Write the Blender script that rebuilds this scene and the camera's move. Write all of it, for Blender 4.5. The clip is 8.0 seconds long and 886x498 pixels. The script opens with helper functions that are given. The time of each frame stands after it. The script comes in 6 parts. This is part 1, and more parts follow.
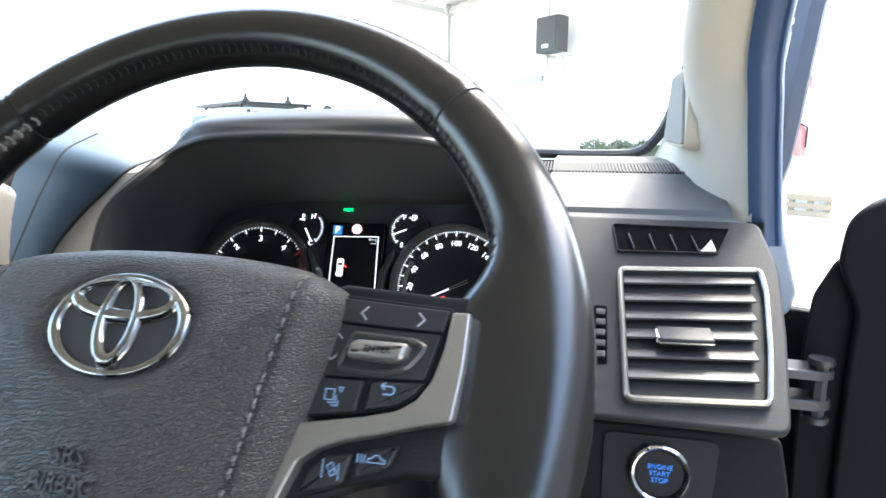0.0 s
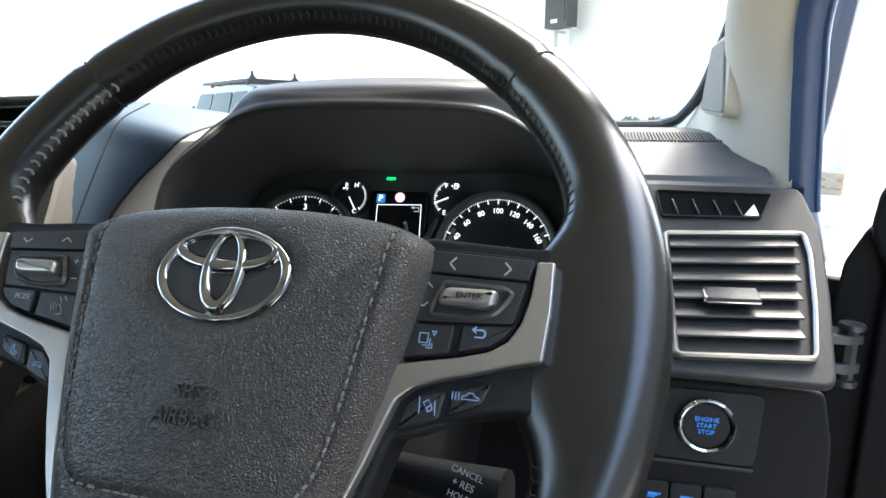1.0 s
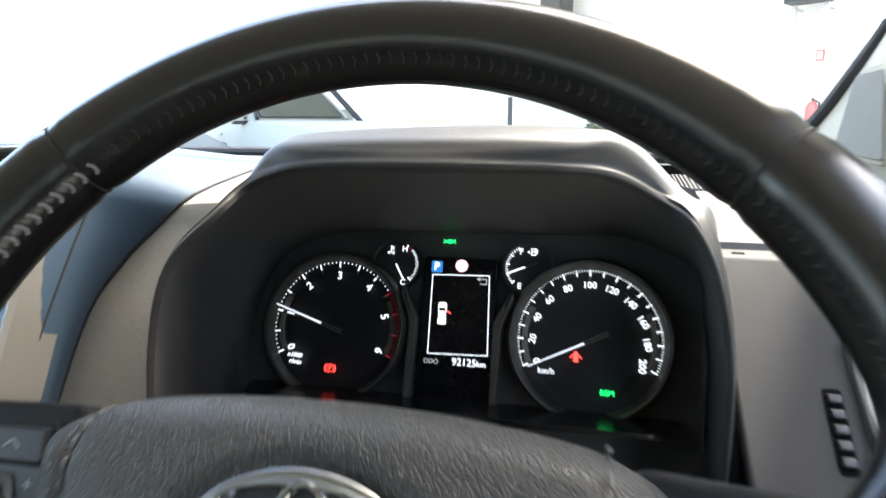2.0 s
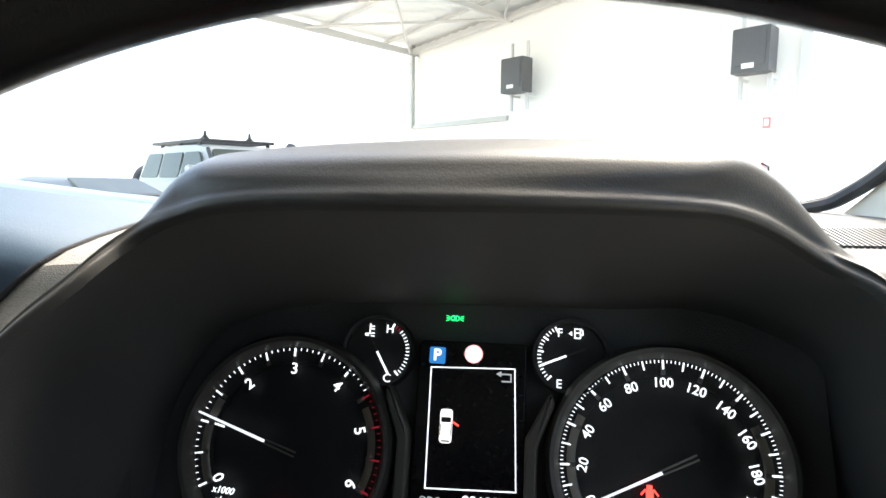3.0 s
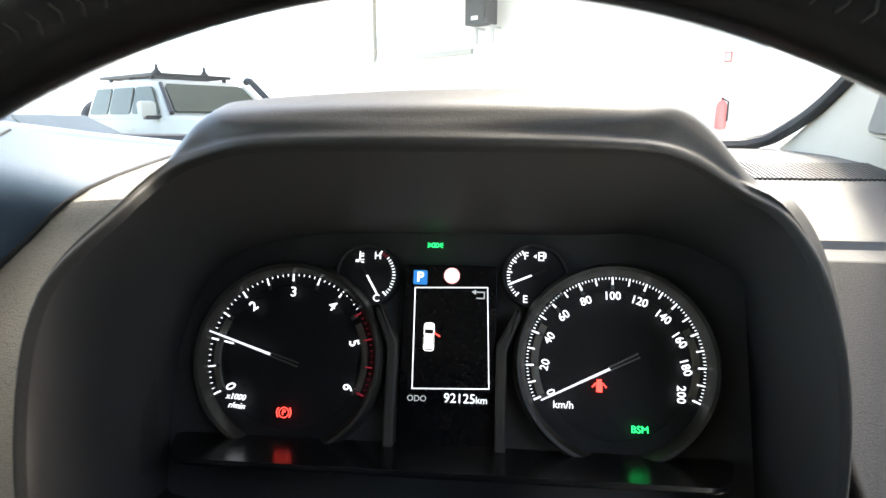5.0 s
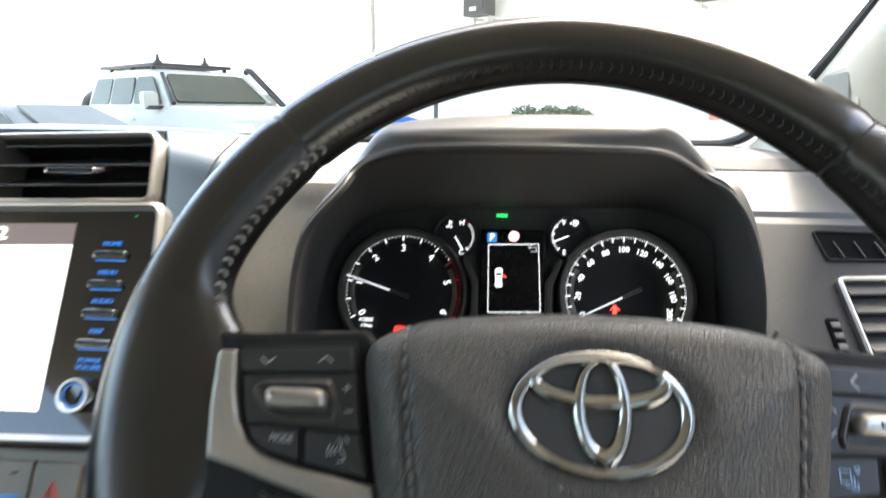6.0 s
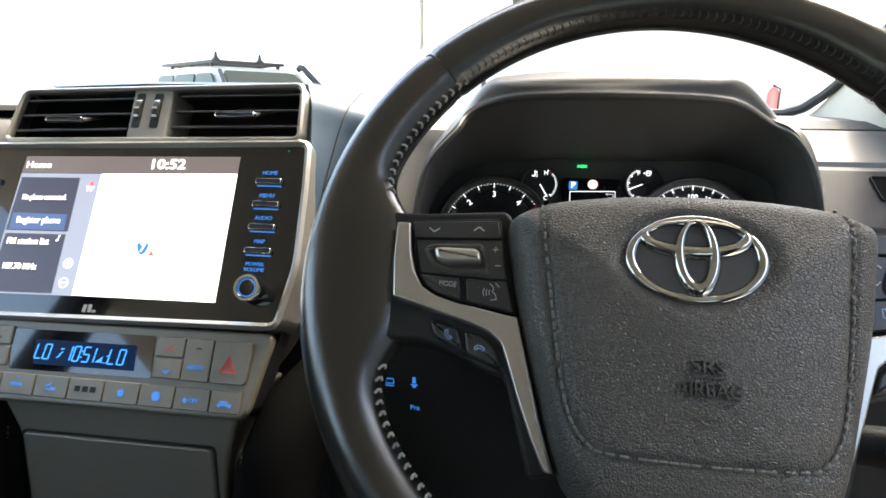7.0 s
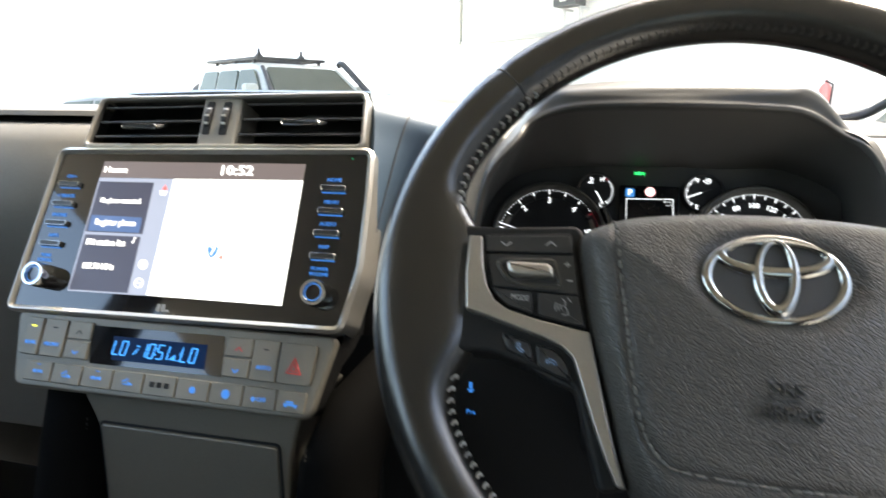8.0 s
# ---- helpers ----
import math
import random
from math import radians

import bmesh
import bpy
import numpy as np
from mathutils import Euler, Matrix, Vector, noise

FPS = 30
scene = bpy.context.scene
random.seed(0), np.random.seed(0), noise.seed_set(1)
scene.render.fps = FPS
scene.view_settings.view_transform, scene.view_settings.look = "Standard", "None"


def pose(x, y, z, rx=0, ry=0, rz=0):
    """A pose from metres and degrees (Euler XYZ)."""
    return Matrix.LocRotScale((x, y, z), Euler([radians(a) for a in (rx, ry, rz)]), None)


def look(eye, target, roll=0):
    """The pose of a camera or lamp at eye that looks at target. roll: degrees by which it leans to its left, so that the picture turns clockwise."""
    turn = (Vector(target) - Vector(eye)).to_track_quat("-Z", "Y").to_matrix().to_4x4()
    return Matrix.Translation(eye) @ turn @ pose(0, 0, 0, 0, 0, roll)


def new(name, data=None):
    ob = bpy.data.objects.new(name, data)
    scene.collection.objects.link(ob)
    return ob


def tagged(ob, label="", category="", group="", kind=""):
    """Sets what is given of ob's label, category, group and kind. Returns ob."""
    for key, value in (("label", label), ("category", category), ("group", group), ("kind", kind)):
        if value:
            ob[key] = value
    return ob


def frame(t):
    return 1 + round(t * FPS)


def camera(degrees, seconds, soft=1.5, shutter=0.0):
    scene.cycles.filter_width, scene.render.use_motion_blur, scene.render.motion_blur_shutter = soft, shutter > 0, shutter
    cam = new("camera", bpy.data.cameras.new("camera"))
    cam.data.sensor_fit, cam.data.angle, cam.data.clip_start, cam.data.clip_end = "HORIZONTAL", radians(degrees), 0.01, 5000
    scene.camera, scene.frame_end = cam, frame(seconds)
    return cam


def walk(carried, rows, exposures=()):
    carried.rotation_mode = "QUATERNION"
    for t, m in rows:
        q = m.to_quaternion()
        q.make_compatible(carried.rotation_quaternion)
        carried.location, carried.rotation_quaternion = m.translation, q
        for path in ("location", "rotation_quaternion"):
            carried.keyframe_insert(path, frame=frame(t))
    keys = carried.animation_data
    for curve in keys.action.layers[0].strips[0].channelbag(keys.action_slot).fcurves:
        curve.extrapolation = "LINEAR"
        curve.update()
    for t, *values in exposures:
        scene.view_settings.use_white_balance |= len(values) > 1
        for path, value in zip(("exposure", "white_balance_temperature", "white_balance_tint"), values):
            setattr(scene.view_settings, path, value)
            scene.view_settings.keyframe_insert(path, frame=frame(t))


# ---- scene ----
# A right-hand-drive off-road car parked at the edge of an open white shed: the driver's place with the wheel, the dials, the centre screen.
cam = camera(74.1, 8.0, shutter=0.35)
PATH = [
    (0, (0.0052, -0.0029, 1.3577), (-0.4199, 1.9200, 1.0088), 0.43),
    (0.5, (-0.0213, -0.0240, 1.3571), (-0.4525, 1.8921, 0.9798), 0.28),
    (1, (-0.0234, -0.0262, 1.3498), (-0.4647, 1.8788, 0.9298), 0.28),
    (1.5, (-0.0484, -0.0135, 1.3671), (-0.4873, 1.8859, 0.9203), 0.32),
    (1.7, (-0.0748, 0.0193, 1.3874), (-0.5092, 1.9179, 0.9328), 0.08),
    (2.8, (-0.1579, 0.2034, 1.3729), (-0.4877, 2.1617, 1.1354), 0.39),
    (3, (-0.1600, 0.2094, 1.3682), (-0.4586, 2.1745, 1.1462), 0.42),
    (3.5, (-0.1647, 0.2124, 1.3584), (-0.4154, 2.1843, 1.1378), 0.33),
    (4, (-0.1635, 0.2013, 1.3622), (-0.3802, 2.1680, 1.0702), 0.23),
    (4.5, (-0.1640, 0.1854, 1.3652), (-0.3523, 2.1356, 0.9638), 0.10),
    (4.7, (-0.1625, 0.1830, 1.3639), (-0.3469, 2.1314, 0.9519), 0.12),
    (5.8, (-0.1913, 0.0452, 1.4049), (-0.3487, 1.9801, 0.9238), 0.45),
    (6, (-0.2086, 0.0017, 1.3879), (-0.3687, 1.9399, 0.9241), 0.34),
    (6.2, (-0.2220, -0.0355, 1.3738), (-0.3925, 1.9022, 0.9084), -0.05),
    (6.5, (-0.2360, -0.0692, 1.3616), (-0.4517, 1.8650, 0.9009), 0.31),
    (7, (-0.2438, -0.0880, 1.3538), (-0.5459, 1.8320, 0.8824), 0.46),
    (7.5, (-0.2448, -0.0990, 1.3500), (-0.6157, 1.8074, 0.8723), 0.54),
    (7.8, (-0.2478, -0.0985, 1.3510), (-0.6257, 1.8064, 0.8713), 0.52),
    (8, (-0.2625, -0.0959, 1.3644), (-0.6810, 1.7982, 0.8776), 0.48),
]
walk(cam, [(t, look(eye, target, roll)) for t, eye, target, roll in PATH], [(0.0, 3.72, 6350, 4), (0.5, 3.16, 6400, 4), (1.0, 3.3, 6450, 4), (1.5, 3.5, 6550, 4), (3.0, 3.2, 6900, 4), (4.5, 3.38, 6900, 4), (6.0, 3.52, 7100, 5), (6.5, 3.42, 7100, 5), (8.0, 3.52, 7200, 5)])

# ---- world, sun ----
SUN_UP, SUN_TURN = 60.0, 42.0
world = bpy.data.worlds.new("sky")
scene.world = world
world.use_nodes = True
wn = world.node_tree
sky = wn.nodes.new("ShaderNodeTexSky")
sky.sky_type, sky.sun_disc = "NISHITA", False
sky.sun_elevation, sky.sun_rotation = radians(SUN_UP), radians(SUN_TURN)
sky.air_density, sky.dust_density, sky.ozone_density = 1.0, 3.5, 0.6
wn.nodes["Background"].inputs[1].default_value = 0.15
wn.links.new(sky.outputs[0], wn.nodes["Background"].inputs[0])
sun_data = bpy.data.lights.new("sun", "SUN")
sun_data.energy, sun_data.angle, sun_data.color = 0.8, radians(6.0), (1.0, 0.95, 0.87)
sun = new("sun", sun_data)
a_up, a_turn = radians(SUN_UP), radians(SUN_TURN)
to_sun = Vector((math.sin(a_turn) * math.cos(a_up), math.cos(a_turn) * math.cos(a_up), math.sin(a_up)))
sun.matrix_world = look(to_sun * 40, (0, 0, 0))

# ---- materials ----
def material(name, base, rough=0.5, metal=0.0, grain=0.0, scale=400.0, kind="noise", vary=0.12, wear=0.0, spec=0.5, glow=None, coat=0.0):
    """A plastic, leather, paint or metal: base colour with slow and fine variation, a grain in relief and slightly uneven gloss."""
    m = bpy.data.materials.new(name)
    m.use_nodes = True
    nt = m.node_tree
    p = nt.nodes["Principled BSDF"]
    p.inputs["Roughness"].default_value, p.inputs["Metallic"].default_value = rough, metal
    p.inputs["Specular IOR Level"].default_value = spec
    p.inputs["Coat Weight"].default_value = coat
    co = nt.nodes.new("ShaderNodeTexCoord")
    slow = nt.nodes.new("ShaderNodeTexNoise")
    slow.inputs["Scale"].default_value, slow.inputs["Detail"].default_value = scale * 0.03, 4.0
    fine = nt.nodes.new("ShaderNodeTexNoise")
    fine.inputs["Scale"].default_value, fine.inputs["Detail"].default_value = scale * 0.9, 3.0
    for n in (slow, fine):
        nt.links.new(co.outputs["Object"], n.inputs["Vector"])
    both = nt.nodes.new("ShaderNodeMath")
    both.operation = "MULTIPLY_ADD"
    both.inputs[1].default_value = 0.6
    nt.links.new(slow.outputs["Fac"], both.inputs[0])
    nt.links.new(fine.outputs["Fac"], both.inputs[2])
    ramp = nt.nodes.new("ShaderNodeMapRange")
    ramp.inputs["From Min"].default_value, ramp.inputs["From Max"].default_value = 0.45, 1.15
    nt.links.new(both.outputs[0], ramp.inputs["Value"])
    mix = nt.nodes.new("ShaderNodeMix")
    mix.data_type = "RGBA"
    mix.inputs["A"].default_value = (*[c * (1 - vary) for c in base], 1)
    mix.inputs["B"].default_value = (*[min(1, c * (1 + vary)) for c in base], 1)
    nt.links.new(ramp.outputs["Result"], mix.inputs["Factor"])
    nt.links.new(mix.outputs["Result"], p.inputs["Base Color"])
    gloss = nt.nodes.new("ShaderNodeMapRange")
    gloss.inputs["To Min"].default_value, gloss.inputs["To Max"].default_value = max(0.02, rough * (0.88 - wear)), min(1, rough * (1.12 + wear))
    nt.links.new(slow.outputs["Fac"], gloss.inputs["Value"])
    nt.links.new(gloss.outputs["Result"], p.inputs["Roughness"])
    if grain:
        bump = nt.nodes.new("ShaderNodeBump")
        bump.inputs["Strength"].default_value, bump.inputs["Distance"].default_value = min(1, grain), 0.001
        if kind in ("leather", "pebble"):
            pebble = kind == "pebble"
            vor = nt.nodes.new("ShaderNodeTexVoronoi")
            vor.feature = "DISTANCE_TO_EDGE"
            vor.inputs["Scale"].default_value, vor.inputs["Randomness"].default_value = scale, 1.0
            warp = nt.nodes.new("ShaderNodeMixRGB")
            warp.blend_type = "ADD"
            warp.inputs["Fac"].default_value = (0.4 if pebble else 0.5) / scale
            nt.links.new(co.outputs["Object"], warp.inputs["Color1"])
            nt.links.new(fine.outputs["Color"], warp.inputs["Color2"])
            nt.links.new(warp.outputs["Color"], vor.inputs["Vector"])
            crease = nt.nodes.new("ShaderNodeMapRange")
            crease.interpolation_type = "SMOOTHSTEP"
            crease.inputs["From Max"].default_value = 0.22 if pebble else 0.17
            nt.links.new(vor.outputs["Distance"], crease.inputs["Value"])
            nt.links.new(crease.outputs["Result"], bump.inputs["Height"])
            bump.inputs["Distance"].default_value = (0.42 if pebble else 0.24) / scale
            # shade between the raised cells, multiplied into the base colour; creases also rougher
            crease_shade = nt.nodes.new("ShaderNodeMix")
            crease_shade.data_type, crease_shade.blend_type = "RGBA", "MULTIPLY"
            crease_shade.inputs["Factor"].default_value = min(1.0, grain)
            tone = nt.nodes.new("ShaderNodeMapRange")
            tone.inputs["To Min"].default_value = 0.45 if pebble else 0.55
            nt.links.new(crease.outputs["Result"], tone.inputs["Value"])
            nt.links.new(mix.outputs["Result"], crease_shade.inputs["A"])
            nt.links.new(tone.outputs["Result"], crease_shade.inputs["B"])
            nt.links.new(crease_shade.outputs["Result"], p.inputs["Base Color"])
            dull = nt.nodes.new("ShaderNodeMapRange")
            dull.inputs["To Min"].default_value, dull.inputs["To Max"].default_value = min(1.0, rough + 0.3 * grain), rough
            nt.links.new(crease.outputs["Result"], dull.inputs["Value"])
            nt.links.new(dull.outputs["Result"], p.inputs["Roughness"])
        else:
            nt.links.new(fine.outputs["Fac"], bump.inputs["Height"])
        nt.links.new(bump.outputs["Normal"], p.inputs["Normal"])
    if glow:
        p.inputs["Emission Color"].default_value = (*glow[:3], 1)
        p.inputs["Emission Strength"].default_value = glow[3]
    return m


def light(name, colour, power):
    """Something that gives off light: a lit symbol or a screen."""
    m = bpy.data.materials.new(name)
    m.use_nodes = True
    p = m.node_tree.nodes["Principled BSDF"]
    p.inputs["Base Color"].default_value = (*[0.3 * c for c in colour], 1)
    p.inputs["Roughness"].default_value = 0.4
    p.inputs["Emission Color"].default_value = (*colour, 1)
    p.inputs["Emission Strength"].default_value = power * 0.385
    return m


def clear(name, tint=(1, 1, 1), shine=0.05):
    """Thin clear glass: mostly seen through, with a faint reflection."""
    m = bpy.data.materials.new(name)
    m.use_nodes = True
    nt = m.node_tree
    nt.nodes.remove(nt.nodes["Principled BSDF"])
    see, gloss, mix = [nt.nodes.new("ShaderNode" + k) for k in ("BsdfTransparent", "BsdfGlossy", "MixShader")]
    see.inputs[0].default_value = (*tint, 1)
    gloss.inputs["Roughness"].default_value = 0.0
    mix.inputs[0].default_value = shine
    nt.links.new(see.outputs[0], mix.inputs[1])
    nt.links.new(gloss.outputs[0], mix.inputs[2])
    nt.links.new(mix.outputs[0], nt.nodes["Material Output"].inputs[0])
    return m


LEATHER = material("smooth black leather", (0.015, 0.0142, 0.0130), 0.22, spec=0.8, grain=0.08, scale=1050, kind="leather", wear=0.15)
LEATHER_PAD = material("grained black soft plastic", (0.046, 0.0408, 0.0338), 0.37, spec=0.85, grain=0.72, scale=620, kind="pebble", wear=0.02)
BLACK = material("matt black plastic", (0.015, 0.015, 0.0153), 0.55, spec=0.22, grain=0.3, scale=1500)
DARK = material("dark grey plastic", (0.026, 0.026, 0.027), 0.5, spec=0.3, grain=0.35, scale=1200)
BUTTON = material("black button plastic", (0.025, 0.0255, 0.026), 0.38, grain=0.1, scale=2000)
PIANO = material("gloss black panel", (0.006, 0.006, 0.007), 0.06, vary=0.05, coat=0.5)
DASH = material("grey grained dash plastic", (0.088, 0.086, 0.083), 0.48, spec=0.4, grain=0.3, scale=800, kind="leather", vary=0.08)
# the sky's blue reflection on the cheek is put into this base colour
CHEEK = material("satin dash plastic with sky reflection blue", (0.050, 0.080, 0.118), 0.37, spec=0.45, grain=0.10, scale=800, kind="leather", vary=0.06)
DASH_DARK = material("charcoal grained dash plastic", (0.0115, 0.0112, 0.0112), 0.55, spec=0.10, grain=0.3, scale=900, kind="leather", vary=0.1)
HOOD = material("charcoal grained hood plastic", (0.047, 0.046, 0.044), 0.42, spec=0.45, grain=0.09, scale=800, kind="pebble", vary=0.1)
SURROUND = material("pale warm grey grained plastic", (0.30, 0.283, 0.255), 0.5, grain=0.5, scale=800, kind="leather", vary=0.08)
TRIM = material("pale grey pillar cloth", (0.52, 0.468, 0.372), 0.85, grain=0.4, scale=1600, vary=0.06)
SEAL = material("black rubber seal", (0.02, 0.02, 0.022), 0.7, grain=0.3, scale=900)
# jamb paint: reflected sky blue is mixed into the base colour
JAMB = material("dark car paint with sky reflection blue", (0.036, 0.063, 0.125), 0.40, vary=0.06, spec=0.4)
FRAME_PAINT = material("grey blue window frame paint", (0.055, 0.066, 0.092), 0.5, vary=0.06, spec=0.4)
SILVER = material("satin silver paint", (0.44, 0.42, 0.385), 0.30, metal=0.8, vary=0.05, scale=900)
SILVER_DARK = material("satin warm grey metal paint", (0.155, 0.142, 0.118), 0.45, metal=0.5, vary=0.06, scale=700)
CHROME = material("polished chrome", (0.62, 0.62, 0.61), 0.13, metal=1.0, vary=0.02)
EMBLEM_CHROME = material("bright chrome of the emblem", (0.40, 0.40, 0.39), 0.08, metal=1.0, vary=0.02)
WELL = material("grey satin switch surround", (0.10, 0.097, 0.09), 0.32, metal=0.5, vary=0.05, scale=900)
STITCH = material("dark grey thread", (0.028, 0.027, 0.025), 0.8, vary=0.2, scale=2000)
STITCH_PALE = material("grey thread of the cover", (0.14, 0.135, 0.125), 0.8, vary=0.2, scale=2000)
WING = material("pale silver blue painted sheet metal", (0.36, 0.39, 0.43), 0.5, vary=0.08)
SLAT = material("grey vent slat plastic", (0.036, 0.035, 0.035), 0.42, grain=0.2, scale=1300)
WHITE_GLOW = light("white dial light", (0.82, 0.88, 1.0), 0.55)
NEEDLE_GLOW = light("bluish white needle light", (0.74, 0.78, 0.95), 0.40)
DIM_GLOW = light("dim white dial light", (0.6, 0.64, 0.72), 0.2)
BLUE_GLOW = light("blue button light", (0.03, 0.19, 0.66), 0.28)
LCD_GLOW = light("blue readout light", (0.03, 0.30, 0.95), 0.42)
RED_GLOW = light("red warning light", (1.0, 0.06, 0.05), 0.9)
REDLINE = light("red zone mark", (0.6, 0.03, 0.06), 0.10)
YELLOW_GLOW = light("yellow button lamp", (0.85, 0.9, 0.05), 0.7)
GREEN_GLOW = light("green warning light", (0.02, 0.9, 0.2), 0.8)
SCREEN_MAP = light("white map screen", (0.93, 0.97, 1.0), 0.62)
SCREEN_HEAD = light("brown header bar", (0.16, 0.13, 0.135), 0.32)
SCREEN_LIST = light("dark list tile", (0.05, 0.05, 0.085), 0.3)
SCREEN_BLUE = light("blue list tile", (0.06, 0.11, 0.26), 0.4)
SCREEN_EDGE = light("grey blue screen ground", (0.28, 0.31, 0.42), 0.42)
SCREEN_TEXT = light("white screen writing", (0.95, 0.95, 0.98), 0.6)
SCREEN_ICON = light("blue road shield", (0.02, 0.15, 0.45), 0.45)
MARK = material("grey printed mark", (0.42, 0.43, 0.44), 0.6, vary=0.05)
MARK_BLUE = material("pale blue printed mark", (0.20, 0.26, 0.36), 0.6, vary=0.05, glow=(0.2, 0.4, 0.8, 0.03))
MARK_RED = material("dull red printed mark", (0.45, 0.04, 0.04), 0.55, vary=0.05)
GLASS = clear("clear glass")
LINING = material("grey roof lining cloth", (0.74, 0.70, 0.61), 0.9, grain=0.4, scale=1600, vary=0.06)
VENT_TRIM = material("satin chrome vent trim", (0.36, 0.345, 0.31), 0.32, metal=0.85, vary=0.05, scale=700)
STITCH_RIM = material("grey thread of the rim", (0.34, 0.33, 0.31), 0.8, vary=0.2, scale=2000)
VENT_FACE = material("grey grained dash face", (0.021, 0.021, 0.022), 0.5, spec=0.22, grain=0.3, scale=900, kind="leather", vary=0.1)
PASSENGER = material("warm grey passenger dash plastic", (0.150, 0.141, 0.124), 0.5, spec=0.35, grain=0.3, scale=800, kind="leather", vary=0.08)
LINER = material("matt dark grey hood lining", (0.078, 0.076, 0.074), 0.55, spec=0.32, grain=0.2, scale=1500)
WARM = material("dark warm grey cluster trim", (0.055, 0.050, 0.042), 0.45, vary=0.06, metal=0.2)
SHELF = material("glossy black cluster shelf", (0.012, 0.012, 0.012), 0.22, vary=0.1)
PLATE = material("matt dark cluster plate", (0.060, 0.0585, 0.057), 0.75, spec=0.25, grain=0.3, scale=1500)
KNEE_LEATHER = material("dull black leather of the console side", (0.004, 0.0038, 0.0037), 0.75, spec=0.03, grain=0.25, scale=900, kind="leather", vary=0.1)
DUCT = material("black air duct", (0.004, 0.004, 0.004), 0.9, spec=0.05, vary=0.1)
HINGE = material("worn grey hinge steel", (0.040, 0.039, 0.041), 0.42, metal=0.4, vary=0.15, scale=400)
DIVIDER = material("grey vent divider plastic", (0.20, 0.195, 0.18), 0.45, spec=0.35, grain=0.25, scale=1200)
MOULDED = material("black moulded letters", (0.044, 0.0395, 0.0335), 0.32, spec=0.8, vary=0.05)

# ---- shape helpers ----
def plane_at(o, tilt):
    """A face that leans back by tilt degrees: u to the right, v up along it, n towards the driver."""
    s, c = math.sin(radians(tilt)), math.cos(radians(tilt))
    return Matrix(((1, 0, 0, o[0]), (0, s, -c, o[1]), (0, c, s, o[2]), (0, 0, 0, 1)))


ROOTS = {}


def thing(name, at, label, category, group="", kind=""):
    e = new(name)
    e.location, e.empty_display_size = at, 0.02
    ROOTS[e] = Vector(at)
    return tagged(e, label, category, group, kind)


def part(name, bm, mat, parent=None, label="", flat=False, sharp=38):
    """Links a bmesh as one mesh object under a thing or a part."""
    bmesh.ops.recalc_face_normals(bm, faces=bm.faces)
    me = bpy.data.meshes.new(name)
    bm.to_mesh(me)
    bm.free()
    if not flat:
        me.shade_smooth()
        me.set_sharp_from_angle(angle=radians(sharp))
    me.materials.append(mat)
    ob = new(name, me)
    if not flat and max((len(f.vertices) for f in me.polygons), default=0) > 4:
        # keeps the broad faces of bevelled shapes flat
        ob.modifiers.new("normals", "WEIGHTED_NORMAL").keep_sharp = True
    if parent is not None:
        ob.parent = parent
        if parent in ROOTS:
            ob.matrix_parent_inverse = Matrix.Translation(-ROOTS[parent])
    return tagged(ob, label)


def mesh():
    return bmesh.new()


def offset(pts, d):
    """A polygon (anticlockwise) moved inwards by d."""
    out, n = [], len(pts)
    for i in range(n):
        a, b, c = Vector(pts[i - 1]), Vector(pts[i]), Vector(pts[(i + 1) % n])
        e1, e2 = (b - a).normalized(), (c - b).normalized()
        n1, n2 = Vector((-e1.y, e1.x)), Vector((-e2.y, e2.x))
        m = n1 + n2
        k = m.length_squared
        out.append(tuple(b + (m * (2 * d / k) if k > 0.3 else n1 * d)))
    return out


def area(pts):
    return sum(pts[i - 1][0] * pts[i][1] - pts[i][0] * pts[i - 1][1] for i in range(len(pts)))


def fillet(pts, r, seg=4):
    """A polygon with its corners rounded."""
    if area(pts) < 0:
        pts = pts[::-1]
    out, n = [], len(pts)
    for i in range(n):
        a, b, c = Vector(pts[i - 1]), Vector(pts[i]), Vector(pts[(i + 1) % n])
        k = min(r, 0.45 * (a - b).length, 0.45 * (c - b).length)
        p, q = b + (a - b).normalized() * k, b + (c - b).normalized() * k
        for j in range(seg + 1):
            t = j / seg
            out.append(tuple(p * (1 - t) ** 2 + b * 2 * t * (1 - t) + q * t * t))
    return out


def rect(u0, v0, u1, v1, r=0.0, seg=3):
    pts = [(u0, v0), (u1, v0), (u1, v1), (u0, v1)]
    return fillet(pts, r, seg) if r else pts


def loft(bm, rings, closed=True, cap=(False, False)):
    """Skins rings of points, each with the same count."""
    vs = [[bm.verts.new(p) for p in ring] for ring in rings]
    n = len(vs[0])
    for a, b in zip(vs, vs[1:]):
        for i in range(n if closed else n - 1):
            j = (i + 1) % n
            bm.faces.new((a[i], a[j], b[j], b[i]))
    for end, ring in zip(cap, (vs[0], vs[-1])):
        if end:
            bm.faces.new(ring)
    return vs


def prism(bm, pts, n0, n1, m=None, bevel=0.0, seg=3):
    """A plate of that outline from n0 to n1, with a rounded upper edge."""
    m = m or Matrix()
    if area(pts) < 0:
        pts = pts[::-1]
    rings = [[m @ Vector((*p, n0)) for p in pts]]
    if bevel:
        for i in range(seg + 1):
            a = i / seg * math.pi / 2
            rings.append([m @ Vector((*p, n1 - bevel + bevel * math.sin(a))) for p in offset(pts, bevel * (1 - math.cos(a)))])
    else:
        rings.append([m @ Vector((*p, n1)) for p in pts])
    loft(bm, rings, True, (True, True))


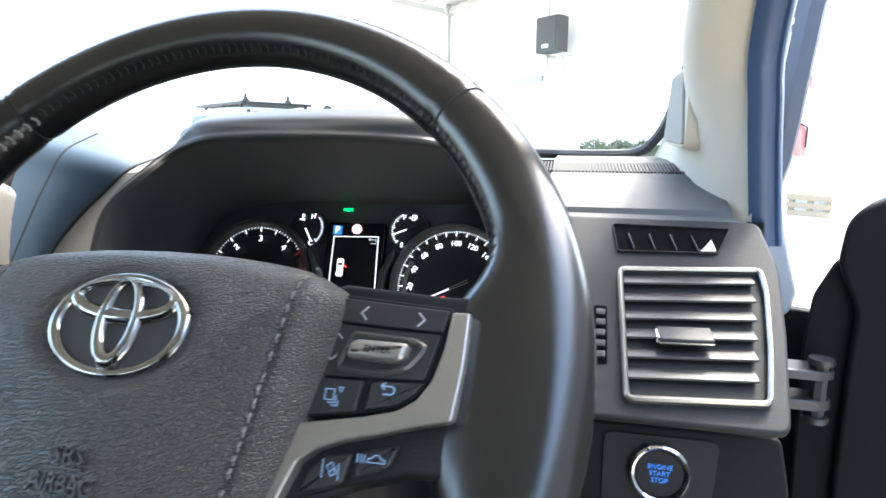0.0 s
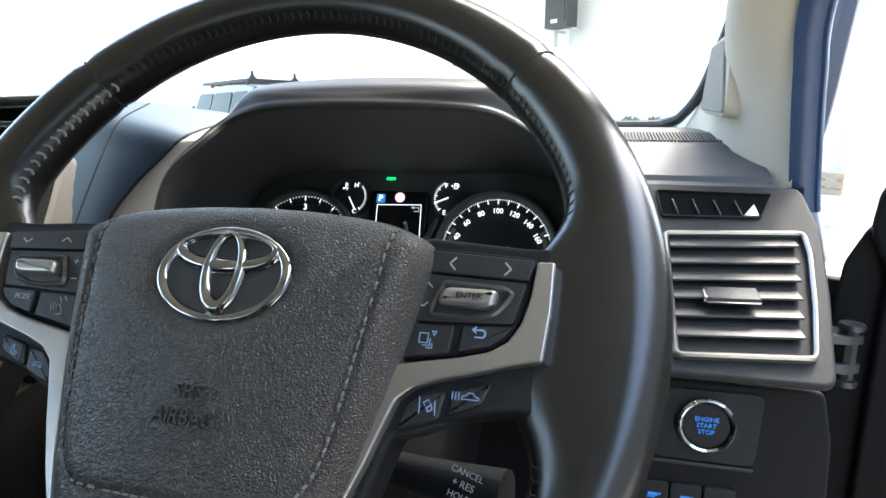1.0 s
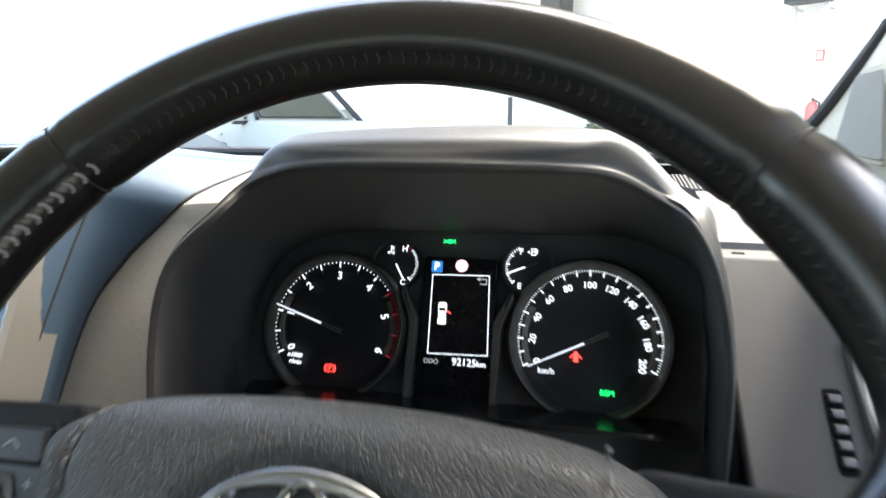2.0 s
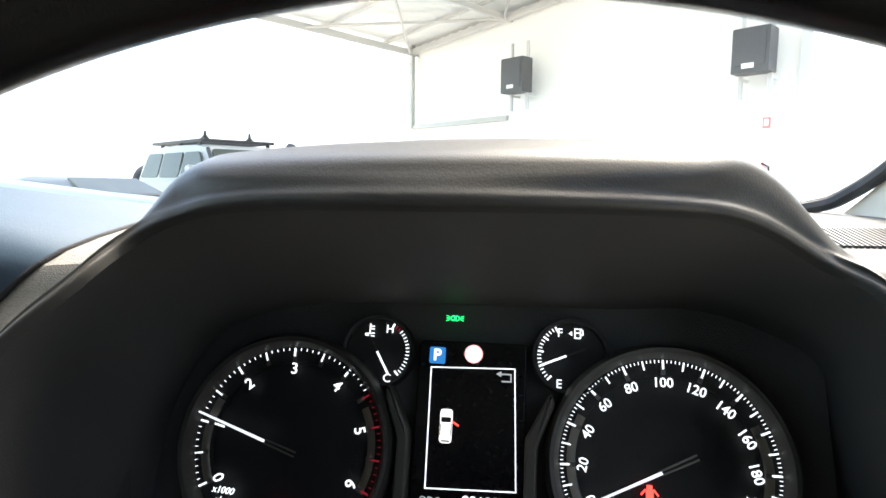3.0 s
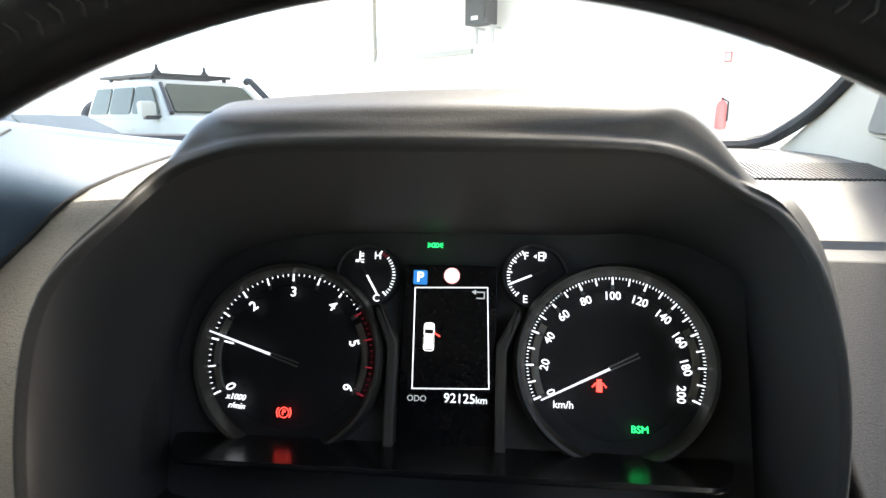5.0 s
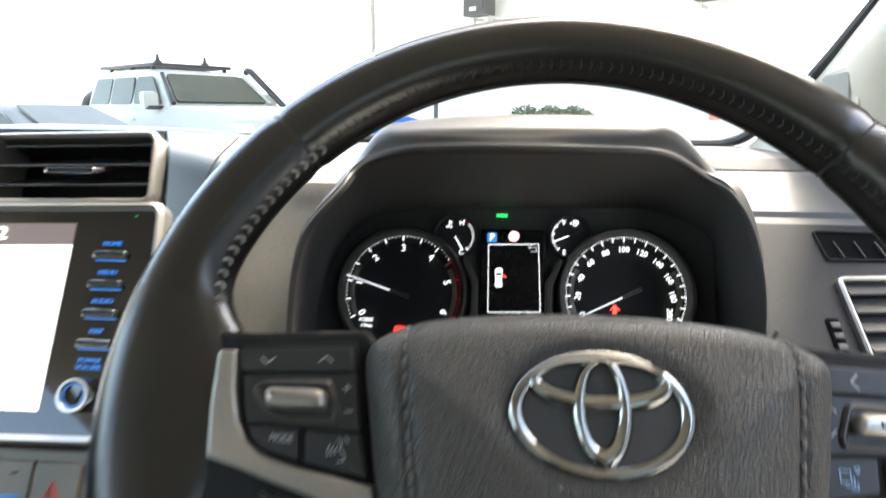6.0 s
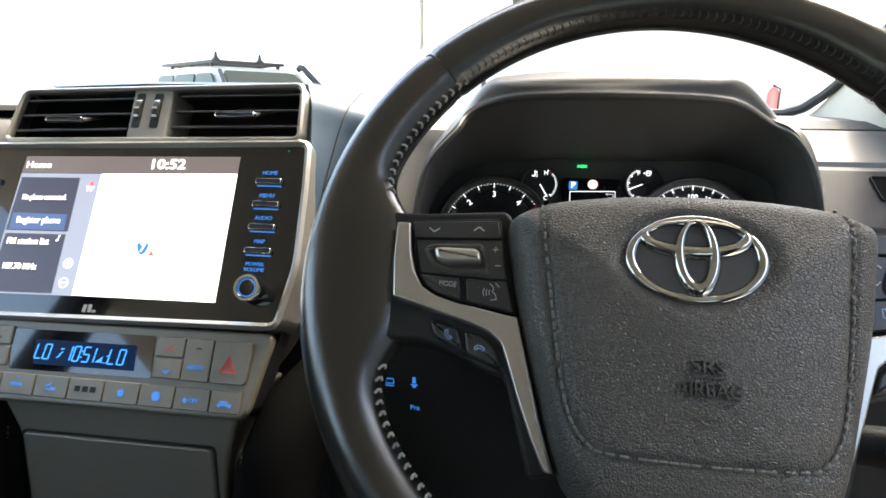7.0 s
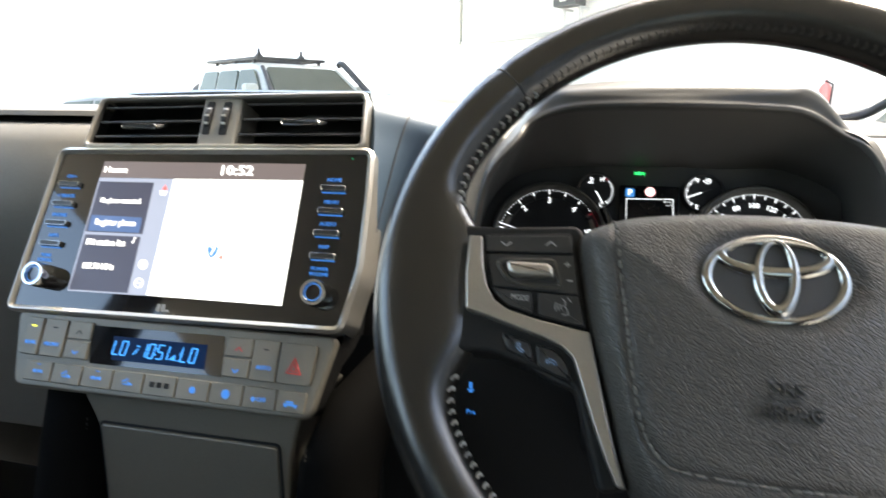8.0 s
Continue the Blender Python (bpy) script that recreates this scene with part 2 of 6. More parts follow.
def frame_ring(bm, outer, width, n0, n1, m, bevel=0.0012):
    """A frame round an opening."""
    if area(outer) < 0:
        outer = outer[::-1]
    inner = offset(outer, width)
    o2, i2 = offset(outer, bevel), offset(inner, -bevel)
    rings = [[m @ Vector((*p, h)) for p in pts] for pts, h in
             ((inner, n0), (inner, n1 - bevel), (i2, n1), (o2, n1), (outer, n1 - bevel), (outer, n0), (inner, n0))]
    loft(bm, rings)


def box(bm, c, s, m=None, bevel=0.0):
    m = m or Matrix()
    x, y = s[0] / 2, s[1] / 2
    prism(bm, [(-x, -y), (x, -y), (x, y), (-x, y)], -s[2] / 2, s[2] / 2, m @ Matrix.Translation(c), bevel)


def lathe(bm, profile, m, seg=32, cap=(True, True)):
    """Turns a profile of (radius, height) round the n axis."""
    rings = [[m @ Vector((r * math.cos(2 * math.pi * i / seg), r * math.sin(2 * math.pi * i / seg), h)) for i in range(seg)] for r, h in profile]
    loft(bm, rings, True, cap)


def tube(bm, path, r, closed=False, seg=8, flat=1.0):
    """A round bar along a path of points."""
    pts, n, rings = [Vector(p) for p in path], len(path), []
    up = None
    for i, p in enumerate(pts):
        a = pts[i - 1] if (i or closed) else p
        b = pts[(i + 1) % n] if (i < n - 1 or closed) else p
        d = (b - a).normalized()
        if up is None:
            up = d.orthogonal().normalized()
        up = (up - d * up.dot(d)).normalized()
        side = d.cross(up)
        rad = r(i / max(1, n - 1)) if callable(r) else r
        rings.append([p + (up * math.cos(2 * math.pi * k / seg) * flat + side * math.sin(2 * math.pi * k / seg)) * rad for k in range(seg)])
    if closed:
        rings.append(rings[0])
    loft(bm, rings, True, (not closed, not closed))
    if closed:
        bmesh.ops.remove_doubles(bm, verts=bm.verts, dist=1e-6)


def spline(pts, n):
    """A smooth line through points, with n points at even steps of its parameter."""
    P = [Vector(p) for p in pts]
    P = [P[0] * 2 - P[1]] + P + [P[-1] * 2 - P[-2]]
    out, k = [], len(pts) - 1
    for i in range(n):
        t = i / (n - 1) * k
        j = min(int(t), k - 1)
        f = t - j
        a, b, c, d = P[j:j + 4]
        out.append(0.5 * (2 * b + (c - a) * f + (2 * a - 5 * b + 4 * c - d) * f * f + (3 * b - a - 3 * c + d) * f ** 3))
    return out


def letters(name, body, size, m, mat, parent, label="", deep=0.0003, align="CENTER", bold=0.0, slant=0.0, width=0.0):
    """Writing as a mesh, in the built-in font."""
    cu = bpy.data.curves.new(name, "FONT")
    cu.body, cu.size, cu.extrude, cu.align_x, cu.align_y, cu.offset, cu.shear = body, size, deep, align, "CENTER", bold, slant
    cu.resolution_u = 3
    tmp = bpy.data.objects.new(name, cu)
    me = bpy.data.meshes.new_from_object(tmp)
    bpy.data.objects.remove(tmp)
    if width:
        xs = [v.co.x for v in me.vertices]
        me.transform(Matrix.Diagonal((width / (max(xs) - min(xs)), 1, 1, 1)))
    me.transform(m)
    me.materials.clear()
    me.materials.append(mat)
    ob = new(name, me)
    ob.parent = parent
    if parent in ROOTS:
        ob.matrix_parent_inverse = Matrix.Translation(-ROOTS[parent])
    return tagged(ob, label)


def at(m, u, v, n=0.0, turn=0.0):
    return m @ pose(u, v, n, 0, 0, turn)


def segment_distance(p, a, b):
    ab, ap = (b[0] - a[0], b[1] - a[1]), (p[0] - a[0], p[1] - a[1])
    t = max(0, min(1, (ap[0] * ab[0] + ap[1] * ab[1]) / (ab[0] ** 2 + ab[1] ** 2 + 1e-12)))
    return math.hypot(ap[0] - t * ab[0], ap[1] - t * ab[1])


def line_distance(p, pts, closed):
    return min(segment_distance(p, pts[i], pts[(i + 1) % len(pts)]) for i in range(len(pts) if closed else len(pts) - 1))


# ---- faces of the cabin, fitted ----
WHEEL = plane_at((-0.1735, 0.2176, 1.2686), 32.6)
DIALS = plane_at((-0.1895, 0.4985, 1.26), 22)
STACK = plane_at((-0.484, 0.342, 1.2693), 28)
SIDE = plane_at((0.13, 0.396, 1.24), 49)
KNEE = plane_at((0.069, 0.355, 1.153), 8)
WS_BASE = (0.735, 1.352)  # the windscreen's lower edge: y, z


def windscreen_y(z):
    return WS_BASE[0] - (z - WS_BASE[1]) * 1.43


# ---- dashboard and instrument hood ----
dashboard = thing("dashboard", (-0.4, 0.5, 0.95), "grey grained plastic dashboard with a hooded instrument binnacle", "dashboard", kind="structure")


def mirror9(half, cx, lift=0.0):
    """Half an arch (from the lower left to the top middle), made whole about x = cx, its right shoulder raised by lift."""
    right = []
    for i in range(len(half) - 2, -1, -1):
        (x, y, z), (dx, dy, dz), (u, w) = half[i], SKEW[i], SHOULDER[i]
        right.append((2 * cx - x + dx + lift * u, y + dy, z + dz + lift * w))
    return half + right


# the hood's right side lies a little further off than its left
SKEW = ((0.017, 0.039, 0), (0.017, 0.039, 0), (0.017, 0.038, -0.002), (0.026, 0.033, -0.0034), (0.019, 0.032, -0.005), (0.007, 0.020, 0.001), (0.002, 0.008, 0.0))
SHOULDER = ((0, 0), (0, 0), (0.002, 0), (0.005, 0.001), (0.005, 0.0018), (0.0035, 0.0028), (0.0, 0.0028))


CX = -0.1895
R_BACK = mirror9([(-0.352, 0.458, 1.160), (-0.354, 0.480, 1.215), (-0.351, 0.492, 1.245), (-0.340, 0.503, 1.272), (-0.324, 0.509, 1.288), (-0.298, 0.513, 1.298), (-0.260, 0.516, 1.3025), (CX, 0.5165, 1.304)], CX)
R_LIP = mirror9([(-0.336, 0.338, 1.185), (-0.336, 0.346, 1.258), (-0.328, 0.357, 1.308), (-0.307, 0.377, 1.336), (-0.300, 0.393, 1.347), (-0.284, 0.396, 1.3555), (-0.255, 0.393, 1.3605), (CX, 0.389, 1.3615)], CX)
R_IN = [(CX + (x - CX) * 0.986, y + 0.003, z - 0.0022) for x, y, z in R_LIP]
R_EDGE = mirror9([(-0.3372, 0.3395, 1.185), (-0.3372, 0.3475, 1.2585), (-0.3290, 0.3585, 1.309), (-0.3083, 0.3785, 1.3375), (-0.3013, 0.394, 1.3487), (-0.2852, 0.397, 1.3578), (-0.2558, 0.3925, 1.3632), (CX, 0.3885, 1.3643)], CX)
R_GROOVE = [(CX + (x - CX) * 0.990, y + 0.0018, z + 0.0030) for x, y, z in R_EDGE]
R_CREST = mirror9([(-0.3385, 0.344, 1.185), (-0.3385, 0.352, 1.259), (-0.3305, 0.363, 1.310), (-0.3100, 0.382, 1.3385), (-0.3020, 0.397, 1.3495), (-0.2850, 0.402, 1.3668), (-0.262, 0.3965, 1.3706), (CX, 0.3932, 1.3719)], CX, 0.6)
R_ROLL = mirror9([(-0.3395, 0.350, 1.185), (-0.3395, 0.358, 1.259), (-0.3315, 0.370, 1.310), (-0.3110, 0.388, 1.3388), (-0.3035, 0.402, 1.3498), (-0.2865, 0.4075, 1.3710), (-0.262, 0.4015, 1.3756), (CX, 0.3980, 1.3778)], CX, 0.9)
R_OVER = mirror9([(-0.341, 0.362, 1.185), (-0.341, 0.370, 1.259), (-0.333, 0.382, 1.310), (-0.313, 0.398, 1.3388), (-0.306, 0.410, 1.3496), (-0.2875, 0.420, 1.3738), (-0.262, 0.414, 1.3797), (CX, 0.412, 1.3833)], CX, 1.0)
R_TOP = mirror9([(-0.345, 0.400, 1.185), (-0.345, 0.408, 1.259), (-0.338, 0.415, 1.310), (-0.320, 0.424, 1.3370), (-0.313, 0.440, 1.3475), (-0.294, 0.462, 1.3710), (-0.265, 0.470, 1.3800), (CX, 0.480, 1.384)], CX, 1.0)
R_BASE = mirror9([(-0.349, 0.450, 1.185), (-0.349, 0.458, 1.259), (-0.343, 0.465, 1.310), (-0.328, 0.474, 1.332), (-0.322, 0.490, 1.341), (-0.310, 0.525, 1.3500), (-0.290, 0.560, 1.3560), (CX, 0.600, 1.362)], CX, 0.5)
bm = mesh()
loft(bm, [spline(r, 91) for r in (R_BACK, R_IN)], False)
part("hood_lining", bm, LINER, dashboard, "matt dark inside of the instrument hood")
bm = mesh()
rows = [spline(r, 91) for r in (R_IN, R_LIP, R_EDGE, R_GROOVE, R_CREST, R_ROLL, R_OVER)]
# the front edge is one soft roll from the lip to the top
columns = [spline([row[i] for row in rows], 31) for i in range(91)]
loft(bm, [[c[k] for c in columns] for k in range(31)] + [spline(r, 91) for r in (R_TOP, R_BASE)], False)
part("hood", bm, HOOD, dashboard, "charcoal grained instrument hood", sharp=60)


def profile_sheet(bm, xs, profile, thick=0.0):
    loft(bm, [[(x, y, z) for y, z in profile] for x in xs], False)


# right-hand part: ledge under the windscreen, a sloping face, the vent face, the lower panel
bm = mesh()
ledge = [(0.760, 1.346), (0.66, 1.3445), (0.622, 1.3420), (0.568, 1.3325), (0.560, 1.3300), (0.555, 1.3270), (0.500, 1.3095), (0.497, 1.3080), (0.495, 1.3035), (0.470, 1.3020)]
profile_sheet(bm, [-0.016, 0.0, 0.03, 0.09, 0.128], ledge)
part("upper_right_panel", bm, DASH, dashboard)
bm = mesh()
outline = fillet([(-0.148, -0.068), (0.004, -0.068), (0.013, 0.0), (0.017, 0.055), (0.010, 0.097), (-0.153, 0.0985)], 0.008)
prism(bm, outline, -0.005, 0.0, SIDE, 0.003)
part("vent_panel", bm, VENT_FACE, dashboard, "charcoal face round the side vent")
bm = mesh()
prism(bm, fillet([(-0.100, -0.20), (0.070, -0.20), (0.071, 0.0), (0.065, 0.0335), (-0.088, 0.0335)], 0.006), -0.05, 0.0, KNEE, 0.003)
part("lower_right_panel", bm, DASH_DARK, dashboard, "charcoal lower panel round the start button")
bm = mesh()
profile_sheet(bm, [-0.008, -0.004, 0.0], [(0.484, 1.3040), (0.470, 1.290), (0.440, 1.230), (0.420, 1.185), (0.40, 1.10)])
part("inner_right_panel", bm, DASH_DARK, dashboard)
# dash top between and left of the dials
bm = mesh()
profile_sheet(bm, [-1.45, -0.95, -0.72, -0.62, -0.46, -0.40, -0.34, -0.20, -0.08], [(0.760, 1.346), (0.66, 1.347), (0.60, 1.348), (0.56, 1.346), (0.50, 1.335)])
part("upper_pad", bm, DASH, dashboard)
# cheek beside the centre stack, as far as the dark seam by the hood
bm = mesh()
edge_a = spline([(-0.441, 0.412, 1.3715), (-0.431, 0.392, 1.350), (-0.425, 0.362, 1.300), (-0.428, 0.316, 1.205), (-0.440, 0.300, 1.150)], 25)
edge_b = spline([(-0.338, 0.498, 1.3545), (-0.359, 0.432, 1.3380), (-0.383, 0.420, 1.315), (-0.402, 0.411, 1.294), (-0.420, 0.396, 1.262), (-0.433, 0.372, 1.20), (-0.436, 0.36, 1.165)], 25)
mid_1 = [a.lerp(b, 0.36) + Vector((0.002, -0.002, 0.0005 - 0.0005 * i / 24)) for i, (a, b) in enumerate(zip(edge_a, edge_b))]
mid_2 = [a.lerp(b, 0.72) + Vector((0.002, -0.002, -0.0005)) for a, b in zip(edge_a, edge_b)]
top_a = [Vector((a.x - 0.01, a.y + 0.012, a.z - 0.003)) for a in edge_a]
CUT = next(i for i, p in enumerate(edge_b) if p.z < 1.212)
loft(bm, [line[:CUT + 1] for line in (top_a, edge_a, mid_1, mid_2, edge_b)], False)
part("stack_cheek", bm, CHEEK, dashboard, "satin cheek beside the centre stack, sky reflection in its blue grey", sharp=70)
bm = mesh()
loft(bm, [line[CUT:] for line in (top_a, edge_a, mid_1, mid_2, edge_b)], False)
part("lower_cheek", bm, DASH_DARK, dashboard, "charcoal panel below the cheek", sharp=70)
bm = mesh()
tube(bm, [p + Vector((0.0002, -0.0002, 0.0)) for p in mid_1[:18]], 0.0007)
part("panel_joint", bm, SEAL, dashboard, "fine joint across the cheek")
bm = mesh()
front = [(-0.716, 0.425, 1.369), (-0.60, 0.418, 1.3720), tuple(edge_a[0]), tuple(mid_1[0]), tuple(mid_2[0]), tuple(edge_b[0])]
roll = [(-0.72, 0.432, 1.371), (-0.60, 0.425, 1.3740), (-0.442, 0.419, 1.3730), tuple(mid_1[0] + Vector((-0.002, 0.008, 0.0012))), tuple(mid_2[0] + Vector((-0.001, 0.008, 0.0008))), (-0.334, 0.504, 1.3545)]
loft(bm, [front, roll, [(-0.75, 0.50, 1.368), (-0.60, 0.50, 1.3735), (-0.46, 0.49, 1.3710), (-0.41, 0.50, 1.3640), (-0.37, 0.52, 1.3575), (-0.315, 0.55, 1.3520)], [(-0.78, 0.57, 1.354), (-0.60, 0.58, 1.357), (-0.44, 0.58, 1.356), (-0.39, 0.58, 1.354), (-0.35, 0.585, 1.352), (-0.29, 0.59, 1.350)]], False)
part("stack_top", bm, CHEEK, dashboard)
bm = mesh()
near_hood = spline([(-0.290, 0.500, 1.3545), (-0.306, 0.440, 1.3385), (-0.330, 0.424, 1.315), (-0.340, 0.414, 1.294), (-0.3435, 0.400, 1.262), (-0.345, 0.376, 1.20), (-0.345, 0.36, 1.165)], 25)
strip = [[p + Vector((0, 0.012, -0.004)) for p in edge_b], edge_b, [(a + b) / 2 + Vector((0, -0.003, 0.0015)) for a, b in zip(edge_b, near_hood)], near_hood]
loft(bm, [line[:CUT + 1] for line in strip], False)
part("hood_surround", bm, SURROUND, dashboard, "pale warm grey strip beside the hood", sharp=25)
bm = mesh()
loft(bm, [line[CUT:] for line in strip], False)
part("lower_surround", bm, DASH_DARK, dashboard, "charcoal panel below the pale strip", sharp=25)
bm = mesh()
tube(bm, [p + Vector((0.0, -0.001, 0.0)) for p in edge_b], 0.0013)
part("seam", bm, SEAL, dashboard, "dark gap beside the hood")
# passenger side
bm = mesh()
loft(bm, [[(x, y + d, z) for y, z in [(0.50, 1.358), (0.454, 1.3560), (0.443, 1.3520), (0.441, 1.3470), (0.466, 1.3460), (0.466, 1.3395), (0.440, 1.3385), (0.431, 1.3350), (0.418, 1.320), (0.405, 1.27), (0.40, 1.21), (0.43, 1.15), (0.46, 0.95)]] for x, d in ((-0.735, 0.03), (-0.76, 0.01), (-0.85, 0.0), (-1.45, -0.01))], False)
part("passenger_panel", bm, PASSENGER, dashboard, "warm grey passenger side with a long slot")
# black strip added in the groove to deepen its shade
bm = mesh()
loft(bm, [[(-1.45, 0.452, z), (-0.85, 0.462, z), (-0.76, 0.472, z), (-0.737, 0.492, z)] for z in (1.3395, 1.3460)], False)
part("slot_shade", bm, DUCT, dashboard, "black strip standing in for the slot's shade")
bm = mesh()
tube(bm, spline([(-1.45, 0.758, 1.350), (-0.70, 0.756, 1.350), (-0.2, 0.756, 1.350), (0.03, 0.757, 1.348), (0.080, 0.752, 1.352), (0.094, 0.728, 1.364), (0.103, 0.690, 1.386), (0.107, 0.64, 1.420), (0.108, 0.58, 1.460), (0.105, 0.44, 1.556), (0.098, 0.24, 1.69)], 60), 0.006)
part("windscreen_seal", bm, SEAL, dashboard, "black rubber edge of the windscreen")
# fine ribs of the defroster outlet
bm = mesh()
for i in range(58):
    x = -0.055 + i * 0.0031
    box(bm, (0, 0, 0), (0.0016, 0.044, 0.0026), Matrix.Translation((x, 0.594, 1.3374)) @ pose(0, 0, 0, 10, 0, 0))
part("defroster_ribs", bm, HOOD, dashboard, "ribbed defroster outlet")

# ---- steering wheel ----
wheel = thing("steering_wheel", (-0.1735, 0.2176, 1.2686), "black leather multifunction steering wheel with satin silver spokes", "steering wheel")
RIM, TUBE = 0.1757, 0.0158


def rim_point(deg, phi, swell=0.0):
    """A point of the rim: deg clockwise from the top, phi round the grip from outward (0) to the driver (90)."""
    a, f = radians(deg), radians(phi)
    d = abs((deg + 180) % 360 - 180)
    grip = TUBE + 0.0016 * math.exp(-((d - 85) / 40) ** 2) + swell
    flare = 0.0275 / (1 + math.exp(-(d - 77) / 2.4)) / (1 + math.exp((d - 110) / 2.8))
    inward = max(0.0, -math.cos(f))
    r, n = RIM + grip * 1.04 * math.cos(f) - flare * inward ** 0.8, grip * math.sin(f) * (1 - 0.12 * inward * flare / 0.0275)
    return WHEEL @ Vector((r * math.sin(a) - 0.003, r * math.cos(a), n))


bm = mesh()
rings = []
for i in range(180):
    deg = i * 2
    # the leather joints are shallow grooves
    dent = sum(-0.0011 * math.exp(-(((deg - j + 180) % 360 - 180) / 0.9) ** 2) for j in (46, 314, 140, 220))
    rings.append([rim_point(deg, k * 15, dent) for k in range(24)])
loft(bm, rings + [rings[0]])
bmesh.ops.remove_doubles(bm, verts=bm.verts, dist=1e-6)
rim = part("rim", bm, LEATHER, wheel, "smooth black leather rim")
for j in (46, 314, 140, 220):
    bm = mesh()
    tube(bm, [rim_point(j, k * 15, -0.0009) for k in range(24)], 0.0006, True, 5)
    part("joint", bm, SEAL, rim, "dark joint of the leather")
bm = mesh()
for i in range(216):
    deg = i * 5 / 3
    if min(abs((deg - j + 180) % 360 - 180) for j in (93, 267)) < 19:
        continue
    if 200 < deg < 318:
        continue
    tube(bm, [rim_point(deg - 0.35, 142, 0.0), rim_point(deg, 150, 0.0002), rim_point(deg - 0.35, 158, 0.0)], 0.00034, False, 4)
tagged(part("stitching", bm, STITCH, rim, "dark thread along the inside of the rim"), kind="stuff")
bm = mesh()
for i in range(200, 318, 2):
    if abs(i - 267) < 19:
        continue
    tube(bm, [rim_point(i - 0.35, 147, 0.0003), rim_point(i + 0.1, 152, 0.0009), rim_point(i + 0.1, 158, 0.0009), rim_point(i - 0.35, 163, 0.0003)], 0.00078, False, 5)
tagged(part("raised_stitching", bm, STITCH_RIM, rim, "grey raised thread along the inside of the rim"), kind="stuff")

# airbag cover: a domed pad with a stitched seam
PAD = WHEEL @ Matrix.Translation((0.0042, 0.0, 0.0))
half = [(0.0, 0.0392), (0.030, 0.0382), (0.060, 0.0348), (0.076, 0.0300), (0.0875, 0.0205), (0.0845, -0.004), (0.0795, -0.030), (0.0705, -0.064), (0.0612, -0.096), (0.050, -0.113), (0.030, -0.119), (0.0, -0.120)]
outline = [tuple(p)[:2] for p in spline([(x, y, 0) for x, y in half], 60)]
outline = outline[::-1] + [(-x, y) for x, y in outline[1:-1]]
seam_half = [(0.0712, 0.040), (0.0700, 0.020), (0.0665, -0.010), (0.0600, -0.055), (0.0555, -0.074), (0.0480, -0.0855), (0.0380, -0.0895), (0.0, -0.0910)]
seam_line = [tuple(p)[:2] for p in spline([(x, y, 0) for x, y in seam_half], 70)]
seam_line = seam_line + [(-x, y) for x, y in seam_line[-2::-1]]
EMBLEM = (0.0, -0.0008)


def pad_height(u, v):
    d = line_distance((u, v), outline, True)
    s = line_distance((u, v), seam_line, False)
    e = math.hypot((u - EMBLEM[0]) / 0.0350, (v - EMBLEM[1]) / 0.0245)
    h = 0.012 + 0.0175 * (1 - math.exp(-d / 0.0045)) + 0.0095 * (1 - math.exp(-d / 0.035))
    return h - 0.0019 * math.exp(-(s / 0.0017) ** 2) - 0.0030 / (1 + math.exp((e - 1) * 24))


bm = mesh()
c0 = Vector((0.0, -0.030))
rings = [[PAD @ Vector((u, v, 0.0)) for u, v in outline]]
for k in range(46):
    s = 1 - (k / 46) ** 1.35
    ring = []
    for u, v in outline:
        p = c0 + (Vector((u, v)) - c0) * s
        ring.append(PAD @ Vector((p.x, p.y, pad_height(p.x, p.y) if k else 0.010)))
    rings.append(ring)
loft(bm, rings, True, (False, True))
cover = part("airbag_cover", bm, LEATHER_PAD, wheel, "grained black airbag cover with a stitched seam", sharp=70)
bm = mesh()
run = 0.0
for a, b in zip(seam_line, seam_line[1:]):
    L = math.hypot(b[0] - a[0], b[1] - a[1])
    run += L
    if run >= 0.0040 and b[1] < 0.0325:
        run = 0.0
        d = Vector((b[0] - a[0], b[1] - a[1])).normalized() * 0.0016
        p, q = (b[0] - d.x, b[1] - d.y), (b[0] + d.x, b[1] + d.y)
        tube(bm, [PAD @ Vector((*p, pad_height(*p) + 0.0006)), PAD @ Vector((*b, pad_height(*b) + 0.0014)), PAD @ Vector((*q, pad_height(*q) + 0.0006))], 0.00085, False, 5)
tagged(part("seam_stitching", bm, STITCH_PALE, cover, "grey thread of the cover's seam"), kind="stuff")


def band(bm, outer, inner, n, high, count=72):
    """A domed chrome band between two ovals (u, v, half width, half height)."""
    rings = []
    for w, h in ((0.0, -0.0022), (0.0, 0.0), (0.12, 0.55), (0.3, 0.9), (0.5, 1.0), (0.7, 0.9), (0.88, 0.55), (1.0, 0.0), (1.0, -0.0022)):
        u, v, a, b = [p + (q - p) * w for p, q in zip(outer, inner)]
        lift = n + (h if h < 0 else high * h)
        rings.append([PAD @ Vector((EMBLEM[0] + u + a * math.cos(2 * math.pi * i / count), EMBLEM[1] + v + b * math.sin(2 * math.pi * i / count), lift)) for i in range(count)])
    loft(bm, rings)


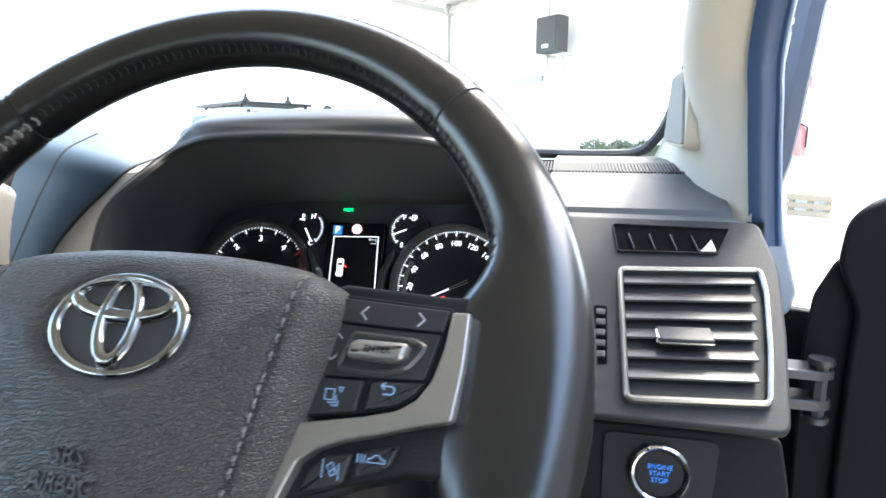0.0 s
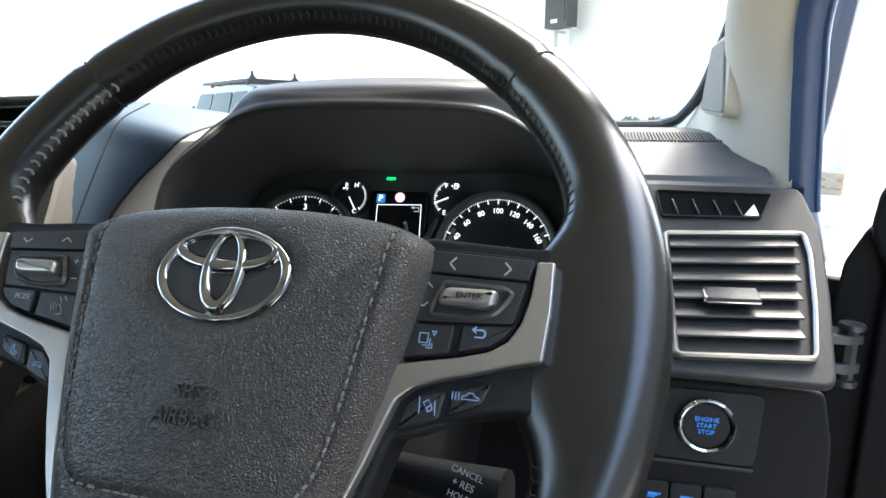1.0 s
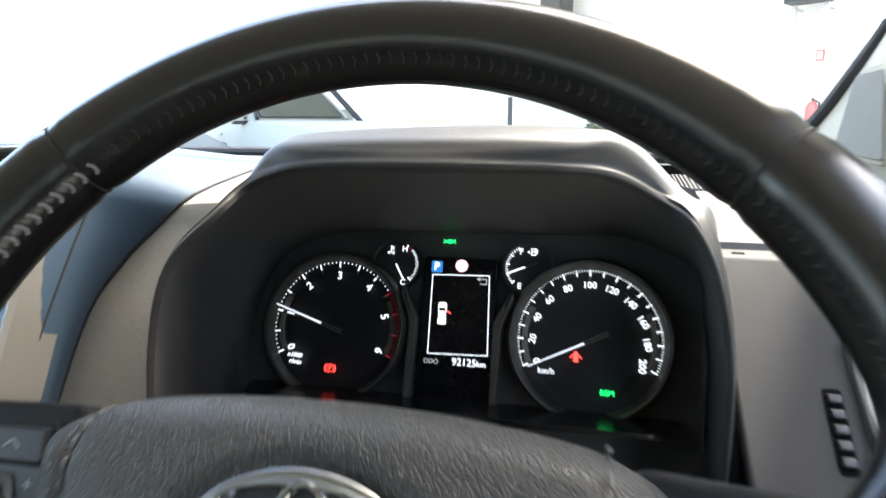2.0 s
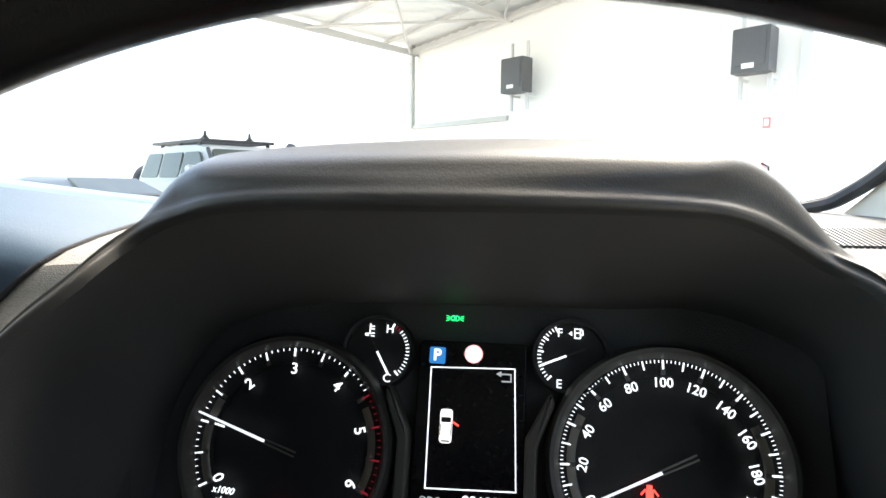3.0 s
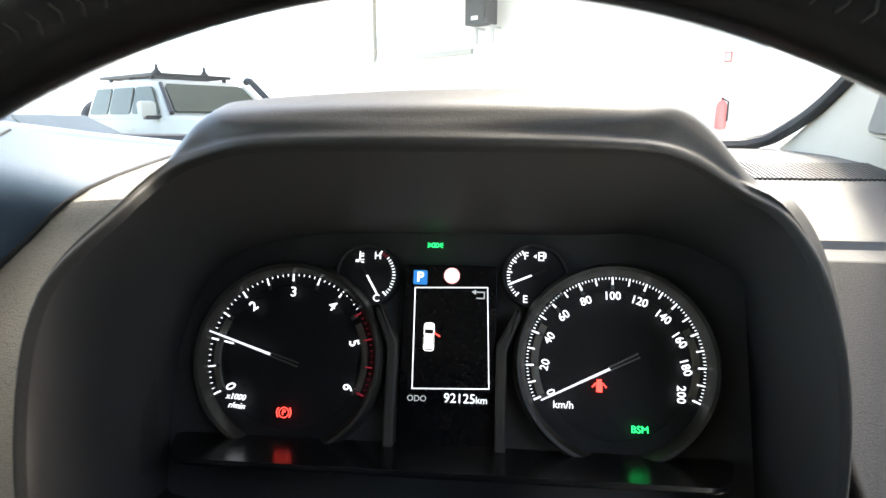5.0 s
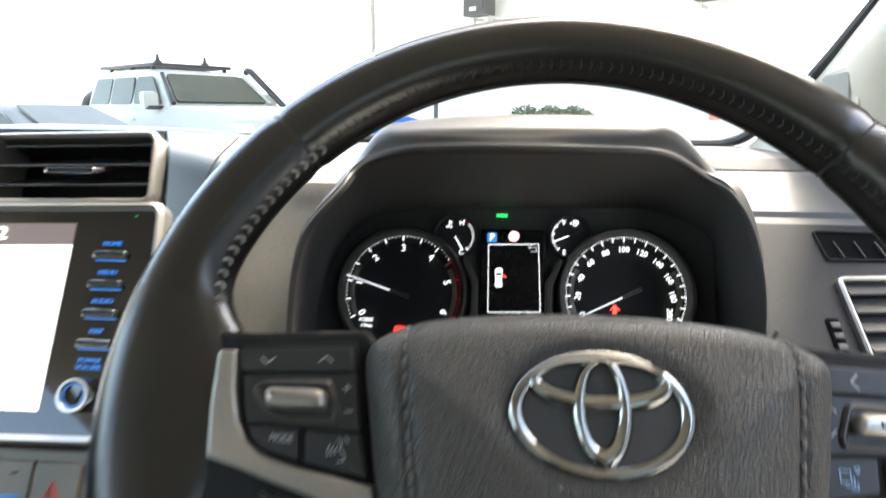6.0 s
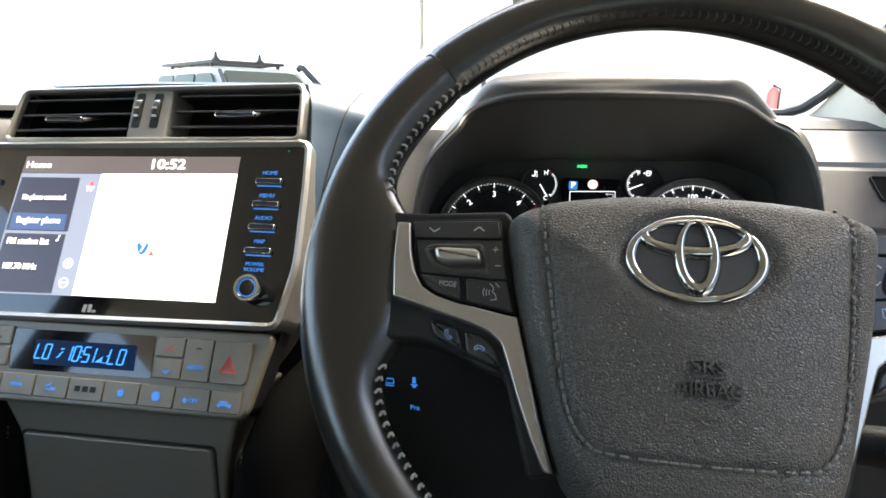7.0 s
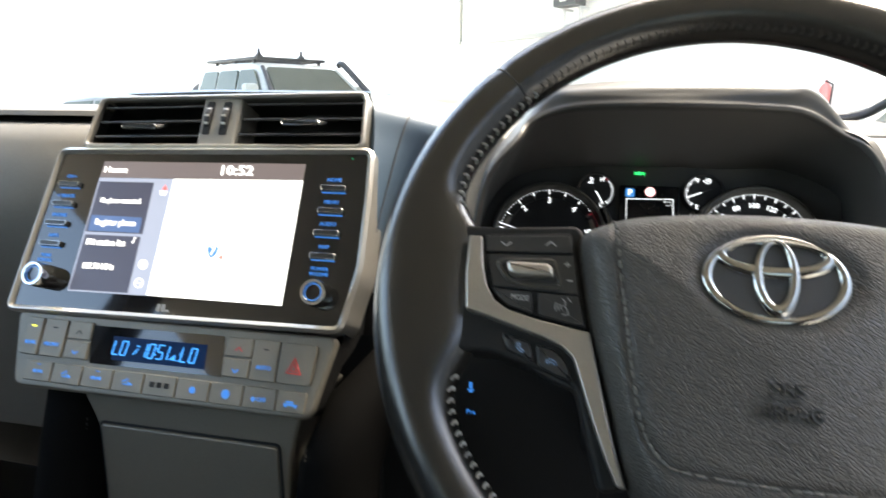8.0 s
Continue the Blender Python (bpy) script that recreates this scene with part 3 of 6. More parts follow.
EN = pad_height(0.0, 0.003) + 0.0018
bm = mesh()
lathe(bm, [(0.0, 0.0), (0.98, 0.0), (1.0, -0.0005), (1.0, -0.003)], at(PAD, *EMBLEM, EN - 0.0003) @ Matrix.Diagonal((0.0312, 0.0212, 1, 1)), 48, (False, False))
emblem = part("emblem", bm, material("matt charcoal emblem ground", (0.035, 0.0345, 0.034), 0.5, grain=0.5, scale=2600, vary=0.05), cover, "chrome oval emblem on a dark ground")
for outer, inner, high in (((0, 0, 0.0319, 0.0219), (0, 0.0004, 0.0264, 0.0176), 0.0018), ((0, 0.0096, 0.0254, 0.0098), (0, 0.0118, 0.0200, 0.0048), 0.0024), ((0.0004, 0.0008, 0.0106, 0.0190), (0.0004, 0.0030, 0.0050, 0.0136), 0.0028)):
    bm = mesh()
    band(bm, outer, inner, EN - 0.0002, high)
    part("oval", bm, EMBLEM_CHROME, emblem, "polished chrome oval", sharp=80)
for word, v, size, wide in (("SRS", -0.0505, 0.0082, 0.0132), ("AIRBAG", -0.0602, 0.0088, 0.0266)):
    letters("lettering", word, size, at(PAD, 0.0017, v, pad_height(0.0, v) + 0.0004, -1), MOULDED, cover, "moulded black letters", deep=0.0006, width=wide)
bm = mesh()
box(bm, (0.0017, -0.0547, pad_height(0.0, -0.0547) + 0.0002), (0.0132, 0.0007, 0.0008), PAD)
part("bar", bm, MOULDED, cover)
bm = mesh()
hn = pad_height(0.001, -0.073) + 0.0002
box(bm, (0.0010, -0.0717, hn), (0.0088, 0.0006, 0.0008), PAD)
tube(bm, [PAD @ Vector((-0.0025 + 0.001 * i, -0.0722 - 0.0022 * math.sin(math.pi * i / 7), hn)) for i in range(8)], 0.0004)
part("horn_mark", bm, MOULDED, cover)


def flip(pts, s):
    return [(u * s, v) for u, v in pts]


def chevron(bm, m, u, v, n, w, h, turn, t=0.0007):
    """A small arrow head that points along turn degrees (0: up)."""
    k = at(m, u, v, n, turn)
    for s in (-1, 1):
        p = [(0, h / 2), (s * w / 2, -h / 2)]
        d = Vector((p[1][0] - p[0][0], p[1][1] - p[0][1]))
        L = d.length
        box(bm, (0, 0, 0), (L, t, 0.0003), k @ Matrix.Translation(((p[0][0] + p[1][0]) / 2, 0, 0)) @ Matrix.Rotation(math.atan2(d.y, d.x), 4, "Z"))


def bars(bm, m, items, n):
    """Small printed marks: bars of (u, v, width, height, turn)."""
    for u, v, w, h, turn in items:
        box(bm, (0, 0, 0), (w, h, 0.0003), at(m, u, v, n, turn))


def stroke(bm, m, pts, n, w=0.00042):
    """A fine printed line through points (u, v)."""
    for (u0, v0), (u1, v1) in zip(pts, pts[1:]):
        d = Vector((u1 - u0, v1 - v0))
        box(bm, (0, 0, 0), (d.length + w * 0.7, w, 0.0003), at(m, (u0 + u1) / 2, (v0 + v1) / 2, n, math.degrees(math.atan2(d.y, d.x))))


for s, word in ((-1, "left"), (1, "right")):
    bm = mesh()
    prism(bm, fillet(flip([(-0.166, 0.0285), (-0.13, 0.0275), (-0.084, 0.0305), (-0.068, 0.0), (-0.053, -0.100), (-0.068, -0.104), (-0.082, -0.056), (-0.098, -0.050), (-0.125, -0.0425), (-0.166, -0.044)], s), 0.004), -0.014, 0.0105, WHEEL, 0.003)
    spoke = part("spoke", bm, BLACK, wheel, "black spoke of the wheel")
    bm = mesh()
    prism(bm, fillet(flip([(-0.1424, 0.0188), (-0.1351, 0.0187), (-0.1332, 0.0030), (-0.1302, -0.0082), (-0.1252, -0.0160), (-0.1180, -0.0205), (-0.1065, -0.0236), (-0.0820, -0.0283), (-0.0762, -0.0290), (-0.0692, -0.0570), (-0.0630, -0.0805), (-0.0568, -0.1000),
                           (-0.0612, -0.0995), (-0.0672, -0.0868), (-0.0742, -0.0690), (-0.0794, -0.0540), (-0.0836, -0.0425), (-0.0898, -0.0372), (-0.0995, -0.0334), (-0.1140, -0.0294), (-0.1268, -0.0255), (-0.1399, -0.0222), (-0.1420, -0.0020)], s), 0.0012, 2), 0.002, 0.0182, WHEEL, 0.0013)
    part("silver_trim", bm, SILVER, spoke, "satin silver spoke trim")
    bm = mesh()
    prism(bm, fillet(flip([(-0.1348, 0.0212), (-0.0880, 0.0242), (-0.0775, -0.0272), (-0.1060, -0.0222), (-0.1180, -0.0190), (-0.1248, -0.0145), (-0.1296, -0.0070), (-0.1326, 0.0035)], s), 0.002), 0.004, 0.0140, WHEEL, 0.0008)
    pad = part("switch_pad", bm, BLACK, spoke, "black switch pad")
    bm = mesh()
    prism(bm, fillet(flip([(-0.1340, 0.0193), (-0.0888, 0.0219), (-0.0866, 0.0120), (-0.1320, 0.0105)], s), 0.0012), 0.012, 0.0168, WHEEL, 0.0007)
    part("rocker_switch", bm, BUTTON, pad)
    bm = mesh()
    prism(bm, fillet(flip([(-0.1314, 0.0096), (-0.0860, 0.0113), (-0.0826, -0.0100), (-0.1270, -0.0084)], s), 0.0015), 0.012, 0.0160, WHEEL, 0.0006)
    part("switch_field", bm, BUTTON, pad)
    for quad in ([(-0.1272, -0.0094), (-0.1068, -0.0103), (-0.1055, -0.0214), (-0.1180, -0.0184), (-0.1238, -0.0142)], [(-0.1032, -0.0104), (-0.0826, -0.0110), (-0.0786, -0.0264), (-0.1020, -0.0222)]):
        bm = mesh()
        prism(bm, fillet(flip(quad, s), 0.0012), 0.012, 0.0165, WHEEL, 0.0007)
        part("button", bm, BUTTON, pad)
    bm = mesh()
    frame_ring(bm, fillet(flip([(-0.1270, 0.0050), (-0.1225, 0.0076), (-0.0955, 0.0088), (-0.0908, -0.0040), (-0.0916, -0.0078), (-0.1106, -0.0084), (-0.1200, -0.0056), (-0.1250, 0.0006)], s), 0.003), 0.0026, 0.0145, 0.0176, WHEEL, 0.0011)
    part("roller_well", bm, WELL, pad, "grey satin surround of the roller")
    bm = mesh()
    prism(bm, fillet(flip([(-0.1205, 0.0036), (-0.1185, 0.0048), (-0.0995, 0.0048), (-0.0965, 0.0030), (-0.0955, -0.0026), (-0.1150, -0.0034), (-0.1190, -0.0020)], s), 0.0022), 0.012, 0.0216, WHEEL, 0.0026, 5)
    part("roller", bm, SILVER, pad, "satin silver press switch")
    bm = mesh()
    prism(bm, fillet(flip([(-0.1240, -0.0300), (-0.0930, -0.0362), (-0.0850, -0.0425), (-0.0795, -0.0575), (-0.090, -0.0550), (-0.115, -0.0440)], s), 0.003), -0.006, 0.0085, WHEEL, 0.002)
    lower = part("lower_switch_pad", bm, DARK, spoke, "dark lower switch pad")
    for quad in ([(-0.1206, -0.0318), (-0.1058, -0.0356), (-0.1028, -0.0462), (-0.1090, -0.0440), (-0.1174, -0.0402)], [(-0.1026, -0.0366), (-0.0935, -0.0381), (-0.0868, -0.0438), (-0.0832, -0.0536), (-0.0910, -0.0515), (-0.1005, -0.0478)]):
        bm = mesh()
        prism(bm, fillet(flip(quad, s), 0.002), 0.004, 0.0125, WHEEL, 0.0015)
        part("button", bm, BUTTON, lower)
    # printed marks
    arrows = ((-0.1220, 0.0152, 0.0170, 0.0056, 0.0022, 180, 0.0006), (-0.0984, 0.0166, 0.0170, 0.0056, 0.0022, 0, 0.0006)) if s < 0 else (
        (0.0994, 0.0160, 0.0170, 0.0056, 0.0026, 90, 0.0007), (0.1230, 0.0149, 0.0170, 0.0056, 0.0026, -90, 0.0007), (0.0897, 0.0061, 0.0162, 0.0042, 0.0020, 0, 0.0006), (0.0886, -0.0024, 0.0162, 0.0042, 0.0020, 180, 0.0006))
    for arrow in arrows:
        bm = mesh()
        chevron(bm, WHEEL, *arrow)
        part("printed_arrow", bm, MARK, pad)
    if s < 0:
        for marks in ([(-0.0892, 0.0059, 0.003, 0.0005, 0), (-0.0892, 0.0059, 0.0005, 0.003, 0)], [(-0.0875, -0.0028, 0.003, 0.0005, 0)]):
            bm = mesh()
            bars(bm, WHEEL, marks, 0.0162)
            part("printed_sign", bm, MARK, pad)
    if s < 0:
        letters("lettering", "MODE", 0.0040, at(WHEEL, -0.1124, -0.0139, 0.0167, -3), MARK, pad, width=0.0088)
        bm = mesh()
        # a head in profile with three sound waves
        for pts in (((-0.0908, -0.0128), (-0.0893, -0.0140), (-0.0889, -0.0158), (-0.0896, -0.0166), (-0.0880, -0.0180), (-0.0872, -0.0206), (-0.0900, -0.0212)), ((-0.0880, -0.0122), (-0.0862, -0.0142)),
                    ((-0.0908, -0.0160), (-0.0912, -0.0172), (-0.0908, -0.0184)), ((-0.0922, -0.0156), (-0.0927, -0.0172), (-0.0922, -0.0188)), ((-0.0936, -0.0152), (-0.0942, -0.0172), (-0.0936, -0.0192))):
            stroke(bm, WHEEL, pts, 0.0167, 0.0004)
        part("voice_mark", bm, MARK, pad)
        bm = mesh()
        handset = [(-0.0024, -0.0010), (-0.0024, 0.0002), (-0.0012, 0.0012), (0.0012, 0.0012), (0.0024, 0.0002), (0.0024, -0.0010), (0.0013, -0.0010), (0.0011, -0.0001), (-0.0011, -0.0001), (-0.0013, -0.0010), (-0.0024, -0.0010)]
        for u, v, t in ((-0.1105, -0.0392, 125), (-0.0942, -0.0449, -6)):
            stroke(bm, at(WHEEL, u, v, 0.0127, t), handset, 0.0, 0.00036)
        part("telephone_mark", bm, MARK_BLUE, lower)
    else:
        letters("lettering", "ENTER", 0.0036, at(WHEEL, 0.1085, 0.0008, 0.0217, -1), DARK, pad)
        bm = mesh()
        for du, dv, pts in ((0, 0, ((0.0892, -0.0118), (0.0928, -0.0118), (0.0928, -0.0158), (0.0892, -0.0158), (0.0892, -0.0118))), (0.0010, -0.0010, ((0.0928, -0.0130), (0.0928, -0.0158), (0.0898, -0.0158))), (0.0020, -0.0020, ((0.0928, -0.0140), (0.0928, -0.0158), (0.0904, -0.0158))), (0, 0, ((0.0944, -0.0108), (0.0962, -0.0108), (0.0953, -0.0126), (0.0944, -0.0108)))):
            stroke(bm, WHEEL, [(u + du, v + dv - 0.0030) for u, v in pts], 0.0167)
        stroke(bm, WHEEL, ((0.1112, -0.0118), (0.1153, -0.0118), (0.1162, -0.0126), (0.1162, -0.0140), (0.1153, -0.0148), (0.1122, -0.0148)), 0.0167, 0.0006)
        stroke(bm, WHEEL, ((0.1124, -0.0106), (0.1110, -0.0118), (0.1124, -0.0130)), 0.0167, 0.0006)
        part("display_marks", bm, MARK_BLUE, pad)
        bm = mesh()
        for pts in (((0.0888, -0.0428), (0.0893, -0.0494)), ((0.0952, -0.0438), (0.0957, -0.0494)), ((0.0906, -0.0450), (0.0924, -0.0436), (0.0938, -0.0456), (0.0920, -0.0470), (0.0906, -0.0450)), ((0.0920, -0.0470), (0.0928, -0.0484), (0.0944, -0.0474), (0.0938, -0.0456)),
                    ((0.1100, -0.0420), (0.1103, -0.0408), (0.1118, -0.0405), (0.1126, -0.0394), (0.1144, -0.0394), (0.1154, -0.0406), (0.1168, -0.0410), (0.1168, -0.0420), (0.1100, -0.0420))):
            stroke(bm, WHEEL, [(u + 0.003 - 0.0042 * (u > 0.1), v + 0.0028) for u, v in pts], 0.0127)
        for u in (0.1062, 0.1075, 0.1088):
            stroke(bm, WHEEL, ((u - 0.0012, -0.0368), (u - 0.0012, -0.0396)), 0.0127)
        part("driving_aid_marks", bm, MARK_BLUE, lower)

# steering column and the cruise lever
column = thing("steering_column", (-0.18, 0.33, 1.15), "dark plastic steering column shroud", "steering column")
bm = mesh()
rings = []
for k, (n, w, h) in enumerate(((-0.02, 0.050, 0.050), (-0.05, 0.062, 0.060), (-0.12, 0.070, 0.066), (-0.24, 0.075, 0.072), (-0.30, 0.075, 0.072))):
    rings.append([WHEEL @ Vector((w * math.copysign(abs(math.cos(a)) ** 0.6, math.cos(a)), -0.034 + h * math.copysign(abs(math.sin(a)) ** 0.6, math.sin(a)), n)) for a in [2 * math.pi * i / 40 for i in range(40)]])
loft(bm, rings, True, (True, True))
part("shroud", bm, DASH_DARK, column)
bm = mesh()
tube(bm, [WHEEL @ Vector(p) for p in ((0.05, -0.066, -0.045), (0.085, -0.071, -0.040), (0.126, -0.074, -0.032))], lambda t: 0.008 + 0.006 * t, False, 14, 0.8)
lever = part("cruise_lever", bm, BLACK, column, "black cruise control lever with white writing")
LEV = at(WHEEL, 0.110, -0.0725, -0.0195, -16)
for word, v, size in (("CANCEL", 0.0050, 0.0039), ("+ RES", 0.0, 0.0042), ("HOLD", -0.0050, 0.0039)):
    letters("lettering", word, size, at(LEV, -0.002, v, 0.0), MARK, lever)

# ---- instrument cluster ----
cluster = thing("instrument_cluster", (-0.1895, 0.49, 1.18), "dark instrument cluster with two lit dials and a small display", "instrument cluster")
bm = mesh()
prism(bm, rect(-0.172, -0.115, 0.172, 0.090, 0.02), -0.03, -0.006, DIALS)
part("backing", bm, PLATE, cluster)


def arc_box(bm, m, cx, cy, ang, r0, r1, w, n):
    """A mark along a radius: ang degrees clockwise from the top."""
    a = radians(ang)
    r = (r0 + r1) / 2
    box(bm, (0, 0, 0), (w, r1 - r0, 0.0004), at(m, cx + r * math.sin(a), cy + r * math.cos(a), n, -ang))


def dial(cx, cy, name, low, high, count, numbers, red_from, tip, hub):
    bm = mesh()
    lathe(bm, [(0.0505, -0.004), (0.0512, 0.004), (0.0535, 0.009), (0.0555, 0.0095), (0.0572, 0.007), (0.0580, -0.006)], at(DIALS, cx, cy), 72, (False, False))
    d = part(name, bm, WARM, cluster, "warm grey rimmed round dial with white figures")
    bm = mesh()
    lathe(bm, [(0.0, -0.003), (0.0425, -0.003), (0.0427, -0.001), (0.0515, 0.0005)], at(DIALS, cx, cy), 72, (False, False))
    part("dial_face", bm, BLACK, d)
    for a0, a1 in ((-118, -62), (62, 116)):
        bm = mesh()
        loft(bm, [[at(DIALS, cx, cy, h) @ Vector((r * math.sin(radians(a0 + (a1 - a0) * i / 24)), r * math.cos(radians(a0 + (a1 - a0) * i / 24)), 0)) for i in range(25)] for r, h in ((0.0430, 0.0004), (0.0445, 0.0012), (0.0472, 0.0012))], False)
        part("ring_segment", bm, SILVER_DARK, d, "satin grey arc")
    bm, red = mesh(), mesh()
    for i in range(count * 5 + 1):
        ang = low + (high - low) * i / (count * 5)
        big = i % 5 == 0
        target = red if red_from is not None and i > red_from else bm
        if big:
            arc_box(target, DIALS, cx, cy, ang, 0.0458, 0.0502, 0.00095 if i % 10 == 0 else 0.00075, 0.0022)
        else:
            arc_box(target, DIALS, cx, cy, ang, 0.0488, 0.0502, 0.00036, 0.0022)
    tagged(part("tick_scale", bm, WHITE_GLOW, d), kind="stuff")
    bm = mesh()
    for i in range(0, count * 5 + 1, 5 if count < 15 else 10):
        arc_box(bm, DIALS, cx, cy, low + (high - low) * i / (count * 5), 0.0430, 0.0472, 0.0021, 0.0016)
    tagged(part("tick_underlay", bm, WELL, d, "small grey blocks under the long marks"), kind="stuff")
    part("red_tick_scale", red, REDLINE, d) if red_from is not None else red.free()
    for body, ang, size in numbers:
        a = radians(ang)
        letters("numeral", body, size * 0.85, at(DIALS, cx + 0.0392 * math.sin(a), cy + 0.0392 * math.cos(a), 0.001, -ang * (0.98 if len(body) < 2 else 0.82)), WHITE_GLOW, d, bold=0.00004)
    a, b = Vector(hub), Vector(tip)
    e = (b - a).normalized()
    side = Vector((-e.y, e.x))
    bm = mesh()
    q = a + (b - a) * 0.30
    prism(bm, [tuple(q + side * 0.0007), tuple(b + side * 0.0004), tuple(b - side * 0.0004), tuple(q - side * 0.0007)], 0.004, 0.0052, DIALS)
    needle = part("needle", bm, NEEDLE_GLOW, d, "white lit needle")
    bm = mesh()
    for k in (-1, 1):
        prism(bm, [tuple(a + side * (0.0011 * k + 0.0004)), tuple(q + side * (0.0009 * k + 0.0004)), tuple(q + side * (0.0009 * k - 0.0004)), tuple(a + side * (0.0011 * k - 0.0004))], 0.004, 0.0048, DIALS)
    part("needle_tail", bm, SILVER_DARK, needle)
    return d


tach = dial(-0.0940, -0.0305, "tachometer", -117.5, 114.0, 12, [(str(i), -117.5 + i * 38.6, 0.0098) for i in range(7)], 44, (-0.1455, -0.0160), (-0.0880, -0.0345))
speedo = dial(0.0958, -0.0272, "speedometer", -115.0, 113.0, 20, [(str(k), -115 + k / 20 * 22.75, 0.0078) for k in range(0, 201, 20)], None, (0.0543, -0.0484), (0.1088, -0.0215))
letters("lettering", "x1000", 0.0048, at(DIALS, -0.1255, -0.0548, 0.001, -4), WHITE_GLOW, tach, slant=0.2)
letters("lettering", "r/min", 0.0048, at(DIALS, -0.1245, -0.0598, 0.001, -4), WHITE_GLOW, tach, slant=0.2)
letters("lettering", "km/h", 0.0058, at(DIALS, 0.0670, -0.0508, 0.001), WHITE_GLOW, speedo)

# small gauges
for cx, cy, s, top, bottom in ((-0.0500, 0.0205, 1, "H", "C"), (0.0505, 0.0225, -1, "F", "E")):
    bm = mesh()
    lathe(bm, [(0.0172, -0.004), (0.0176, 0.002), (0.0190, 0.003), (0.0198, -0.005)], at(DIALS, cx, cy), 40, (False, False))
    g = part("temperature_gauge" if s > 0 else "fuel_gauge", bm, DARK, cluster, "small round gauge with white marks")
    bm = mesh()
    lathe(bm, [(0.0, -0.003), (0.0172, -0.001)], at(DIALS, cx, cy), 40, (False, False))
    part("dial_face", bm, BLACK, g)
    bm, red = mesh(), mesh()
    for i in range(17):
        ang = s * (28 + i * 108 / 16)
        big = i % 4 == 0 if s < 0 else i in (0, 16)
        arc_box(red if s > 0 and i in (1, 2) else bm, DIALS, cx, cy, ang, 0.0138 if big else 0.0149, 0.0168, 0.0009 if big else 0.0005, 0.0005)
    tagged(part("tick_scale", bm, WHITE_GLOW, g), kind="stuff")
    part("red_tick_scale", red, REDLINE, g) if s > 0 else red.free()
    letters("lettering", top, 0.0062, at(DIALS, cx + s * 0.0055, cy + 0.0118, 0.0005), WHITE_GLOW, g)
    letters("lettering", bottom, 0.0062, at(DIALS, cx + s * 0.0058, cy - 0.0140, 0.0005), WHITE_GLOW, g)
    bm = mesh()
    if s > 0:
        bars(bm, DIALS, [(cx - 0.0055, cy + 0.0120, 0.0007, 0.0048, 0), (cx - 0.0042, cy + 0.0130, 0.0022, 0.0006, 0), (cx - 0.0042, cy + 0.0116, 0.0022, 0.0006, 0), (cx - 0.0055, cy + 0.0092, 0.0052, 0.0006, 5), (cx - 0.0055, cy + 0.0080, 0.0052, 0.0006, -5)], 0.0005)
        tip, hub = (cx + 0.0068, cy - 0.0120), (cx - 0.0052, cy + 0.0080)
    else:
        for pts in (((0.0020, 0.0096), (0.0020, 0.0142), (0.0048, 0.0142), (0.0048, 0.0096), (0.0020, 0.0096)), ((0.0022, 0.0122), (0.0046, 0.0122)), ((0.0048, 0.0112), (0.0060, 0.0112), (0.0060, 0.0132), (0.0052, 0.0142))):
            stroke(bm, DIALS, [(cx + u, cy + v) for u, v in pts], 0.0005, 0.0006)
        prism(bm, [(cx - 0.0012, cy + 0.0118), (cx + 0.0006, cy + 0.0106), (cx + 0.0006, cy + 0.0130)], 0.0003, 0.0007, DIALS)
        tip, hub = (cx - 0.0150, cy - 0.0052), (cx + 0.0068, cy + 0.0040)
    part("printed_mark", bm, WHITE_GLOW, g)
    a, b = Vector(hub), Vector(tip)
    side = Vector((-(b - a).y, (b - a).x)).normalized() * 0.0005
    q = a.lerp(b, 0.42)
    bm = mesh()
    prism(bm, [tuple(q + side), tuple(b + side), tuple(b - side), tuple(q - side)], 0.002, 0.0028, DIALS)
    needle = part("needle", bm, WHITE_GLOW, g)
    bm = mesh()
    prism(bm, [tuple(a + side), tuple(q + side), tuple(q - side), tuple(a - side)], 0.002, 0.0026, DIALS)
    part("needle_tail", bm, DARK, needle)

bm = mesh()
prism(bm, fillet([(-0.16, 0.0), (0.16, 0.0), (0.14, 0.045), (-0.14, 0.045)], 0.01), -0.004, 0.0, DIALS @ Matrix.Translation((0, -0.0800, 0.0)) @ pose(0, 0, 0, 98, 0, 0), 0.002)
part("lower_shelf", bm, SHELF, cluster, "glossy black shelf below the dials")
# raised middle with the display
bm = mesh()
prism(bm, fillet([(-0.0275, -0.082), (0.0285, -0.082), (0.0285, 0.0275), (-0.0275, 0.0275)], 0.003), -0.006, 0.002, DIALS, 0.001)
middle = part("display", bm, material("dark display glass", (0.005, 0.005, 0.006), 0.2, spec=0.2, vary=0.05), cluster, "gloss black display between the dials")
for s in (-1, 1):
    bm = mesh()
    pts = [(s * 0.0285, -0.078), (s * 0.0285, -0.019), (s * 0.0405, 0.004), (s * 0.0425, -0.002), (s * 0.0345, -0.022), (s * 0.0345, -0.078)]
    prism(bm, fillet(pts, 0.002), -0.004, 0.010, DIALS, 0.0015)
    part("display_cheek", bm, WARM, middle, "dark grey cheek beside the display")
bm = mesh()
frame_ring(bm, [(-0.0200, -0.0455), (0.0250, -0.0440), (0.0228, 0.0150), (-0.0208, 0.0138)], 0.00055, 0.002, 0.0027, DIALS, 0.0001)
part("screen_border", bm, WHITE_GLOW, middle)
bm = mesh()
prism(bm, rect(-0.0218, 0.0155, -0.0135, 0.0240, 0.001), 0.002, 0.0026, DIALS)
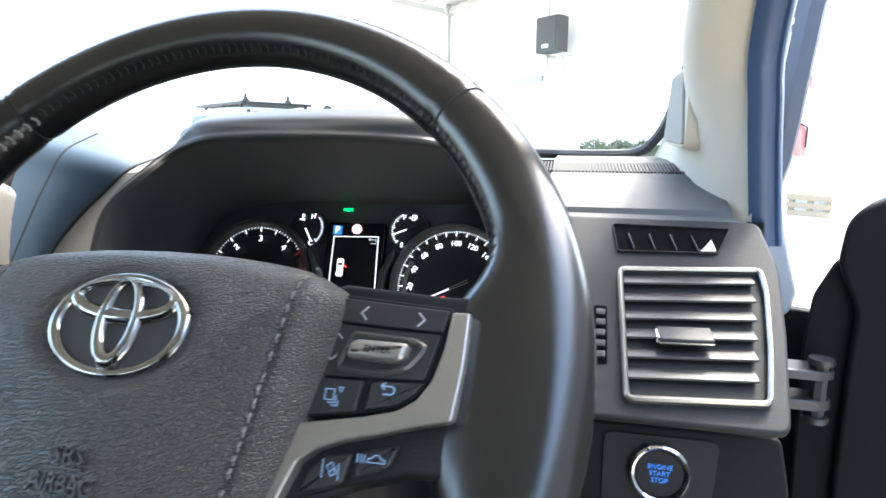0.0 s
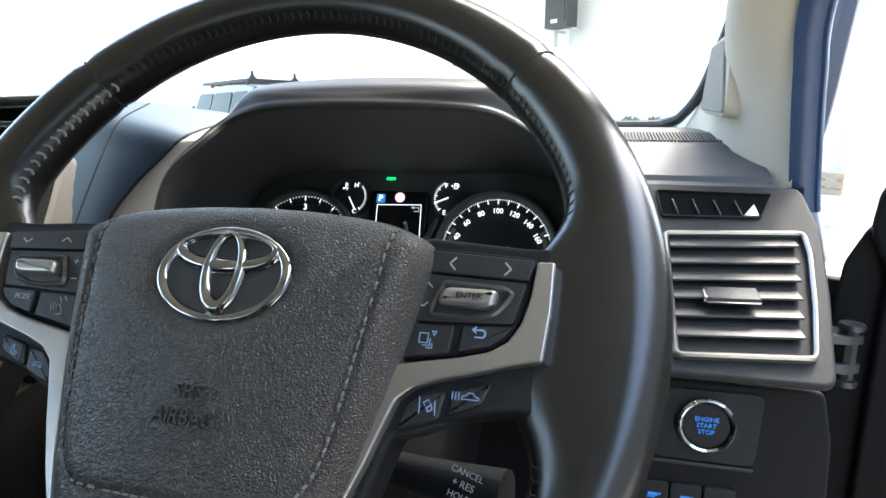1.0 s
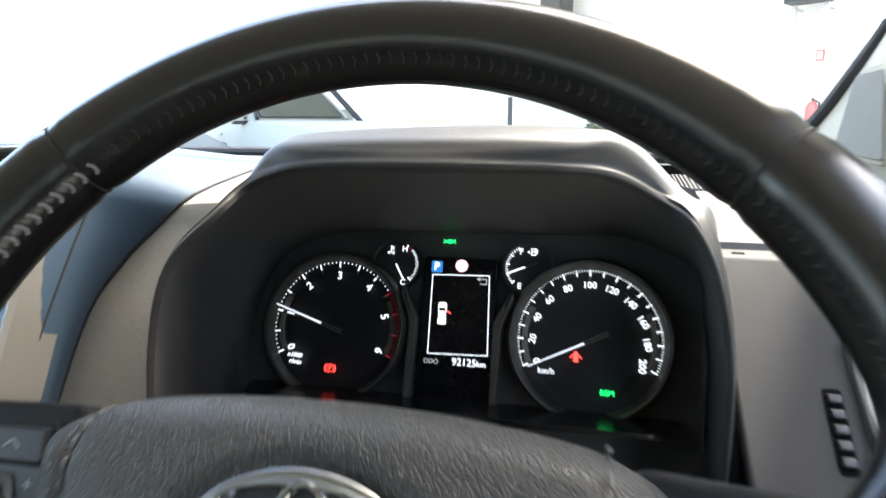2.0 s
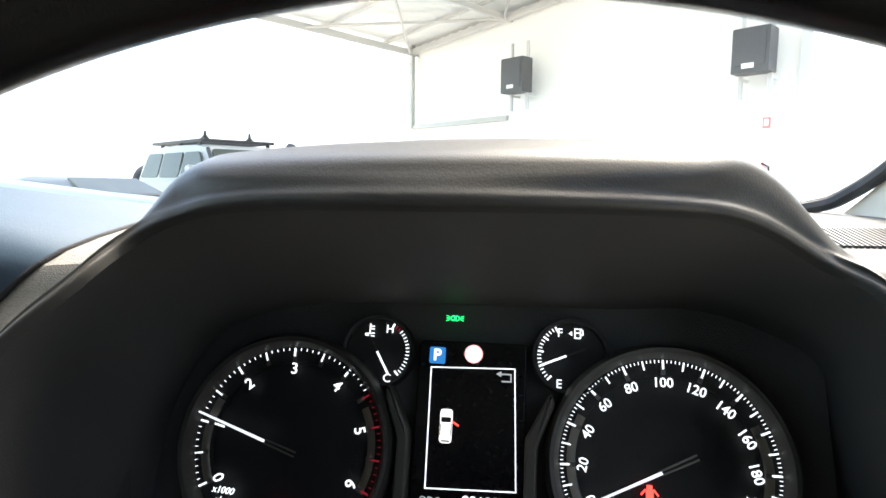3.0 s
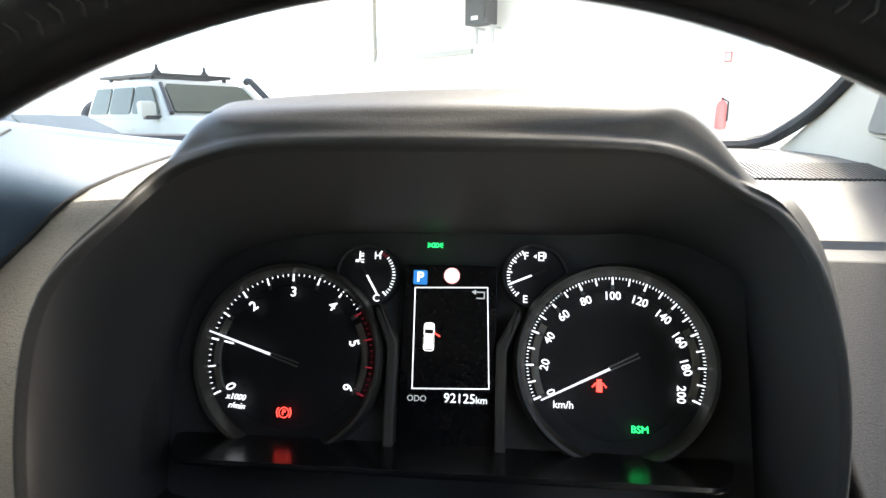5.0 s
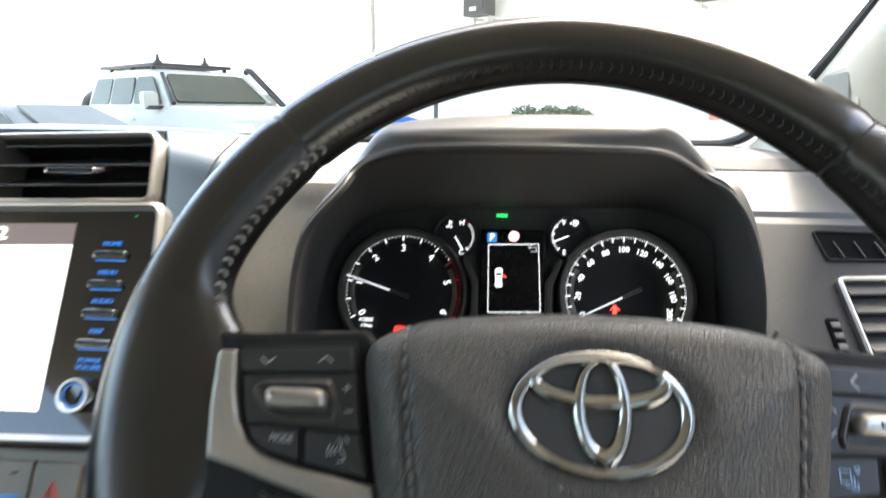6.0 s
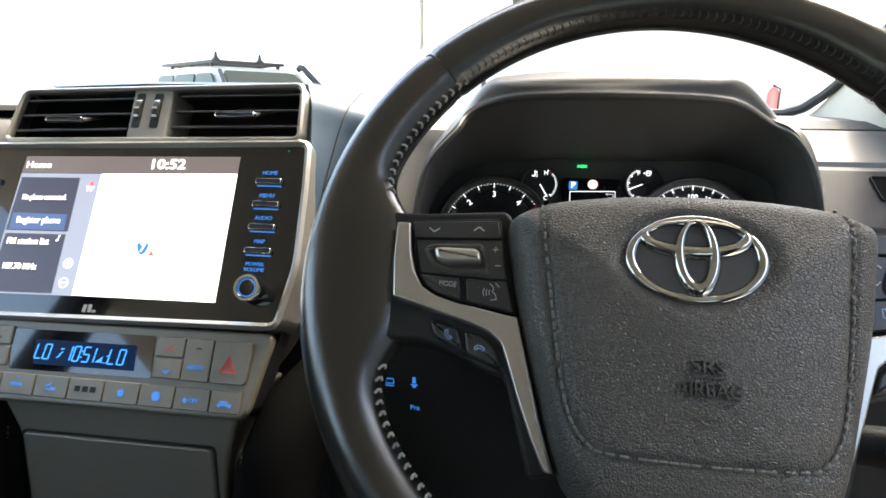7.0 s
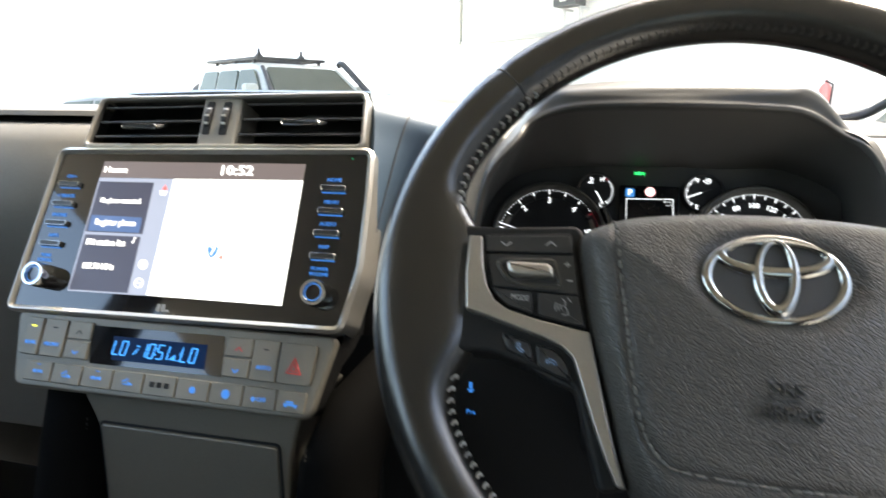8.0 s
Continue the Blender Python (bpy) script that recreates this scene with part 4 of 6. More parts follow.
tile = part("gear_tile", bm, SCREEN_ICON, middle, "blue gear tile")
letters("lettering", "P", 0.0082, at(DIALS, -0.0177, 0.0197, 0.0030), WHITE_GLOW, tile, bold=0.0002)
bm = mesh()
lathe(bm, [(0.0, 0.0028), (0.0040, 0.0028), (0.0040, 0.002)], at(DIALS, 0.0012, 0.0212), 28, (False, False))
sign = part("speed_sign", bm, WHITE_GLOW, middle, "white round speed sign with a red ring")
bm = mesh()
lathe(bm, [(0.0040, 0.0030), (0.0047, 0.0030), (0.0047, 0.002)], at(DIALS, 0.0012, 0.0212), 28, (False, False))
part("sign_ring", bm, light("faint red ring", (0.8, 0.35, 0.38), 0.6), sign)
bm = mesh()
bars(bm, DIALS, [(0.0002, 0.0212, 0.0016, 0.0005, 0), (0.0024, 0.0212, 0.0016, 0.0005, 0)], 0.0031)
part("sign_dashes", bm, DIM_GLOW, sign)
bm = mesh()
bars(bm, DIALS, [(0.0180, 0.0118, 0.0060, 0.0007, 0), (0.0207, 0.0100, 0.0007, 0.0040, 0), (0.0185, 0.0082, 0.0050, 0.0007, 0)], 0.0026)
prism(bm, [(0.0132, 0.0118), (0.0158, 0.0103), (0.0158, 0.0133)], 0.0024, 0.0028, DIALS)
part("return_arrow", bm, DIM_GLOW, middle)
bm = mesh()
prism(bm, rect(-0.0142, -0.0235, -0.0080, -0.0070, 0.0018), 0.002, 0.0025, DIALS)
icon = part("car_symbol", bm, SCREEN_TEXT, middle, "white car seen from above on the display")
bm = mesh()
bars(bm, DIALS, [(-0.0111, -0.0122, 0.0050, 0.0026, 0), (-0.0111, -0.0225, 0.0044, 0.0008, 0), (-0.0138, -0.0170, 0.0005, 0.0060, 0), (-0.0084, -0.0170, 0.0005, 0.0060, 0)], 0.0027)
part("car_symbol_glass", bm, BLACK, icon)
bm = mesh()
bars(bm, DIALS, [(-0.0064, -0.0138, 0.0040, 0.0009, -30)], 0.0026)
part("open_door_symbol", bm, RED_GLOW, icon, "red open door of the symbol")
letters("lettering", "ODO", 0.0048, at(DIALS, -0.0168, -0.0508, 0.0023), DIM_GLOW, middle)
letters("lettering", "92125", 0.0074, at(DIALS, 0.0080, -0.0500, 0.0023), WHITE_GLOW, middle)
letters("lettering", "km", 0.0056, at(DIALS, 0.0206, -0.0504, 0.0023), WHITE_GLOW, middle)
# warning lamps
bm = mesh()
for s in (-1, 1):
    u = -0.0095
    tube(bm, [DIALS @ Vector((u + s * (0.0004 + 0.0018 * math.sin(math.pi * i / 8)), 0.0394 + 0.0013 * math.cos(math.pi * i / 8), 0.0024)) for i in range(9)], 0.00032, True, 5)
    bars(bm, DIALS, [(u + s * 0.0037, 0.0394 + k * 0.0010, 0.0020, 0.0004, s * k * 22) for k in (-1, 0, 1)], 0.0024)
part("side_light_lamp", bm, GREEN_GLOW, cluster, "green side light symbol")
bm = mesh()
lathe(bm, [(0.0026, 0.0006), (0.0032, 0.0006)], at(DIALS, -0.0955, -0.0625), 24, (False, False))
for s in (-1, 1):
    tube(bm, [DIALS @ Vector((-0.0955 + s * 0.0043 * math.cos(a), -0.0625 + 0.0043 * math.sin(a), 0.0006)) for a in [-0.7 + 0.2 * i for i in range(8)]], 0.0004, False, 5)
lamp = part("brake_lamp", bm, RED_GLOW, cluster, "red parking brake symbol")
letters("lettering", "P", 0.0046, at(DIALS, -0.0955, -0.0626, 0.0008), RED_GLOW, lamp)
bm = mesh()
bars(bm, DIALS, [(0.0872, -0.0402, 0.0034, 0.0052, 0), (0.0872, -0.0368, 0.0026, 0.0022, 0), (0.0843, -0.0389, 0.0034, 0.0008, 50), (0.0901, -0.0389, 0.0034, 0.0008, -50)], 0.0008)
part("door_lamp", bm, RED_GLOW, cluster, "red open door symbol")
letters("blind_spot_lamp", "BSM", 0.0055, at(DIALS, 0.1093, -0.0625, 0.0008), GREEN_GLOW, cluster, "green lit letters")

# ---- centre stack: vents, screen, climate panel, storage box ----
def slat(bm, m, u0, u1, v, depth, tilt, n, t=0.0022):
    box(bm, (0, 0, 0), (u1 - u0, t, depth), at(m, (u0 + u1) / 2, v, n - depth / 2) @ pose(0, 0, 0, tilt, 0, 0))


vent = thing("centre_air_vent", (-0.585, 0.40, 1.33), "twin centre air vent with black slats in a satin silver frame", "air vent")
v_out = fillet([(-0.2225, 0.0570), (0.0515, 0.0625), (0.0480, 0.1155), (-0.2155, 0.1085)], 0.009, 5)
bm = mesh()
frame_ring(bm, v_out, 0.0042, -0.012, 0.004, STACK, 0.0015)
part("frame", bm, SILVER, vent, "satin silver frame")
bm = mesh()
prism(bm, offset(v_out if area(v_out) > 0 else v_out[::-1], 0.003), -0.048, -0.042, STACK)
part("duct", bm, BLACK, vent)
bm = mesh()
loft(bm, [[STACK @ Vector((*p, n)) for p in offset(v_out if area(v_out) > 0 else v_out[::-1], 0.0042)] for n in (-0.002, -0.044)])
part("duct_wall", bm, BLACK, vent)
for u0, u1, v0, rise in ((-0.2150, -0.1085, 0.0700, 0.0030), (-0.0685, 0.0440, 0.0752, 0.0024)):
    lean = math.degrees(math.atan2(rise, u1 - u0))
    for k in range(3):
        v = v0 + k * 0.0144 + rise / 2
        bm = mesh()
        prism(bm, fillet([(-0.0010, -0.0008), (0.0014, -0.0010), (0.028, 0.0135), (0.028, 0.0160), (0.0010, 0.0012), (-0.0010, 0.0006)], 0.0005, 2), -(u1 - u0 - 0.002 * k) / 2, (u1 - u0 - 0.002 * k) / 2, at(STACK, (u0 + u1) / 2 + 0.0012 * k, v, -0.0015, lean) @ Matrix(((0, 0, 1, 0), (0, 1, 0, 0), (-1, 0, 0, 0), (0, 0, 0, 1))))
        part("slat", bm, SLAT, vent)
for uc, vc in ((-0.1656, 0.0780), (-0.0086, 0.0842)):
    bm = mesh()
    loft(bm, [[STACK @ Vector((uc + u + du, vc + v + dv, n)) for u, v in rect(-0.0172, -0.0022, 0.0172, 0.0022, 0.0016)] for du, dv, n in ((0, 0, 0.0050), (0.002, 0.0018, 0.0015), (0.006, 0.0110, -0.012), (0.010, 0.0185, -0.022))], True, (True, True))
    tab = part("tab", bm, DARK, vent, "dark direction tab with a chrome edge")
    bm = mesh()
    frame_ring(bm, rect(uc - 0.0178, vc - 0.0024, uc + 0.0178, vc + 0.0024, 0.0020), 0.0012, 0.0035, 0.0064, STACK, 0.0005)
    part("tab_edge", bm, CHROME, tab)
bm = mesh()
prism(bm, fillet([(-0.1062, 0.0618), (-0.0708, 0.0625), (-0.0703, 0.1120), (-0.1073, 0.1112)], 0.003), -0.03, 0.0015, STACK, 0.002)
div = part("divider", bm, DIVIDER, vent, "grey divider with two thumbwheels")
for u in (-0.0993, -0.0826):
    bm = mesh()
    prism(bm, rect(u - 0.0040, 0.0730, u + 0.0040, 0.1050, 0.002), 0.0, 0.0020, STACK, 0.0004)
    part("wheel_slot", bm, BLACK, div)
    bm = mesh()
    lathe(bm, [(0.0, -0.0028), (0.016, -0.0028), (0.0168, -0.001), (0.0168, 0.001), (0.016, 0.0028), (0.0, 0.0028)], at(STACK, u, 0.090, -0.0115) @ pose(0, 0, 0, 0, 90, 0), 40, (False, False))
    wheel_part = part("thumbwheel", bm, DARK, div)
    bm = mesh()
    for k in range(5):
        a = radians(-48 + k * 24)
        box(bm, (0, 0, 0), (0.0040, 0.0020, 0.0014), at(STACK, u, 0.090 + 0.0165 * math.sin(a), -0.0115 + 0.0165 * math.cos(a)) @ pose(0, 0, 0, -math.degrees(a), 0, 0), 0.0004)
    part("thumbwheel_ribs", bm, SILVER, wheel_part)

RADIO = STACK @ Matrix.Translation((0, 0, -0.0085))
radio = thing("touch_screen_unit", (-0.585, 0.34, 1.27), "gloss black touch screen unit in a silver frame, showing a map", "screen")
b_out = fillet([(-0.2560, -0.0975), (0.0560, -0.0905), (0.0655, -0.040), (0.0640, 0.0200), (0.0612, 0.0640), (-0.2450, 0.0560)], 0.010, 5)
bm = mesh()
frame_ring(bm, b_out, 0.0058, -0.022, 0.0140, RADIO, 0.0026)
part("frame", bm, SILVER, radio, "satin silver frame")
bm = mesh()
prism(bm, offset(b_out, 0.0046), -0.012, 0.0105, RADIO, 0.0008)
panel = part("panel", bm, PIANO, radio, "gloss black front panel")
N = 0.0106
quads = [("screen_ground", SCREEN_EDGE, [(-0.1985, -0.0755), (-0.1200, -0.0738), (-0.1195, 0.0300), (-0.1955, 0.0285)], 0),
         ("header_bar", SCREEN_HEAD, [(-0.1955, 0.0288), (0.0016, 0.0333), (0.0018, 0.0480), (-0.1945, 0.0442)], 0),
         ("map", SCREEN_MAP, [(-0.1205, -0.0735), (0.0018, -0.0722), (0.0016, 0.0331), (-0.1195, 0.0300)], 0.0002),
         ("list_tile", SCREEN_LIST, [(-0.1958, -0.0222), (-0.1380, -0.0214), (-0.1385, 0.0258), (-0.1937, 0.0249)], 0.0003),
         ("list_tile", SCREEN_LIST, [(-0.1970, -0.0742), (-0.1390, -0.0730), (-0.1390, -0.0239), (-0.1950, -0.0248)], 0.0003),
         ("list_tile", SCREEN_BLUE, [(-0.1930, -0.0212), (-0.1415, -0.0205), (-0.1420, -0.0068), (-0.1930, -0.0068)], 0.0005)]
for name, mat, pts, n in quads:
    bm = mesh()
    prism(bm, pts, N - 0.0004, N + 0.0003 + n, RADIO)
    part(name, bm, mat, panel)
for body, u, v, size, wide, bold in (("Home", -0.1800, 0.0362, 0.0085, 0.0233, 0.0), ("10:52", -0.0610, 0.0393, 0.0122, 0.0300, 0.0002), ("No phone connected.", -0.1670, 0.0074, 0.0066, 0.0410, 0.0001), ("Register phone", -0.1672, -0.0128, 0.0078, 0.0402, 0.0001),
                                     ("FM station list", -0.1720, -0.0312, 0.0076, 0.0385, 0.0001), ("107.70 MHz", -0.1740, -0.0525, 0.0072, 0.0306, 0.0001)):
    letters("lettering", body, size, at(RADIO, u, v, N + 0.0010, 1.2), SCREEN_TEXT, panel, bold=bold, width=wide)
bm = mesh()
bars(bm, RADIO, [(-0.1443, -0.0270, 0.0005, 0.0042, 0), (-0.1452, -0.0292, 0.0018, 0.0014, 20), (-0.1434, -0.0252, 0.0016, 0.0006, -30)], N + 0.0010)
part("note_mark", bm, SCREEN_TEXT, panel)
bm = mesh()
lathe(bm, [(0.0, 0.0), (0.0009, 0.0)], at(RADIO, 0.0425, 0.0540, N + 0.0003), 12, (False, False))
part("indicator", bm, light("small green indicator", (0.02, 0.5, 0.2), 0.12), panel)
letters("lettering", "W", 0.0065, at(RADIO, -0.1268, 0.0160, N + 0.0008), SCREEN_TEXT, panel)
for tri in ([(-0.1284, 0.0196), (-0.1240, 0.0196), (-0.1262, 0.0236)], [(-0.0618, -0.0382), (-0.0566, -0.0382), (-0.0592, -0.0335)]):
    bm = mesh()
    prism(bm, tri, N, N + 0.0008, RADIO)
    part("red_pointer", bm, RED_GLOW, panel)
bm = mesh()
prism(bm, fillet([(-0.0715, -0.0350), (-0.0680, -0.0385), (-0.0640, -0.0350), (-0.0625, -0.0285), (-0.0680, -0.0275), (-0.0735, -0.0285)], 0.002), N, N + 0.0008, RADIO)
shield = part("road_shield", bm, SCREEN_ICON, panel, "blue road shield")
letters("lettering", "7", 0.0095, at(RADIO, -0.0676, -0.0326, N + 0.0011), SCREEN_TEXT, shield)
bm = mesh()
for v in (-0.0478, -0.0638):
    lathe(bm, [(0.0034, 0.0), (0.0042, 0.0)], at(RADIO, -0.1302, v, N + 0.0008), 24, (False, False))
    bars(bm, RADIO, [(-0.1302, v, 0.0045, 0.0009, 0)] + ([(-0.1302, v, 0.0009, 0.0045, 0)] if v > -0.05 else []), N + 0.0008)
part("zoom_marks", bm, SCREEN_TEXT, panel)
bm = mesh()
bars(bm, RADIO, [(-0.1068, -0.0830, 0.0030, 0.0062, -8), (-0.1025, -0.0828, 0.0030, 0.0062, 0), (-0.0985, -0.0848, 0.0032, 0.0020, 0)], N + 0.0002)
part("maker_mark", bm, material("grey print on gloss", (0.28, 0.28, 0.28), 0.5), panel, "small grey maker's mark")
for words in ((("HOME", 0.0303, 0.0267), ("MENU", 0.0306, 0.0075), ("AUDIO", 0.0306, -0.0112), ("MAP", 0.0304, -0.0303)), (("CH >", -0.2240, 0.0206), ("< TRACK", -0.2251, 0.0019), ("PHONE", -0.2265, -0.0163), ("APPS", -0.2270, -0.0353))):
    for word, col, v in words:
        bm = mesh()
        prism(bm, rect(col - 0.0106, v - 0.0026, col + 0.0106, v + 0.0024, 0.0012), 0.0100, 0.0135, RADIO, 0.001)
        key = part("key", bm, BUTTON, panel, "black key with a chrome edge and a blue line")
        bm = mesh()
        frame_ring(bm, rect(col - 0.0108, v - 0.0022, col + 0.0108, v + 0.0025, 0.0012), 0.0008, 0.0125, 0.0141, RADIO, 0.0003)
        part("key_edge", bm, CHROME, key)
        bm = mesh()
        box(bm, (col + 0.0003, v - 0.0033, 0.0110), (0.0205, 0.0009, 0.0006), RADIO)
        part("key_light", bm, BLUE_GLOW, key)
        letters("lettering", word, 0.0046, at(RADIO, col - 0.0008, v + 0.0079, N + 0.0002, 1), BLUE_GLOW, panel)
letters("lettering", "POWER\nVOLUME", 0.0043, at(RADIO, 0.0288, -0.0428, N + 0.0002), BLUE_GLOW, panel)
letters("lettering", "TUNE\nSCROLL", 0.0043, at(RADIO, -0.2300, -0.0480, N + 0.0002), BLUE_GLOW, panel)
for u, v in ((0.0328, -0.0614), (-0.2235, -0.0650)):
    bm = mesh()
    lathe(bm, [(0.0106, 0.010), (0.0104, 0.024), (0.0098, 0.0262), (0.0080, 0.0262), (0.0074, 0.0245)], at(RADIO, u, v), 40, (False, False))
    knob = part("knob", bm, CHROME, radio, "satin silver rotary knob with a blue ring")
    bm = mesh()
    lathe(bm, [(0.0, 0.0242), (0.0064, 0.0242), (0.0076, 0.0246)], at(RADIO, u, v), 40, (False, False))
    part("knob_cap", bm, PIANO, knob)
    bm = mesh()
    lathe(bm, [(0.0061, 0.0247), (0.0069, 0.0247)], at(RADIO, u, v), 40, (False, False))
    part("knob_light", bm, BLUE_GLOW, knob)

CLIMATE = STACK @ Matrix.Translation((0.0008, -0.0024, 0))
climate = thing("climate_panel", (-0.585, 0.28, 1.15), "satin warm grey climate control panel with a blue readout", "climate control")
bm = mesh()
prism(bm, fillet([(-0.2300, -0.1560), (0.0395, -0.1540), (0.0530, -0.0900), (-0.2440, -0.0930)], 0.009), -0.0045, 0.0020, CLIMATE, 0.003)
part("body", bm, SILVER_DARK, climate)
bm = mesh()
prism(bm, fillet([(-0.2280, -0.1540), (0.0375, -0.1520), (0.0510, -0.0920), (-0.2420, -0.0950)], 0.009), -0.030, -0.0045, CLIMATE)
part("rear_housing", bm, DASH_DARK, climate, "black housing behind the panel")
bm = mesh()
prism(bm, fillet([(-0.1600, -0.1310), (-0.0395, -0.1296), (-0.0425, -0.0980), (-0.1655, -0.1000)], 0.001), 0.0, 0.0026, CLIMATE)
lcd = part("readout_window", bm, PIANO, climate, "gloss black readout window")
bm = mesh()
prism(bm, [(-0.1400, -0.1262), (-0.0545, -0.1254), (-0.0560, -0.1062), (-0.1425, -0.1070)], 0.002, 0.0030, CLIMATE)
READOUT = light("dark blue readout ground", (0.0, 0.025, 0.12), 0.06)
READOUT.node_tree.nodes["Principled BSDF"].inputs["Specular IOR Level"].default_value = 0.1
part("readout_ground", bm, READOUT, lcd)
SEGMENTS = {"0": "abcdef", "1": "bc", "5": "acdfg", "L": "def", "O": "abcdef"}


def figure(bm, m, char, u, v, n, w=0.0050, h=0.0112, t=0.0011, lean=0.14):
    """A leaning seven-segment figure."""
    for k in SEGMENTS[char]:
        x, y, level = {"a": (0, 1, 1), "b": (1, 0.5, 0), "c": (1, -0.5, 0), "d": (0, -1, 1), "e": (-1, -0.5, 0), "f": (-1, 0.5, 0), "g": (0, 0, 1)}[k]
        y *= h / 2
        p = (u + x * w / 2 + lean * y, v + y)
        if level:
            stroke(bm, m, ((p[0] - w * 0.40, p[1]), (p[0] + w * 0.40, p[1])), n, t)
        else:
            stroke(bm, m, ((p[0] - lean * h * 0.20, p[1] - h * 0.20), (p[0] + lean * h * 0.20, p[1] + h * 0.20)), n, t)


for txt, places in (("LO", (-0.1372, -0.1302)), ("1051", (-0.1118, -0.1046, -0.0962, -0.0914)), ("LO", (-0.0742, -0.0664))):
    for char, u in zip(txt, places):
        bm = mesh()
        figure(bm, CLIMATE, char, u, -0.1160, 0.0032)
        part("figure", bm, LCD_GLOW, lcd, "blue lit figure")
bm = mesh()
for dv in (-0.0024, 0.0024):
    box(bm, (-0.1003 + 0.14 * dv, -0.1160 + dv, 0.0032), (0.0011, 0.0013, 0.0003), CLIMATE)
part("colon", bm, LCD_GLOW, lcd)
bm = mesh()
prism(bm, [(-0.0878, -0.1212), (-0.0822, -0.1212), (-0.0822, -0.1166)], 0.003, 0.0034, CLIMATE)
stroke(bm, CLIMATE, ((-0.0818, -0.1212), (-0.0778, -0.1212), (-0.0770, -0.1150), (-0.0788, -0.1162)), 0.0032, 0.0006)
part("level_wedge", bm, LCD_GLOW, lcd)
bm = mesh()
bars(bm, CLIMATE, [(-0.1180, -0.1165, 0.0040, 0.0009, 40), (-0.1172, -0.1132, 0.0030, 0.0011, 0), (-0.1196, -0.1190, 0.0040, 0.0009, 35)], 0.0032)
part("fan_mark", bm, LCD_GLOW, lcd)
cells = [(-0.0385, -0.0158), (-0.0150, 0.0072), (0.0080, 0.0382)]
cells_l = [(-0.1862, -0.1635), (-0.2105, -0.1880), (-0.2290, -0.2125)]
for (u0, u1), kind in zip(cells + cells_l, ("arrows", "auto", "hazard", "arrows", "front", "rear")):
    if kind == "arrows":
        for v0, v1 in ((-0.1130, -0.0980), (-0.1290, -0.1142)):
            bm = mesh()
            prism(bm, rect(u0, v0, u1, v1, 0.001), 0.0, 0.0042, CLIMATE, 0.001)
            part("button", bm, SILVER_DARK, climate)
        bm = mesh()
        chevron(bm, CLIMATE, (u0 + u1) / 2, -0.1070, 0.0045, 0.0058, 0.0030, 0)
        part("raise_arrow", bm, MARK_RED if u0 > -0.1 else DARK, climate)
        bm = mesh()
        chevron(bm, CLIMATE, (u0 + u1) / 2, -0.1238, 0.0045, 0.0052, 0.0028, 180, 0.0011)
        part("lower_arrow", bm, BLUE_GLOW, climate)
        continue
    bm = mesh()
    prism(bm, fillet([(u0, -0.1295), (u1 - (0.002 if kind == "hazard" else 0), -0.1295), (u1, -0.0980), (u0, -0.0980)], 0.0042 if kind == "hazard" else 0.0015), 0.0, 0.0042, CLIMATE, 0.001)
    b = part("button", bm, SILVER_DARK, climate)
    if kind == "hazard":
        bm = mesh()
        tri = [(0.0150, -0.1215), (0.0280, -0.1215), (0.0212, -0.1085)]
        frame_ring(bm, tri, 0.0011, 0.0040, 0.0046, CLIMATE, 0.0001)
        frame_ring(bm, offset(tri, 0.0020), 0.0009, 0.0040, 0.0046, CLIMATE, 0.0001)
        part("hazard_mark", bm, MARK_RED, b, "red warning triangle")
    else:
        letters("lettering", {"auto": "AUTO", "front": "FRONT", "rear": "REAR"}[kind], 0.0046, at(CLIMATE, (u0 + u1) / 2, -0.1192, 0.0045), BLUE_GLOW, b)
        bm = mesh()
        box(bm, ((u0 + u1) / 2, -0.1052, 0.0043), (0.004, 0.0012, 0.0006), CLIMATE)
        part("indicator", bm, YELLOW_GLOW if kind == "rear" else BLACK, b)
edges = [-0.2200, -0.1930, -0.1640, -0.1345, -0.1055, -0.0755, -0.0462, -0.0175, 0.0110, 0.0350]
